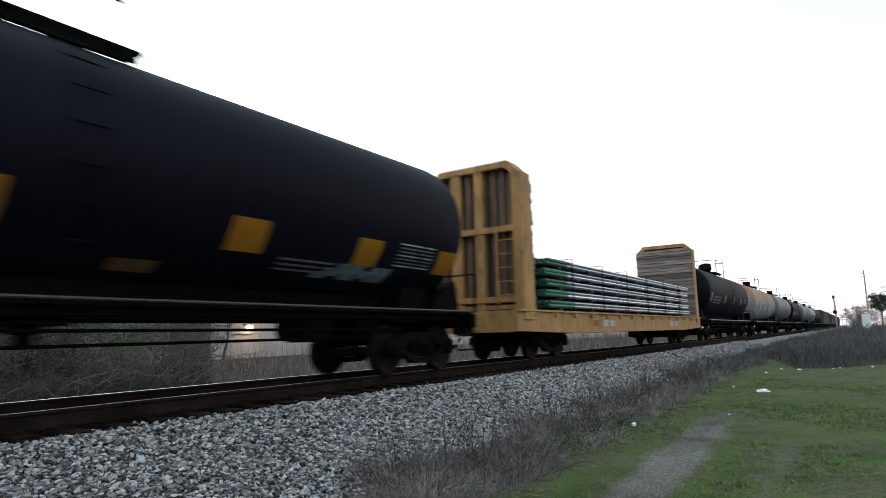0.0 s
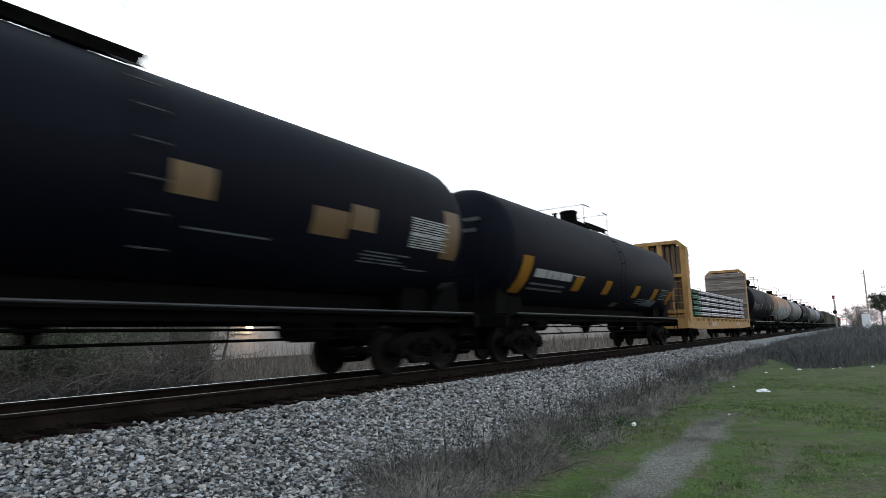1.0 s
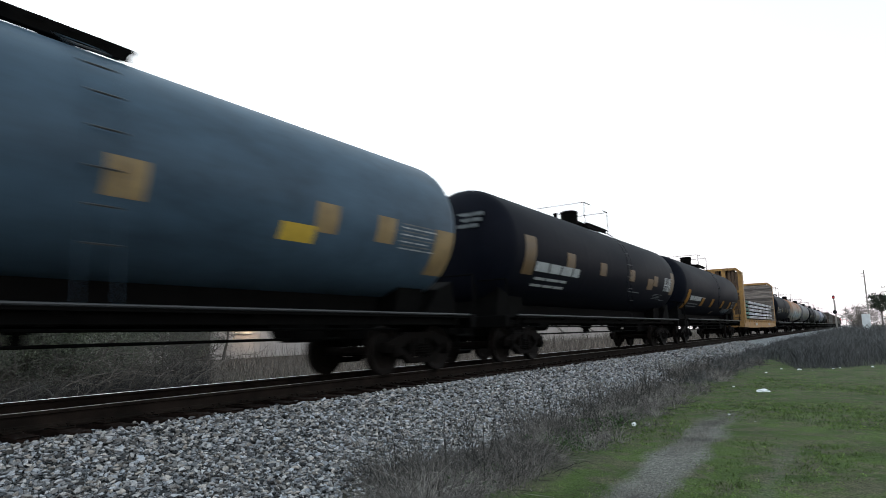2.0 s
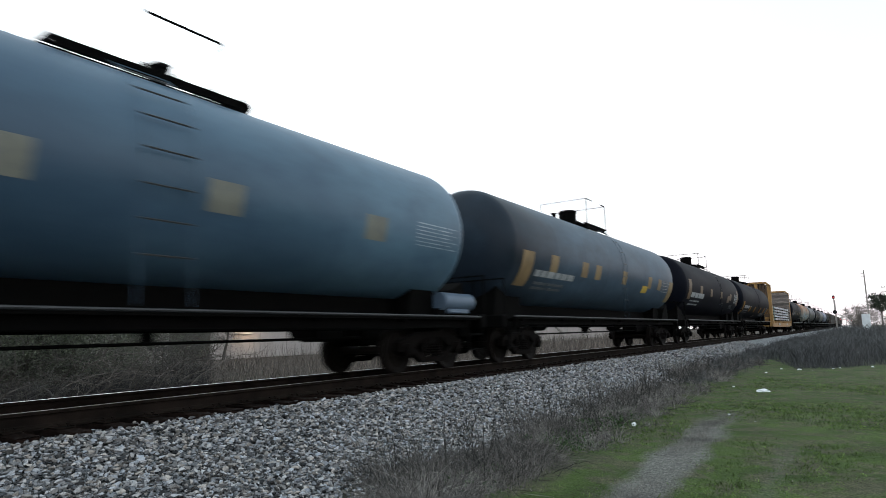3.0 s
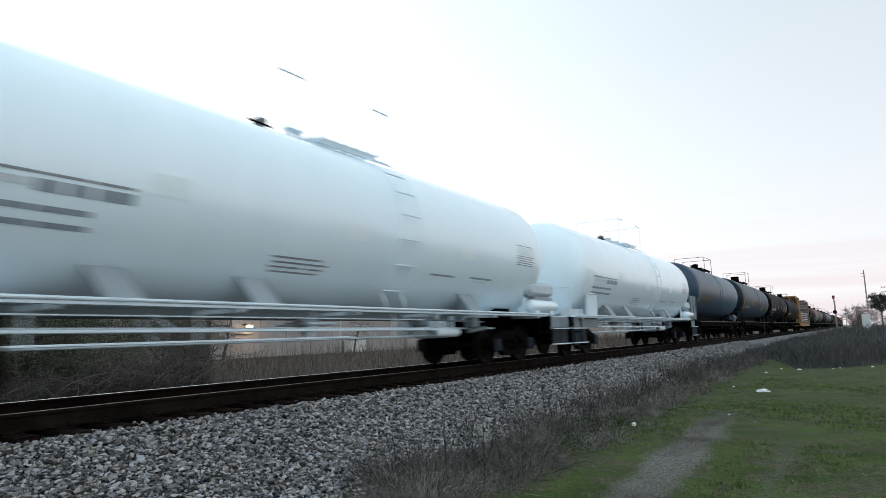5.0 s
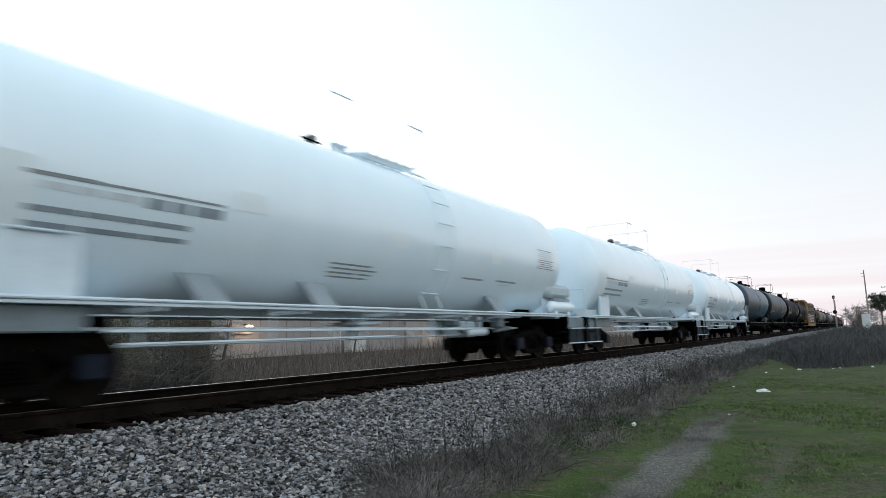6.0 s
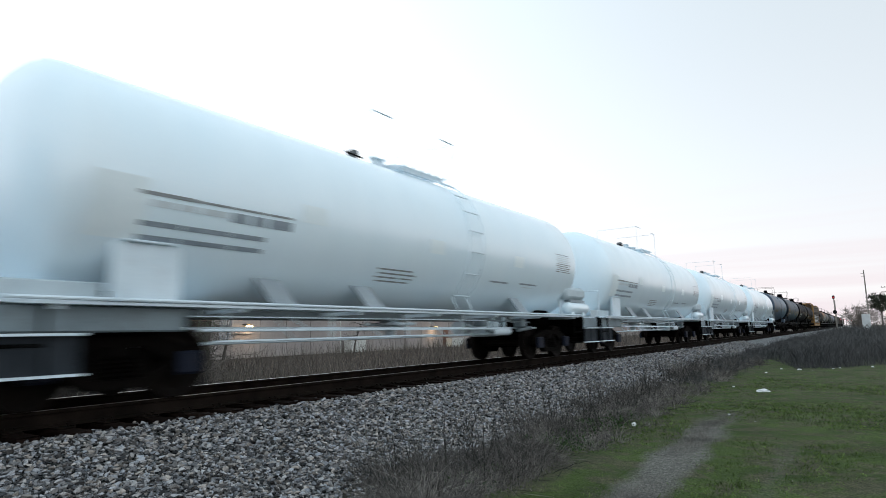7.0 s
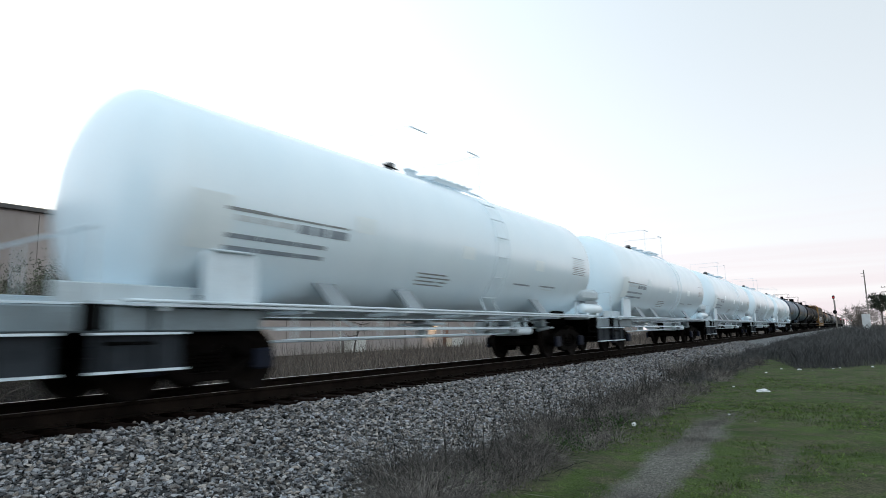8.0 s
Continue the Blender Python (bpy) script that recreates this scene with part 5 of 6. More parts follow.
def head_bars(car, r, zc, y, rows, material):
    """Short lines of lettering on the tank's rear head."""
    for x0, x1, z in rows:
        bm = bmesh.new()
        rad = math.hypot((x0 + x1) / 2, z - zc) / r
        yy = y + 0.62 * (1 - math.sqrt(max(0.05, 1 - rad ** 2.5))) - 0.02
        box(bm, ((x0 + x1) / 2, yy + 0.03, z), (x1 - x0, 0.07, 0.09))
        part("lettering", bm, material, car, "unreadable stencilled lettering on the tank head")


def black_car_front(rng):
    r, zc = 1.53, 3.01
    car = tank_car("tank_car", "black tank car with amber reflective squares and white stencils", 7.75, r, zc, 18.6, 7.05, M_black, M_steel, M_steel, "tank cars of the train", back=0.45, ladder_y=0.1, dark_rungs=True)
    panel(car, "reflective_panel", r, zc, -7.72, -7.14, -53, -11, M_reflect, "tall amber reflective panel", skew=-0.02)
    for y in (-3.95, -1.25, 2.15, 4.75, 7.2):
        panel(car, "reflective_panel", r, zc, y, y + 0.62, -42, -22, M_reflect, "square amber reflective panel")
    bars(car, r, zc, -6.85, -4.3, -31, -22, M_mark, rng, words=(0.3, 0.8), gap=0.05)
    bars(car, r, zc, -4.2, -3.3, -23.5, -22.5, M_mark, rng)
    for a in (-40, -46.5):
        bars(car, r, zc, -6.85, -4.5, a, a + 2.4, M_markfaint, rng, words=(0.6, 1.2), gap=0.04)
    for k in range(7):
        bars(car, r, zc, 5.9, 7.0, -39 + 2.8 * k, -38 + 2.8 * k, M_markfaint if k % 3 else M_spray, rng)
    for k in range(3):
        bars(car, r, zc, 3.2, 4.4, -52 + 4 * k, -50.5 + 4 * k, M_markfaint, rng)
    head_bars(car, r, zc, -8.79, ((-0.3, 0.8, 3.6), (-0.25, 0.7, 3.32)), M_smear)
    panel(car, "placard", r, zc, 0.75, 1.35, -64, -54, M_reflectdim, "faded yellow and white placard")
    for k in range(7):
        panel(car, "spray_mark", r, zc, 4.0 + 0.22 * k, 4.35 + 0.25 * k, -56 + 3 * (k % 3), -50 + 4 * (k % 4), M_scrawl, "pale blue sprayed scrawl", skew=0.1)
    return car


def black_car_rear(rng):
    r, zc = 1.53, 3.01
    car = tank_car("tank_car", "black tank car with faded amber squares, following another", 7.72, r, zc, 18.7, 7.05, M_black, M_steel, M_steel, "tank cars of the train", back=0.45, ladder_y=0.75, rail_top=5.2, drop=0.04)
    panel(car, "reflective_panel", r, zc, -7.74, -7.1, -30, 9, M_reflectdim, "tall amber reflective panel")
    for y, a in ((-4.98, -15), (-2.14, -17), (1.05, -17), (4.36, -18)):
        panel(car, "reflective_panel", r, zc, y, y + 0.62, a, a + 16, M_reflectdim, "square amber reflective panel")
    panel(car, "reflective_panel", r, zc, 3.5, 4.3, -25, -8, M_reflectdim, "faded yellow placard")
    panel(car, "reflective_panel", r, zc, 7.15, 7.7, -28, 10, M_reflectdim, "tall amber reflective panel")
    bars(car, r, zc, -7.0, -3.9, -25, -15, M_mark, rng)
    for a in (-34, -42):
        bars(car, r, zc, -6.85, -4.65, a, a + 3, M_mark, rng)
    for k in range(13):
        bars(car, r, zc, 6.05, 7.3 - 0.1 * (k % 3), -23 + 1.75 * k, -22.1 + 1.75 * k if k != 5 else -21.4 + 1.75 * k, M_mark, rng, words=(0.2, 0.6), gap=0.06)
    bars(car, r, zc, 1.4, 2.75, -33, -31.8, M_markfaint, rng, words=(1.4, 1.5))
    for k in range(4):
        bars(car, r, zc, 4.8 + 0.1 * (k % 2), 6.2 - 0.2 * (k % 3), -39 + 2.6 * k, -38 + 2.6 * k, M_markfaint, rng)
    bars(car, r, zc, 6.2, 6.9, -41, -40, M_markfaint, rng)
    head_bars(car, r, zc, -8.79, ((0.1, 0.85, 3.75), (0.2, 0.8, 3.6), (0.1, 0.7, 3.45)), M_markfaint)
    return car


def dusty_car(rng):
    r, zc = 1.53, 3.0
    car = tank_car("tank_car", "dusty blue-black tank car with yellow squares and pale streaks", 7.7, r, zc, 18.7, 7.05, M_bluish, M_steel, M_steel, "tank cars of the train", back=0.4, fore=-0.14, rail=(-1.29, 0.65), rail_top=5.38, drop=0.07)
    panel(car, "reflective_panel", r, zc, -7.7, -7.05, -43, -6, M_dull, "tall amber reflective panel")
    for y in (-5.95, -3.6, -2.4, 0.4, 3.7, 5.2):
        panel(car, "reflective_panel", r, zc, y, y + 0.5, -23, -5, M_dull, "square amber reflective panel")
    panel(car, "placard", r, zc, 3.05, 3.75, -31, -20, M_bright, "yellow placard")
    panel(car, "reflective_panel", r, zc, 7.0, 7.65, -43, -6, M_dull, "tall amber reflective panel")
    bars(car, r, zc, -6.8, -4.1, -30, -23, M_mark, rng, words=(0.25, 0.5), gap=0.07)
    for a in (-39, -45):
        bars(car, r, zc, -6.6, -4.6, a, a + 3, M_markfaint, rng)
    for k in range(8):
        bars(car, r, zc, 5.9, 7.0 - 0.12 * (k % 3), -25 + 2.5 * k, -24 + 2.5 * k, M_markfaint if k % 2 else M_mark, rng, words=(0.2, 0.5), gap=0.06)
    return car


def blue_car(rng):
    r, zc = 1.49, 2.935
    car = tank_car("tank_car", "slate blue tank car with ochre lettering and faded squares", 6.5, r, zc, 16.3, 5.8, M_blue, M_steel, M_steel, "tank cars of the train",
                   plat=(-1.6, 1.2), housing=0.2, rail=(-1.5, 0.7), rail_top=5.13, ladder_y=-0.5, toe_drop=0.07, sink=0.06, dome=0.17, dome_h=0.48, back=0.25, fore=-0.22, turns=(0.3, -1.25), rung_half=0.36, drop=0.11)
    panel(car, "reflective_panel", r, zc, -6.65, -6.0, -31, 5, M_fade, "tall faded yellow panel")
    for y in (-2.62, 0.05, 3.2):
        panel(car, "reflective_panel", r, zc, y + 0.06, y + 0.62, -20, -3, M_fade, "faded yellow square")
    bars(car, r, zc, -5.3, -2.85, -25, -15, M_markyel, rng)
    for a in (-33, -39, -45):
        bars(car, r, zc, -5.0, -3.4 + 0.02 * a, a, a + 3, M_markyel, rng)
    for k in range(7):
        bars(car, r, zc, 4.75, 6.15 - 0.2 * (k % 2), -18 + 2.8 * k, -17.2 + 2.8 * k, M_spray, rng)
    head_bars(car, r, zc, -7.37, ((-0.3, 0.75, 3.75), (-0.2, 0.6, 3.55)), M_ochre)
    bm = bmesh.new()
    rod(bm, (0.95, 6.2, 1.45), (0.95, 7.4, 1.45), 0.2, 14)
    box(bm, (0.95, 6.8, 1.24), (0.3, 0.8, 0.1), bevel=0.02)
    part("brake_reservoir", bm, M_reservoir, car, "pale blue round air reservoir", smooth=40)
    return car


def white_car(rng, shield):
    r, zc = 1.577, 2.72
    car = tank_car("tank_car", "white jacketed tank car with dark stencils and white end frames", 6.8, r, zc, 17.447, 6.25, M_white, M_whitesteel, M_whitesteel, "white tank cars of the train",
                   plat=(-0.1, 1.4), housing=-0.95, rail=(-1.3, 1.55), rail_top=5.16, jacket=True, head=0.55, ladder_y=1.25, dome=0.11, dome_h=0.32, toe_drop=0.06, sink=0.05, rail_r=0.016, low_paint=M_steel, back=0.15, fore=0.25)
    panel(car, "faded_panel", r, zc, -6.9, -6.25, -30, -2, M_cream, "faded cream panel")
    for y, a in ((-3.8, -9), (-0.4, -14), (3.2, -14)):
        panel(car, "faded_panel", r, zc, y, y + 0.5, a, a + 10, M_cream, "faded cream square")
    bars(car, r, zc, -6.35, -5.6, -9.2, -7.5, M_markdark, rng, words=(0.8, 0.9))
    bars(car, r, zc, -5.6, -4.0, -9.0, -7.9, M_markdark, rng, words=(0.25, 0.6), gap=0.03)
    bars(car, r, zc, -6.2, -5.1, -14.0, -11.0, M_markpale, rng, words=(0.2, 0.35), gap=0.06)
    bars(car, r, zc, -5.05, -4.0, -15.4, -10.6, M_markmid, rng, words=(0.22, 0.36), gap=0.06)
    for a in (-22.9, -29.3):
        bars(car, r, zc, -6.3, -4.45, a, a + 2.4, M_markmid, rng, words=(0.5, 0.9), gap=0.03)
    for k in range(4):
        bars(car, r, zc, -1.75 - 0.05 * (k % 2), -0.8 + 0.08 * (k % 3), -39.2 + 3.0 * k, -38.1 + 3.0 * k, M_markdark, rng)
    for k in range(10):
        bars(car, r, zc, 5.72 + 0.05 * (k % 3), 6.7 - 0.12 * (k % 2), -11.5 + 1.95 * k, -10.7 + 1.95 * k, M_markdark if k < 5 else M_markmid if k == 9 else M_markpale, rng, words=(0.15, 0.5), gap=0.06)
    bars(car, r, zc, 2.25, 3.1, -30.3, -28.8, M_markmid, rng, words=(0.9, 1.0))
    bars(car, r, zc, 3.75, 4.7, -29.4, -27.9, M_markmid, rng, words=(1.0, 1.1))
    bars(car, r, zc, 3.95, 4.5, -32.4, -31.4, M_markpale, rng)
    # slanted plates from the jacket down to the walkway
    for x in (-1, 1):
        for y in (-4.35, -2.25, 3.6):
            bm = bmesh.new()
            q = [(1.13, y, 1.62), (1.13, y + 0.45, 1.62), (1.37, y + 0.66, 1.19), (1.37, y + 0.18, 1.19)]
            near = [bm.verts.new((x * (px + 0.02), py, pz)) for px, py, pz in q]
            far = [bm.verts.new((x * (px - 0.02), py, pz)) for px, py, pz in q]
            for i in range(4):
                j = (i + 1) % 4
                bm.faces.new((near[i], near[j], far[j], far[i]))
            bm.faces.new(near)
            bm.faces.new(far)
            bmesh.ops.recalc_face_normals(bm, faces=bm.faces)
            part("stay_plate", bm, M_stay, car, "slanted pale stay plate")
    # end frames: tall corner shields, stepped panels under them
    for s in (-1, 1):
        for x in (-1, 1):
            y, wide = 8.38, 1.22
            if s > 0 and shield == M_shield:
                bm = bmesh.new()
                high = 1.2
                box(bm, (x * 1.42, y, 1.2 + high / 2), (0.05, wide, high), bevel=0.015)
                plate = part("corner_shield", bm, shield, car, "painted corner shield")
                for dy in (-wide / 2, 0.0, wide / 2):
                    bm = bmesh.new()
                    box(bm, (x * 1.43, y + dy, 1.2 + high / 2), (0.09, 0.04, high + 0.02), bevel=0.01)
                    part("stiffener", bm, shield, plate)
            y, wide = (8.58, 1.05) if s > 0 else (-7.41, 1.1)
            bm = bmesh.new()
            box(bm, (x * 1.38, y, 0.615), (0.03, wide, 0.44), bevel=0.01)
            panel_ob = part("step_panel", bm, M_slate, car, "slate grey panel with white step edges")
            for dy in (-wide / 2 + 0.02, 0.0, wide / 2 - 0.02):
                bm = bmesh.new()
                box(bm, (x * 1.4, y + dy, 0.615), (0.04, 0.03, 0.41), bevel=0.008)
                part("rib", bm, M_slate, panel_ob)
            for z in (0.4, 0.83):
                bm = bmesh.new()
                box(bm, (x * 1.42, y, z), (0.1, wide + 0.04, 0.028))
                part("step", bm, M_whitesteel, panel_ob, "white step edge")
            # added white plate that bounces skylight onto the tank's underside
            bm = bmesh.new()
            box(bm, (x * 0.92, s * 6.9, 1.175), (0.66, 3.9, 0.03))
            part("end_deck", bm, M_whitesteel, car, "white plate added over the truck to bounce light up")
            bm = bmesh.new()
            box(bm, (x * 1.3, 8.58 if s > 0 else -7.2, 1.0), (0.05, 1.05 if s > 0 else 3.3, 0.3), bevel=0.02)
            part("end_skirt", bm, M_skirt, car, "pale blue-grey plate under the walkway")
            bm = bmesh.new()
            if s > 0:
                prism(bm, [(6.68, 1.2), (6.68, 1.9), (7.3, 1.9), (7.3, 1.2)], x * 1.16, x * 1.2)
            else:
                prism(bm, [(-6.55, 1.2), (-6.55, 1.86), (-6.47, 1.92), (-5.76, 1.92), (-5.68, 1.86), (-5.68, 1.2)], x * 1.3, x * 1.37)
                box(bm, (x * 1.39, -6.12, 1.92), (0.08, 0.6, 0.03), bevel=0.01)
                # added pale plate that hides the shaded gap between tank and walkway
                toe = bmesh.new()
                box(toe, (x * 1.22, -7.45, 1.3), (0.04, 1.75, 0.24), bevel=0.015)
                part("toe_board", toe, M_housing, car, "dull white plate added over the shaded gap below the tank")
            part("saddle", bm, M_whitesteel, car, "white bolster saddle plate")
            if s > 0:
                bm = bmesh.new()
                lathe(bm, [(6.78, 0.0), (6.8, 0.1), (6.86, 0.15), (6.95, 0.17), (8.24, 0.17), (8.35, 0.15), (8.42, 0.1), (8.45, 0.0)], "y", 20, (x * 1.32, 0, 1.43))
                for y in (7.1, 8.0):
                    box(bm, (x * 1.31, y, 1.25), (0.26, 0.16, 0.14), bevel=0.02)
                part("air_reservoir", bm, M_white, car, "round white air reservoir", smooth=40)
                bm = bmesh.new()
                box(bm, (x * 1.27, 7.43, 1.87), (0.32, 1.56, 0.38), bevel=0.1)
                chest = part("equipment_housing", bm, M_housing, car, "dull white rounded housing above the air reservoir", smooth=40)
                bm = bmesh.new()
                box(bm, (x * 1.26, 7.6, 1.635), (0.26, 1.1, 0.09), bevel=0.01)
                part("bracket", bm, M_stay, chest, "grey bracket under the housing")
    bm = bmesh.new()
    lathe(bm, [(2.75, 0.0), (2.78, 0.07), (2.85, 0.1), (3.6, 0.1), (3.67, 0.07), (3.7, 0.0)], "y", 16, (1.08, 0, 0.78))
    for y in (2.95, 3.55):
        box(bm, (1.0, y, 0.98), (0.08, 0.05, 0.3))
    part("brake_cylinder", bm, M_whitesteel, car, "bright white brake cylinder", smooth=40)
    bm = bmesh.new()
    box(bm, (1.1, 2.2, 1.0), (0.3, 0.3, 0.2), bevel=0.04)
    rod(bm, (1.12, 2.5, 0.82), (1.12, 2.75, 0.8), 0.06, 10)
    box(bm, (1.15, 4.15, 0.98), (0.25, 0.3, 0.24), bevel=0.04)
    rod(bm, (1.15, 4.0, 0.8), (1.15, 4.75, 0.86), 0.05, 10)
    rod(bm, (1.2, 1.5, 1.05), (1.2, 4.6, 1.0), 0.018, 6)
    part("equipment_box", bm, M_skirt, car, "pale grey valve and brake equipment", smooth=40)
    bm = bmesh.new()
    rod(bm, (1.38, -5.4, 0.86), (1.38, 2.6, 0.84), 0.02, 6)
    rod(bm, (1.38, -5.2, 0.71), (1.38, -0.1, 0.73), 0.016, 6)
    rod(bm, (1.36, -5.5, 1.04), (1.36, 2.0, 1.03), 0.01, 6)
    for k in range(4):
        y = -5.0 + 2.0 * k
        rod(bm, (1.38, y, 0.7), (1.4, y, 1.18), 0.014, 5)
    part("lower_pipe", bm, M_whitesteel, car, "thin white train line pipes")
    return car


def flat_car(rng):
    """Yellow bulkhead flat car loaded with bundles of pipe."""
    car = thing("flat_car", "yellow bulkhead flat car with weathered timber end walls", "flat car")
    half = 10.75
    bm = bmesh.new()
    prism(bm, [(-half, 1.32), (half, 1.32), (half, 0.78), (8.2, 0.72), (7.2, 0.70), (-7.2, 0.70), (-8.2, 0.72), (-half, 0.78)], 1.3, 1.42)
    prism(bm, [(-half, 1.32), (half, 1.32), (half, 0.78), (8.2, 0.72), (7.2, 0.70), (-7.2, 0.70), (-8.2, 0.72), (-half, 0.78)], -1.42, -1.3)
    for x in (-1, 1):
        box(bm, (x * 1.4, 0, 1.3), (0.2, 2 * half, 0.05))
        box(bm, (x * 1.4, 0, 0.71), (0.2, 14.6, 0.04))
        for k in range(15):
            box(bm, (x * 1.46, -9.8 + 1.4 * k, 1.2), (0.08, 0.14, 0.13), bevel=0.01)
    for s in (-1, 1):
        box(bm, (0, s * (half - 0.06), 1.03), (2.6, 0.12, 0.55))
    part("side_sill", bm, M_yellow, car)
    bm = bmesh.new()
    box(bm, (0, 0, 1.27), (2.6, 2 * half - 0.3, 0.06))
    for k in range(1, 43):
        box(bm, (0, -half + 0.5 * k, 1.305), (2.58, 0.46, 0.025))
    part("deck", bm, M_dark, car, "dark timber deck")
    bm = bmesh.new()
    box(bm, (0, 0, 0.92), (0.65, 2 * half - 0.4, 0.5), bevel=0.02)
    for k in range(8):
        box(bm, (0, -8.4 + 2.4 * k, 1.05), (2.6, 0.12, 0.3))
    rod(bm, (0.7, -6, 0.72), (0.7, 6, 0.72), 0.022, 6)
    box(bm, (0.75, 1.2, 0.62), (0.4, 0.8, 0.34), bevel=0.04)
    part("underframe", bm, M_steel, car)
    for s in (-1, 1):
        y = s * 10.1
        frame_part = part("bulkhead", shared("bulkhead_base", lambda b: box(b, (0, 0, 1.4), (2.7, 0.5, 0.12), bevel=0.01), M_yellow), None, car,
                          "yellow steel bulkhead with timber planks", loc=(0, 0, 0))
        frame_part.location = (0, y, 0)
        for x in (-1.33, 1.33):
            bm = bmesh.new()
            box(bm, (x, 0, 3.0), (0.28, 0.62, 3.9), bevel=0.02)
            part("post", bm, M_yellow, frame_part)
        bm = bmesh.new()
        # cap with chamfered shoulders
        prism_pts = [(-1.46, 4.9), (-1.08, 5.28), (1.08, 5.28), (1.46, 4.9), (1.3, 4.82), (1.0, 5.1), (-1.0, 5.1), (-1.3, 4.82)]
        a = [bm.verts.new((px, -0.31, pz)) for px, pz in prism_pts]
        b = [bm.verts.new((px, 0.31, pz)) for px, pz in prism_pts]
        n = len(prism_pts)
        for i in range(n):
            j = (i + 1) % n
            bm.faces.new((a[j], a[i], b[i], b[j]))
        for ring in (a, b):
            for q in ((0, 1, 6, 7), (1, 2, 5, 6), (2, 3, 4, 5)):
                bm.faces.new([ring[i] for i in q])
        bmesh.ops.recalc_face_normals(bm, faces=bm.faces)
        part("cap", bm, M_yellow, frame_part)
        for x, w in ((-0.55, 0.3), (0.18, 0.26)):
            bm = bmesh.new()
            box(bm, (x, s * 0.2, 3.2), (w, 0.16, 3.8), bevel=0.01)
            part("stiffener", bm, M_yellow, frame_part)
        bm = bmesh.new()
        box(bm, (0.72, s * 0.3, 2.42), (0.07, 0.1, 1.9), bevel=0.01)
        part("ladder_stile", bm, M_yellow, frame_part)
        for z in (1.6, 3.45):
            bm = bmesh.new()
            box(bm, (0, s * 0.22, z), (2.5, 0.2, 0.16), bevel=0.01)
            part("cross_beam", bm, M_yellow, frame_part)
        for k in range(5):
            bm = bmesh.new()
            rod(bm, (0.75, s * 0.36, 1.7 + 0.36 * k), (1.25, s * 0.36, 1.7 + 0.36 * k), 0.015, 6)
            part("grab_iron", bm, M_yellow, frame_part)
        for k in range(9):
            bm = bmesh.new()
            top = 5.12 if 1 <= k <= 7 else 4.99
            box(bm, (-1.06 + 0.265 * k + rng.uniform(-0.015, 0.015), s * (0.06 + rng.uniform(-0.02, 0.02)), (1.35 + top) / 2), (0.2, 0.08, top - 1.35), bevel=0.01)
            part("plank", bm, M_board, frame_part)
        bm = bmesh.new()
        box(bm, (0, -s * 0.1, 3.06), (2.4, 0.05, 3.4))
        box(bm, (0, -s * 0.1, 4.94), (1.95, 0.05, 0.36))
        part("backing", bm, M_dark, frame_part, "dark backing sheet")
        # weathered planks over the posts on the side of the load
        for k in range(25):
            z = 1.42 + 0.147 * k
            half_w = 1.46 if z < 4.75 else 1.46 - (z - 4.75) * 1.1
            bm = bmesh.new()
            box(bm, (rng.uniform(-0.02, 0.02), -s * (0.35 + rng.uniform(-0.018, 0.018)), z), (2 * half_w, 0.07, 0.135), Matrix.Rotation(rng.uniform(-0.008, 0.008), 4, "Y"), bevel=0.01)
            part("plank", bm, M_plank, frame_part)
    for k in range(5):
        bm = bmesh.new()
        yy = (-5.2, -4.3, -3.6, 4.6, 5.4)[k]
        box(bm, (1.427, yy, 0.98), (0.01, 0.5, 0.2))
        part("lettering", bm, M_mark if k else M_reflect, car, "unreadable stencilled lettering plate")
    add_trucks(car, 7.9)
    add_couplers(car, 11.4)
    return car


def pipe_load(rng):
    """Bundles of pipe with green end caps, in tiers with timber between."""
    load = thing("pipe_load", "stacked bundles of galvanised pipe with green end caps", "pipes")
    y0, y1 = -9.0, 8.2
    body = shared("pipe", lambda b: rod(b, (0, 0, 0), (0, y1 - y0 - 1.1, 0), 0.05, 8), M_pipe, 40)
    wrap = shared("end_wrap", lambda b: rod(b, (0, -1.35, 0), (0, 0.25, 0), 0.0545, 8), M_green, 40)
    slat = shared("spacer", lambda b: box(b, (0, 0, 0), (2.66, 0.1, 0.075)), M_dark)
    for tier in range(5):
        z = 1.42 + 0.3 * tier
        for col in range(5):
            shift = (-0.2, -0.3, -0.1, -0.35, 0.35)[col] + rng.uniform(-0.12, 0.12)
            for i in range(5):
                for j in range(2):
                    p = part("pipe", body, None, load, loc=(-1.28 + 0.54 * col + 0.1 * i, y0 + 1.35 + shift + rng.uniform(-0.22, 0.22), z + 0.055 + 0.1 * j))
                    part("end_wrap", wrap, None, p, "green end wrap")
        for k in range(7):
            part("spacer", slat, None, load, "dark timber spacer", loc=(0, y0 + 1.3 + 2.5 * k, z - 0.035))
    for k in range(6):
        bm = bmesh.new()
        y = y0 + 2.2 + 2.7 * k
        for x in (-1.34, 1.34):
            box(bm, (x, y, 2.15), (0.012, 0.06, 1.56))
        box(bm, (0, y, 2.925), (2.69, 0.06, 0.012))
        part("strap", bm, M_steel, load, "dark steel banding")
    return load


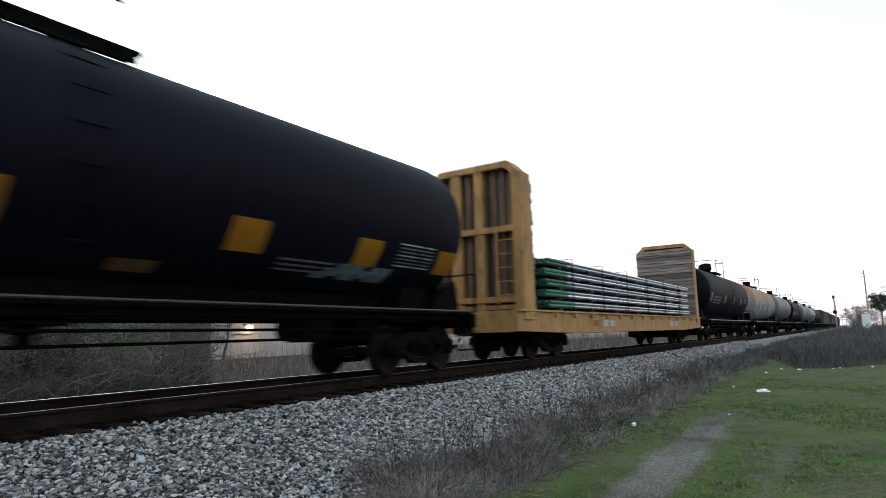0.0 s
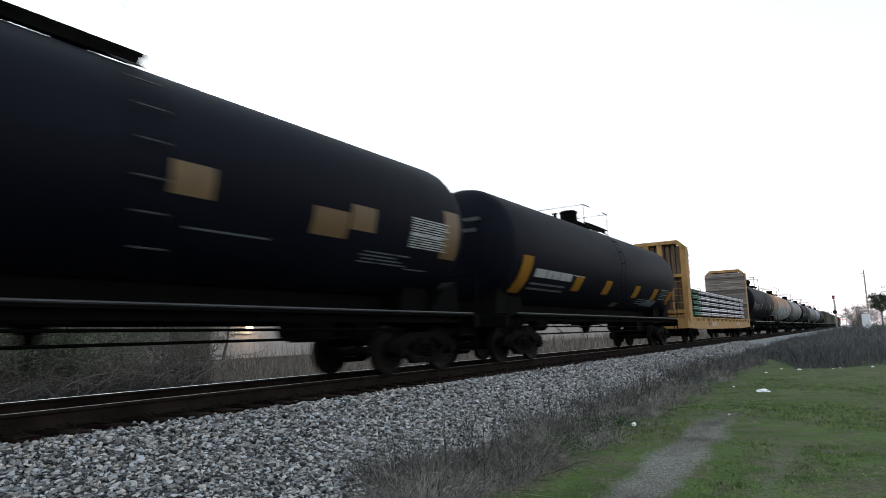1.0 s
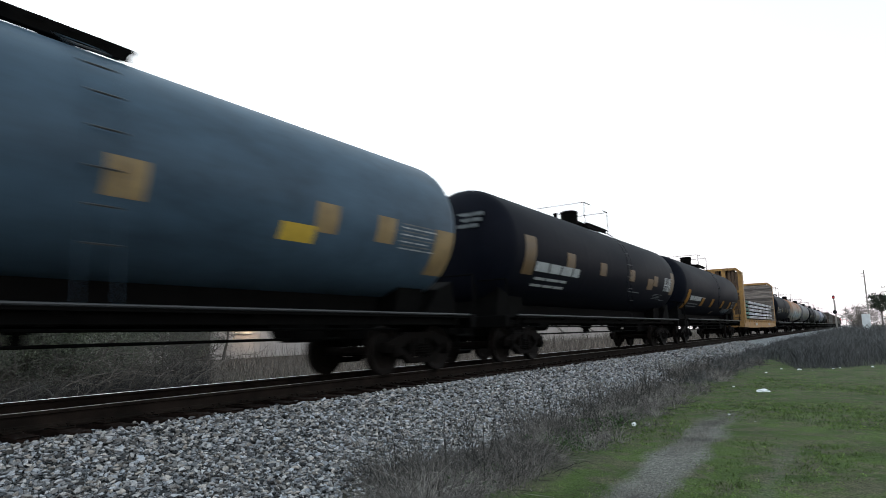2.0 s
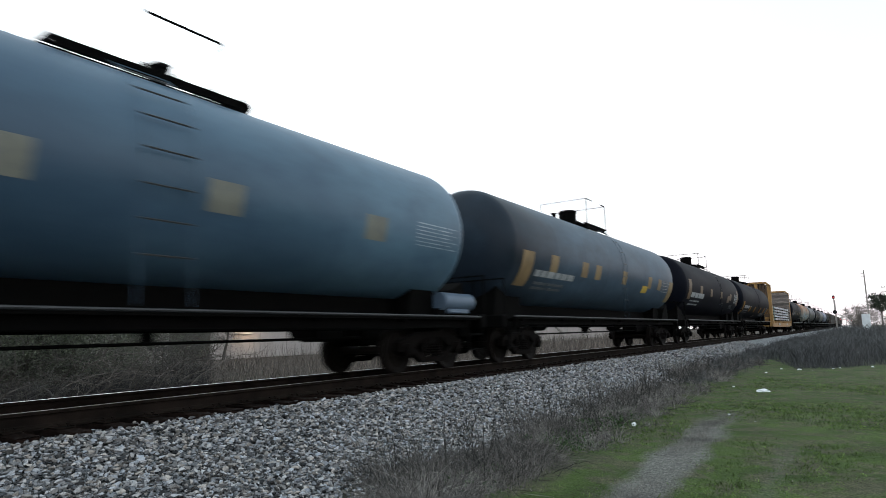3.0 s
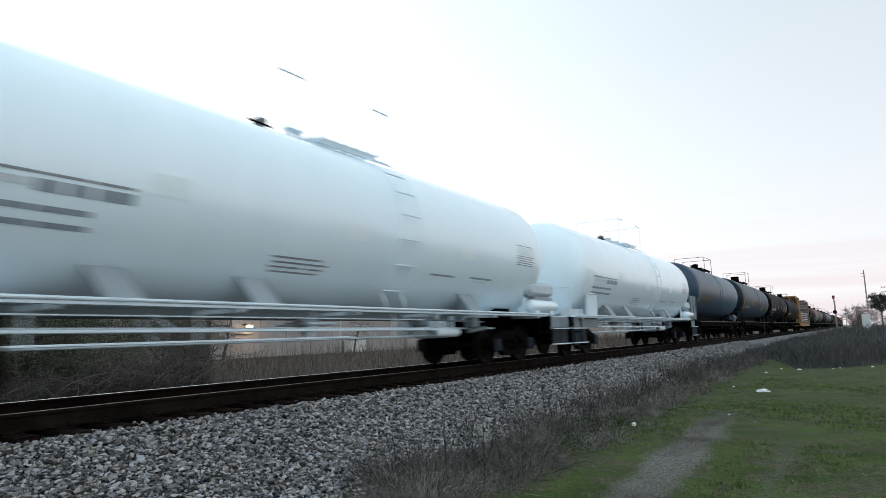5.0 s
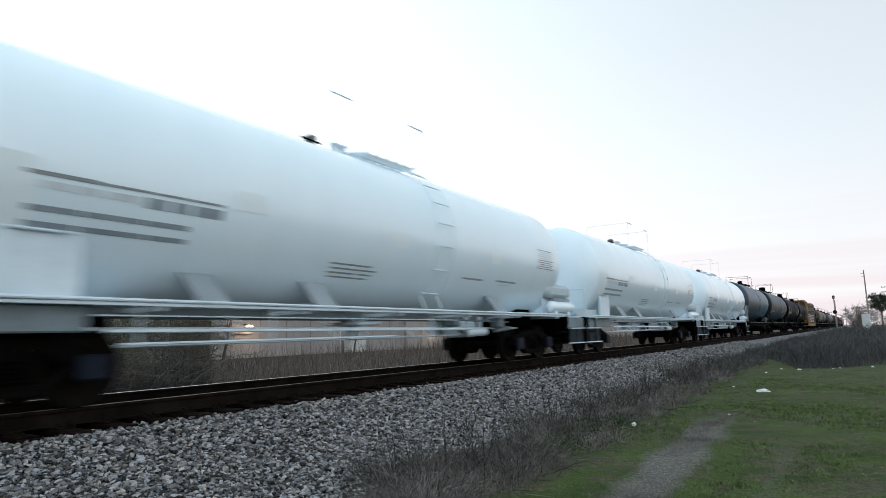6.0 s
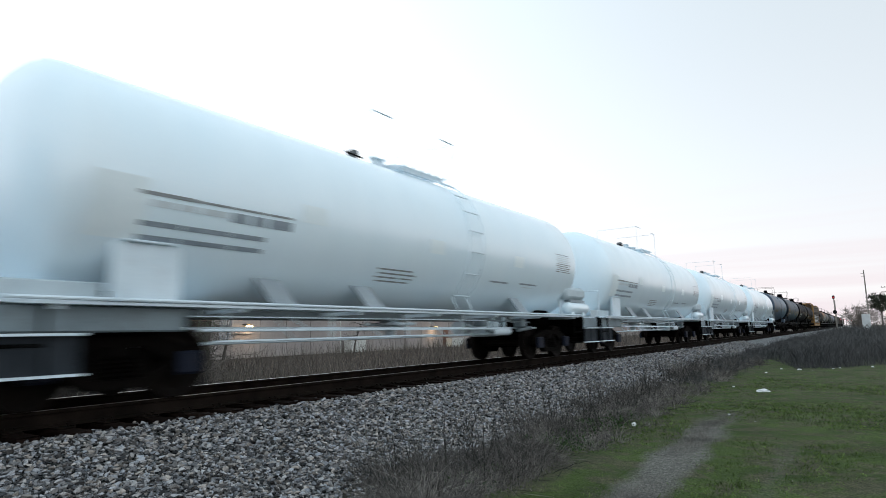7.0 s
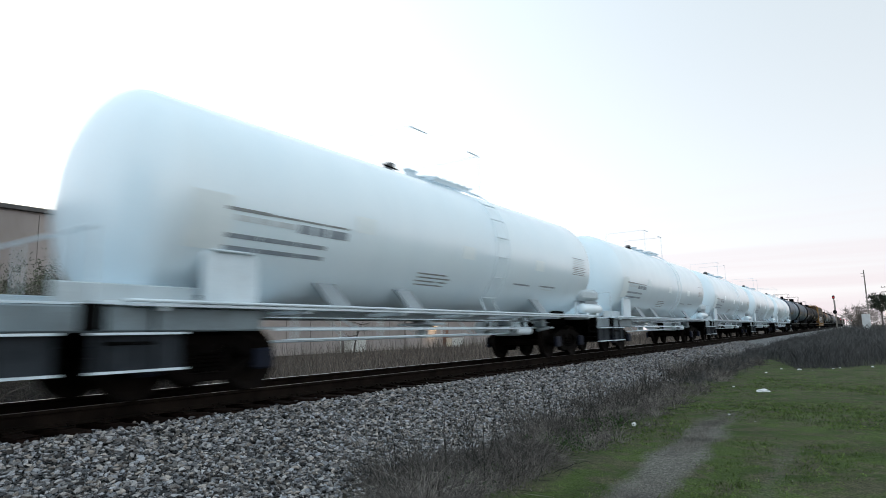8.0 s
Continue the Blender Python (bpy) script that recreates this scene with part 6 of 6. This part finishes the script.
def hopper(name, label, paint, rng, length=16.0, height=4.4):
    car = thing(name, label, "hopper car", "freight cars at the head of the train")
    h = length / 2 - 0.8
    bm = bmesh.new()
    prism(bm, [(-h, height), (h, height), (h, 2.6), (h - 2.2, 1.2), (-h + 2.2, 1.2), (-h, 2.6)], -1.45, 1.45)
    part("body", bm, paint, car)
    bm = bmesh.new()
    for k in range(12):
        y = -h + 0.3 + (2 * h - 0.6) * k / 11
        low = 1.25 if abs(y) < h - 2.2 else 2.5
        for x in (-1.5, 1.5):
            box(bm, (x, y, (height + low) / 2), (0.1, 0.12, height - low))
    box(bm, (0, 0, height + 0.02), (3.06, 2 * h, 0.1))
    part("ribs", bm, paint, car)
    bm = bmesh.new()
    box(bm, (0, 0, 0.98), (0.7, length - 1.0, 0.4))
    for s in (-1, 1):
        box(bm, (0, s * (h + 0.3), 1.1), (2.8, 0.3, 0.3))
        for x in (-1.3, 1.3):
            box(bm, (x, s * (h + 0.25), 1.9), (0.1, 0.1, 1.5))
    part("underframe", bm, M_steel, car)
    add_trucks(car, length / 2 - 2.2)
    add_couplers(car, length / 2)
    return car


def plain_tank(paint, label, length, rng, half=None, stripes=True, amber=True, lid=False):
    r, zc = 1.5, 2.98
    half = half or length / 2 - 1.65
    car = tank_car("tank_car", label, half, r, zc, length, length / 2 - 2.3, paint, M_steel, M_steel, "tank cars of the train", plat=(-0.9, 1.2), housing=-0.4, rail=(-1.5, 1.3), rail_r=0.028, rail_top=5.3, edge_paint=M_galv, lid=lid, dome_h=0.3 if lid else 0.58)
    if stripes:
        if amber:
            for y in (-half + 0.3, -half * 0.35, half * 0.1, half * 0.5):
                panel(car, "reflective_panel", r, zc, y, y + 0.5, -25, -6, M_markyel, "faded amber square")
        for k in range(3):
            bars(car, r, zc, -half + 1.3, -half + 3.6, -30 + 7 * k, -26 + 7 * k, M_markfaint, rng)
            bars(car, r, zc, half - 2.2, half - 1.0, -18 + 5 * k, -15.5 + 5 * k, M_markfaint, rng)
    return car


# offsets along the train: where the middle of each car stands when the clip starts
TRAIN = []


def build_train():
    rng = random.Random(21)
    TRAIN.append((flat_car(rng), 24.5))
    TRAIN.append((pipe_load(rng), 24.5))
    TRAIN.append((black_car_front(rng), 3.2))
    TRAIN.append((black_car_rear(rng), -15.4))
    TRAIN.append((dusty_car(rng), -34.2))
    TRAIN.append((blue_car(rng), -51.2))
    TRAIN.append((white_car(rng, M_shield), -68.0))
    first = white_car(rng, M_whitesteel)
    TRAIN.append((first, -68.0 - 17.447))
    for k in range(2, 6):
        TRAIN.append((copy_thing(first, pose(0, -68.0 - 17.447 * k, 0)), -68.0 - 17.447 * k))
    TRAIN.append((plain_tank(M_black, "black tank car with worn stencils ahead of the flat car", 18.3, rng, lid=True), 46.0))
    rusty = plain_tank(M_orange, "cream tank car streaked with orange rust and spray paint", 18.3, rng, amber=False)
    for k in range(14):
        y = -6.2 + 0.85 * k
        panel(rusty, "spray_mark", 1.5, 2.98, y, y + rng.uniform(0.25, 0.75), -48 + rng.uniform(0, 16), -24 + rng.uniform(0, 22), (M_spray, M_scrawl, M_spray, M_markmid)[k % 4], "faded blue and white spray paint", skew=rng.uniform(-0.3, 0.3))
    TRAIN.append((rusty, 65.2))
    TRAIN.append((plain_tank(M_grey, "grey tank car with a dark end", 18.3, rng), 84.2))
    TRAIN.append((plain_tank(M_black, "black tank car among grey ones", 18.6, rng), 103.3))
    TRAIN.append((plain_tank(M_grey, "dull grey tank car", 19.0, rng), 122.6))
    TRAIN.append((plain_tank(M_paleblue, "pale blue tank car", 19.0, rng), 142.2))
    TRAIN.append((plain_tank(M_black, "small black tank car far along the train", 18.6, rng), 161.5))
    brown = hopper("hopper_car", "brown ribbed hopper car far along the train", M_hopper, rng)
    grey = hopper("hopper_car", "grey ribbed hopper car far along the train", M_hoppergrey, rng)
    TRAIN.append((brown, 179.5))
    TRAIN.append((grey, 196.2))
    for k in range(10):
        y = 212.9 + 16.7 * k
        TRAIN.append((copy_thing(brown if k % 3 else grey, pose(0, y, 0)), y))
    for car, y in TRAIN:
        car.location = (0, y, 0)


# ---- beyond the line: warehouse, thicket, yard ----
def build_warehouse():
    X = -35.0
    house = thing("warehouse", "long tan panelled warehouse with pilasters and flat roof", "warehouse", loc=(X, 0, GROUND))
    h = 10.15
    y0, y1 = -30.0, 150.0
    bm = bmesh.new()
    box(bm, (-0.15, (y0 + y1) / 2, h / 2), (0.3, y1 - y0, h))
    part("wall", bm, M_wall, house)
    rng = random.Random(3)
    step = 3.0
    for k in range(int((y1 - y0) / step)):
        y = y0 + step * k
        if 27.0 <= y < 30.0:
            continue
        bm = bmesh.new()
        box(bm, (0.04, y + step / 2, (h - 0.25) / 2), (0.07 + rng.uniform(-0.006, 0.006), step - 0.04, h - 0.3), bevel=0.01)
        part("wall_panel", bm, M_wall, house)
    bm = bmesh.new()
    box(bm, (0.22, 27.8, h + 0.42), (0.5, 3.6, 0.86), bevel=0.02)
    parapet = part("parapet", bm, M_wall, house, "raised tan parapet block")
    bm = bmesh.new()
    box(bm, (0.22, 27.8, h + 0.92), (0.7, 3.9, 0.14), bevel=0.02)
    part("coping", bm, M_cap, parapet)
    for y in (57.0, 87.0):
        bm = bmesh.new()
        box(bm, (0.18, y, (h + 0.35) / 2), (0.42, 0.7, h + 0.35), bevel=0.02)
        part("pilaster", bm, M_wall, house)
        bm = bmesh.new()
        box(bm, (0.18, y, h + 0.42), (0.6, 0.95, 0.14), bevel=0.02)
        part("pilaster_cap", bm, M_cap, house)
    bm = bmesh.new()
    box(bm, (0.05, (y0 + y1) / 2, h + 0.02), (0.5, y1 - y0, 0.3), bevel=0.03)
    part("roof_edge", bm, M_cap, house, "dark metal roof edge")
    bm = bmesh.new()
    box(bm, (-20, (y0 + y1) / 2, h - 0.2), (39.4, y1 - y0, 0.3))
    box(bm, (-39.8, (y0 + y1) / 2, h / 2 - 0.2), (0.3, y1 - y0, h - 0.4))
    for y in (y0 + 0.15, y1 - 0.15):
        box(bm, (-20, y, h / 2 - 0.2), (39.2, 0.3, h - 0.4))
    part("roof", bm, M_cap, house)
    # a bay faced in brick
    bay = part("brick_bay", shared("brick_bay", lambda b: box(b, (0.1, 29.2, 4.3), (0.3, 3.4, 8.6)), M_dark), None, house, "bay of red-brown brick")
    brick = shared("brick", lambda b: box(b, (0, 0, 0), (0.1, 0.42, 0.16), bevel=0.012), M_brick)
    for row in range(30):
        for col in range(8):
            part("brick", brick, None, bay, loc=(0.23 + rng.uniform(-0.006, 0.006), 27.72 + 0.43 * col + (0.2 if row % 2 else 0), 3.2 + 0.178 * row))
    # flood lamps on the wall
    for y, z in ((34.3, 2.7), (62.1, 2.5)):
        bm = bmesh.new()
        box(bm, (0.45, y, z + 0.13), (0.8, 0.4, 0.12), bevel=0.03)
        rod(bm, (0.0, y, z + 0.1), (0.3, y, z + 0.1), 0.05, 8)
        lamp = part("flood_lamp", bm, M_cap, house, "wall flood lamp, lit")
        bm = bmesh.new()
        lathe(bm, [(-0.36, 0.0), (-0.31, 0.18), (-0.2, 0.28), (-0.05, 0.31), (0.07, 0.26)], "z", 16, (0.75, y, z))
        part("lens", bm, M_lamp, lamp, "glowing warm lamp lens")
        ob = new("flood_light", bpy.data.lights.new("flood_light", "POINT"))
        ob.data.energy, ob.data.color, ob.data.shadow_soft_size = 55, (1.0, 0.72, 0.45), 0.2
        ob.location = (X + 0.9, y, GROUND + z - 0.35)
    bm = bmesh.new()
    box(bm, (0.2, 34.1, 2.1), (0.36, 1.7, 0.07), bevel=0.01)
    part("ledge", bm, M_cab, house, "white ledge under the lamp")
    for y in (34.0, 35.6):
        bm = bmesh.new()
        box(bm, (0.12, y, 1.5), (0.1, 0.42, 0.2), bevel=0.01)
        part("wall_vent", bm, M_cab, house, "small white wall vent")
    # red-brown panel paints the orange patch the second lamp lights on the wall
    bm = bmesh.new()
    box(bm, (0.1, 65.2, 1.1), (0.1, 1.1, 2.2), bevel=0.01)
    part("door", bm, M_brick, house, "red-brown panel for the lamp-lit orange patch on the wall")
    return house


def cabinet(x, y, w, h, label):
    cab = thing("utility_cabinet", label, "cabinet", "cabinets by the warehouse", loc=(x, y, GROUND))
    bm = bmesh.new()
    box(bm, (0, 0, h / 2 + 0.05), (0.9, w, h), bevel=0.03)
    part("body", bm, M_cab, cab)
    bm = bmesh.new()
    box(bm, (0, 0, h + 0.08), (1.0, w + 0.12, 0.06), bevel=0.02)
    part("lid", bm, M_cab, cab)
    n = max(2, round(w / 0.75))
    for k in range(n):
        bm = bmesh.new()
        yy = -w / 2 + w * (k + 0.5) / n
        box(bm, (0.465, yy, h / 2 + 0.06), (0.03, w / n - 0.06, h - 0.16), bevel=0.008)
        d = part("door", bm, M_cab, cab)
        bm = bmesh.new()
        box(bm, (0.495, yy + w / n * 0.36, h / 2), (0.03, 0.03, 0.16))
        part("handle", bm, M_cap, d)
    return cab


def build_signals():
    sig = thing("rail_signal", "tall rail signal mast showing a red light", "signal", loc=(4.95, 150, GROUND))
    bm = bmesh.new()
    rod(bm, (0, 0, 0), (0, 0, 7.0), 0.08, 10)
    box(bm, (0, 0, 0.2), (0.5, 0.5, 0.4), bevel=0.03)
    for k in range(16):
        rod(bm, (-0.2, 0.12, 0.6 + 0.38 * k), (0.2, 0.12, 0.6 + 0.38 * k), 0.015, 5)
    part("mast", bm, M_pole, sig)
    for z, lit, name in ((7.25, True, "upper_head"), (4.25, False, "lower_head")):
        bm = bmesh.new()
        lathe(bm, [(-0.1, 0.0), (-0.1, 0.36 if not lit else 0.2), (0.0, 0.38 if not lit else 0.22), (0.05, 0.0)], "y", 24, (0, -0.1, z))
        box(bm, (0, 0.1, z), (0.45, 0.4, 0.7 if not lit else 0.5), bevel=0.03)
        rod(bm, (0, -0.2, z + 0.16), (0, -0.55, z + 0.13), 0.24, 14, 0.2)
        head = part(name, bm, M_steel, sig, "black round signal head")
        bm = bmesh.new()
        lathe(bm, [(-0.62, 0.0), (-0.6, 0.085), (-0.5, 0.12), (-0.2, 0.12)], "y", 16, (0, 0, z))
        part("lens", bm, M_red if lit else M_cap, head, "glowing red lens" if lit else "unlit lens")
    # level crossing far down the line
    for k, (x, y, h) in enumerate(((3.9, 205, 8.6), (4.4, 262, 5.2), (6.2, 300, 5.0), (-4.5, 300, 5.2), (4.6, 340, 9.0))):
        post = thing("crossing_signal", "thin crossing signal post with red lamps" if h < 6 else "thin steel lineside mast", "signal", loc=(x, y, GROUND))
        bm = bmesh.new()
        rod(bm, (0, 0, 0), (0, 0, h), 0.09, 8)
        if h < 6:
            for a in (-45, 45):
                box(bm, (0, -0.12, h - 0.5), (2.2, 0.04, 0.22), rot=pose(0, 0, 0, 0, a, 0))
            box(bm, (0, -0.1, h - 1.7), (1.3, 0.06, 0.08))
        else:
            box(bm, (0.3, 0, h - 0.3), (0.9, 0.08, 0.08))
        p = part("mast", bm, M_cab if h < 6 else M_pole, post)
        if h < 6:
            for s in (-0.6, 0.6):
                bm = bmesh.new()
                rod(bm, (s, -0.28, h - 1.7), (s, -0.1, h - 1.7), 0.13, 14)
                part("lamp", bm, M_red, p, "red warning lamp")


def build_pine(x, y, height, seed):
    """A bare forked stem under a flat open crown of needle clumps."""
    rng = np.random.default_rng(seed)
    tree = thing("pine_tree", "tall pine tree with a flat open dark crown", "tree", loc=(x, y, GROUND))
    fork = np.array([0.15, 0.0, height * 0.5])
    trunk = [(np.array([0, 0, -0.05]), np.array([0.1, 0, height * 0.25]), 0.2, 0.17), (np.array([0.1, 0, height * 0.25]), fork, 0.17, 0.14)]
    limbs, tufts = [], []
    for k in range(20):
        ang = 2 * np.pi * k / 10 + rng.uniform(-0.3, 0.3)
        reach = rng.uniform(0.5, 2.3)
        low = 0.66 if k % 2 else 0.84
        tip = np.array([np.cos(ang) * reach, np.sin(ang) * reach, height * (low + rng.uniform(0.0, 0.14)) - 0.12 * reach])
        mid = fork * 0.5 + tip * 0.5 + np.array([0, 0, -0.25])
        limbs += [(fork, mid, 0.07, 0.045), (mid, tip, 0.045, 0.015)]
        for _ in range(4):
            at = mid + (tip - mid) * rng.uniform(0.5, 1.1) + rng.normal(0, 0.28, 3) * np.array([1, 1, 0.6])
            limbs.append((tip * 0.4 + mid * 0.6, at, 0.02, 0.008))
            tufts.append(at + rng.normal(0, 1, (60, 3)) * np.array([0.36, 0.36, 0.24]))
    part("trunk", segment_mesh("trunk", trunk, M_bark, 8), None, tree)
    part("branchwork", segment_mesh("branchwork", limbs, M_bark, 4), None, tree)["kind"] = "stuff"
    part("crown", leaf_mesh("crown", np.concatenate(tufts), 0.24, rng, M_needle), None, tree)["kind"] = "stuff"
    return tree


def build_right_side():
    pole = thing("utility_pole", "plain weathered wooden utility pole", "pole", loc=(10.15, 120, GROUND))
    bm = bmesh.new()
    rod(bm, (0, 0, 0), (0, 0, 10.3), 0.13, 12, 0.08)
    part("shaft", bm, M_pole, pole)
    bm = bmesh.new()
    for z in (9.3, 9.75):
        rod(bm, (-0.12, 0, z), (-0.45, 0, z + 0.03), 0.03, 6)
    part("bracket", bm, M_cap, pole)
    pole = thing("utility_pole", "wooden utility pole with two crossarms", "pole", loc=(14.5, 160, GROUND))
    bm = bmesh.new()
    rod(bm, (0, 0, 0), (0, 0, 9.95), 0.17, 12, 0.12)
    part("shaft", bm, M_pole, pole)
    for z in (8.3, 9.3):
        bm = bmesh.new()
        box(bm, (0, -0.14, z), (2.2, 0.1, 0.13), bevel=0.01)
        arm = part("crossarm", bm, M_pole, pole)
        bm = bmesh.new()
        for x in (-0.95, -0.4, 0.4, 0.95):
            rod(bm, (x, -0.14, z + 0.06), (x, -0.14, z + 0.22), 0.05, 8)
        part("insulators", bm, M_cap, arm)
    hut = thing("signal_cabinet", "silver sheet-metal signal cabinet among the weeds", "cabinet", loc=(9.45, 95, GROUND))
    bm = bmesh.new()
    box(bm, (0, 0, 1.4), (0.88, 1.2, 2.8), bevel=0.03)
    part("body", bm, M_silver, hut)
    bm = bmesh.new()
    box(bm, (0, 0, 2.84), (0.96, 1.3, 0.08), bevel=0.03)
    part("lid", bm, M_silver, hut)
    for s in (-1, 1):
        bm = bmesh.new()
        box(bm, (s * 0.215, -0.615, 1.4), (0.41, 0.03, 2.6), bevel=0.01)
        d = part("door", bm, M_silver, hut)
        bm = bmesh.new()
        rod(bm, (s * 0.05, -0.65, 1.4), (s * 0.05, -0.65, 1.65), 0.02, 6)
        part("handle", bm, M_cap, d)
    build_pine(13.2, 170, 8.6, 5)
    build_pine(17.0, 178, 7.8, 6)
    for k, (x, y, h) in enumerate(((8.2, 150, 5.0), (8.7, 152, 6.0), (9.3, 149, 5.9), (9.0, 156, 6.2), (8.6, 165, 6.0), (10.4, 165, 4.8), (11.6, 150, 3.9), (12.8, 152, 3.8), (14.0, 150, 3.9), (15.2, 152, 3.8))):
        build_tree("bare_shrub", x, y, h, 30 + k, "pale grey-brown leafless shrub at the end of the weeds", shrub=True, twig=M_paletwig, reach=0.6, depth=1, forks=7)


def build_far_trees():
    rng = random.Random(12)
    for k in range(16):
        x = rng.uniform(9, 70) if k % 2 else rng.uniform(-70, -8)
        y = rng.uniform(420, 620)
        h = rng.uniform(9, 15)
        if k < 4:
            t = build_tree("far_tree", x, y, h, 60 + k, "leafless grey tree far down the line", leafy=0, depth=1, forks=5)
            FAR.append(t)
        else:
            FAR.append(copy_thing(FAR[k % 4], pose(x, y, GROUND, 0, 0, rng.uniform(0, 360))))


FAR = []


def build_thicket():
    spots = ((-6.5, 6.0, 1.7), (-7.5, 8.8, 1.9), (-8.5, 10.8, 2.0), (-10.5, 6.5, 2.6), (-12.5, 9.5, 3.6), (-11.0, 12.5, 2.8), (-15.5, 13.0, 3.7), (-14.0, 15.6, 2.6), (-19, 17.2, 3.6), (-9.5, 3.5, 2.4), (-17.5, 9.0, 3.9), (-21, 14, 4.2), (-10.2, 7.3, 3.7), (-13.5, 8.6, 4.4))
    for k, (x, y, h) in enumerate(spots):
        green = k in (4, 6, 8, 10, 11, 12, 13)
        build_tree("thicket_shrub", x, y, h, 80 + k, "tangled grey leafless shrub" if not green else "tangled shrub with sparse dull green leaves",
                   leafy=(24000 if k > 11 else 13000) if green else 0, leaf_size=0.056 if k > 11 else 0.064, shrub=True)
    for k, (x, y, h) in enumerate(((-22, 22.6, 4.0), (-24, 36, 3.6), (-22, 55, 3.2), (-26, 66, 3.8), (-20, 75, 3.0))):
        build_tree("thin_tree", x, y, h, 100 + k, "thin bare sapling among the reeds")


def build_litter():
    rng = random.Random(8)

    def scrap(name, label, x, y, sx, sy, sz, seed):
        bm = bmesh.new()
        bmesh.ops.create_icosphere(bm, subdivisions=3, radius=1.0)
        for v in bm.verts:
            p = v.co.copy()
            d = 1 + 0.45 * noise.noise(p * 2.1 + Vector((seed, 0, 0))) + 0.25 * noise.noise(p * 5.3 + Vector((0, seed, 0)))
            v.co = Vector((p.x * sx * d, p.y * sy * d, max(-0.2, p.z) * sz * d))
        ob = part(name, bm, M_litter, smooth=50, loc=(x, y, GROUND + 0.2 * sz))
        tagged(ob, label, "litter", "litter on the grass")

    scrap("plastic_bag", "crumpled white plastic bag lying on the grass", 6.33, 17.15, 0.15, 0.09, 0.06, 1.0)
    scrap("paper_cup", "crushed white paper cup lying on the grass", 5.14, 10.51, 0.036, 0.034, 0.045, 4.0)
    for k, (x, y, s) in enumerate(((5.89, 26.4, 0.04), (5.64, 24.0, 0.05), (6.51, 26.0, 0.065), (6.94, 25.6, 0.028), (7.53, 26.7, 0.04), (7.72, 27.4, 0.035), (8.73, 28.2, 0.05), (6.28, 12.54, 0.02), (6.82, 11.68, 0.018), (5.47, 18.37, 0.03))):
        scrap("litter_scrap", "small pale scrap of litter in the grass", x, y, s, s * 0.7, s * 0.6, 10.0 + k)


# ---- build ----
ground = build_ground()
ballast = build_ballast()
build_warehouse()
build_train()
build_track()
cabinet(-33.9, 47.1, 2.3, 1.25, "pale metal utility cabinet with a lid, by the warehouse")
cabinet(-33.9, 65.8, 2.6, 1.05, "low pale metal cabinet under a lamp")
cabinet(-33.9, 84.5, 2.6, 1.05, "low pale metal cabinet by the warehouse")
pole_thing = thing("steel_post", "thin pale steel post by the warehouse", "post", loc=(-33.5, 44.6, GROUND))
_bm = bmesh.new()
rod(_bm, (0, 0, 0), (0, 0, 3.4), 0.05, 8)
part("shaft", _bm, M_cab, pole_thing)
build_thicket()
build_bramble()
build_canes()
build_reeds()
build_right_side()
build_signals()
build_far_trees()
build_weed_bank()
build_verge_weeds()
build_grass()
build_litter()
build_stones(ballast)


def motions():
    """The train rolls away at an even speed; wheels turn with it."""
    times = [0.0, 1.0, 2.0, 3.0, 4.0, 5.0, 6.0, 7.0, 8.0]
    for car, y in TRAIN:
        walk(car, [(t, pose(0, y + SPEED * t, 0)) for t in times])
    step = 1 / FPS
    for car, y in TRAIN:
        if y > 110:
            continue
        for axle in [o for o in car.children_recursive if o.name.startswith("wheelset")]:
            at = axle.location.copy()
            walk(axle, [(k * step, pose(at.x, at.y, at.z, -math.degrees(SPEED * k * step / WHEEL_R) % 360 - 180)) for k in range(8 * FPS + 1)])


motions()
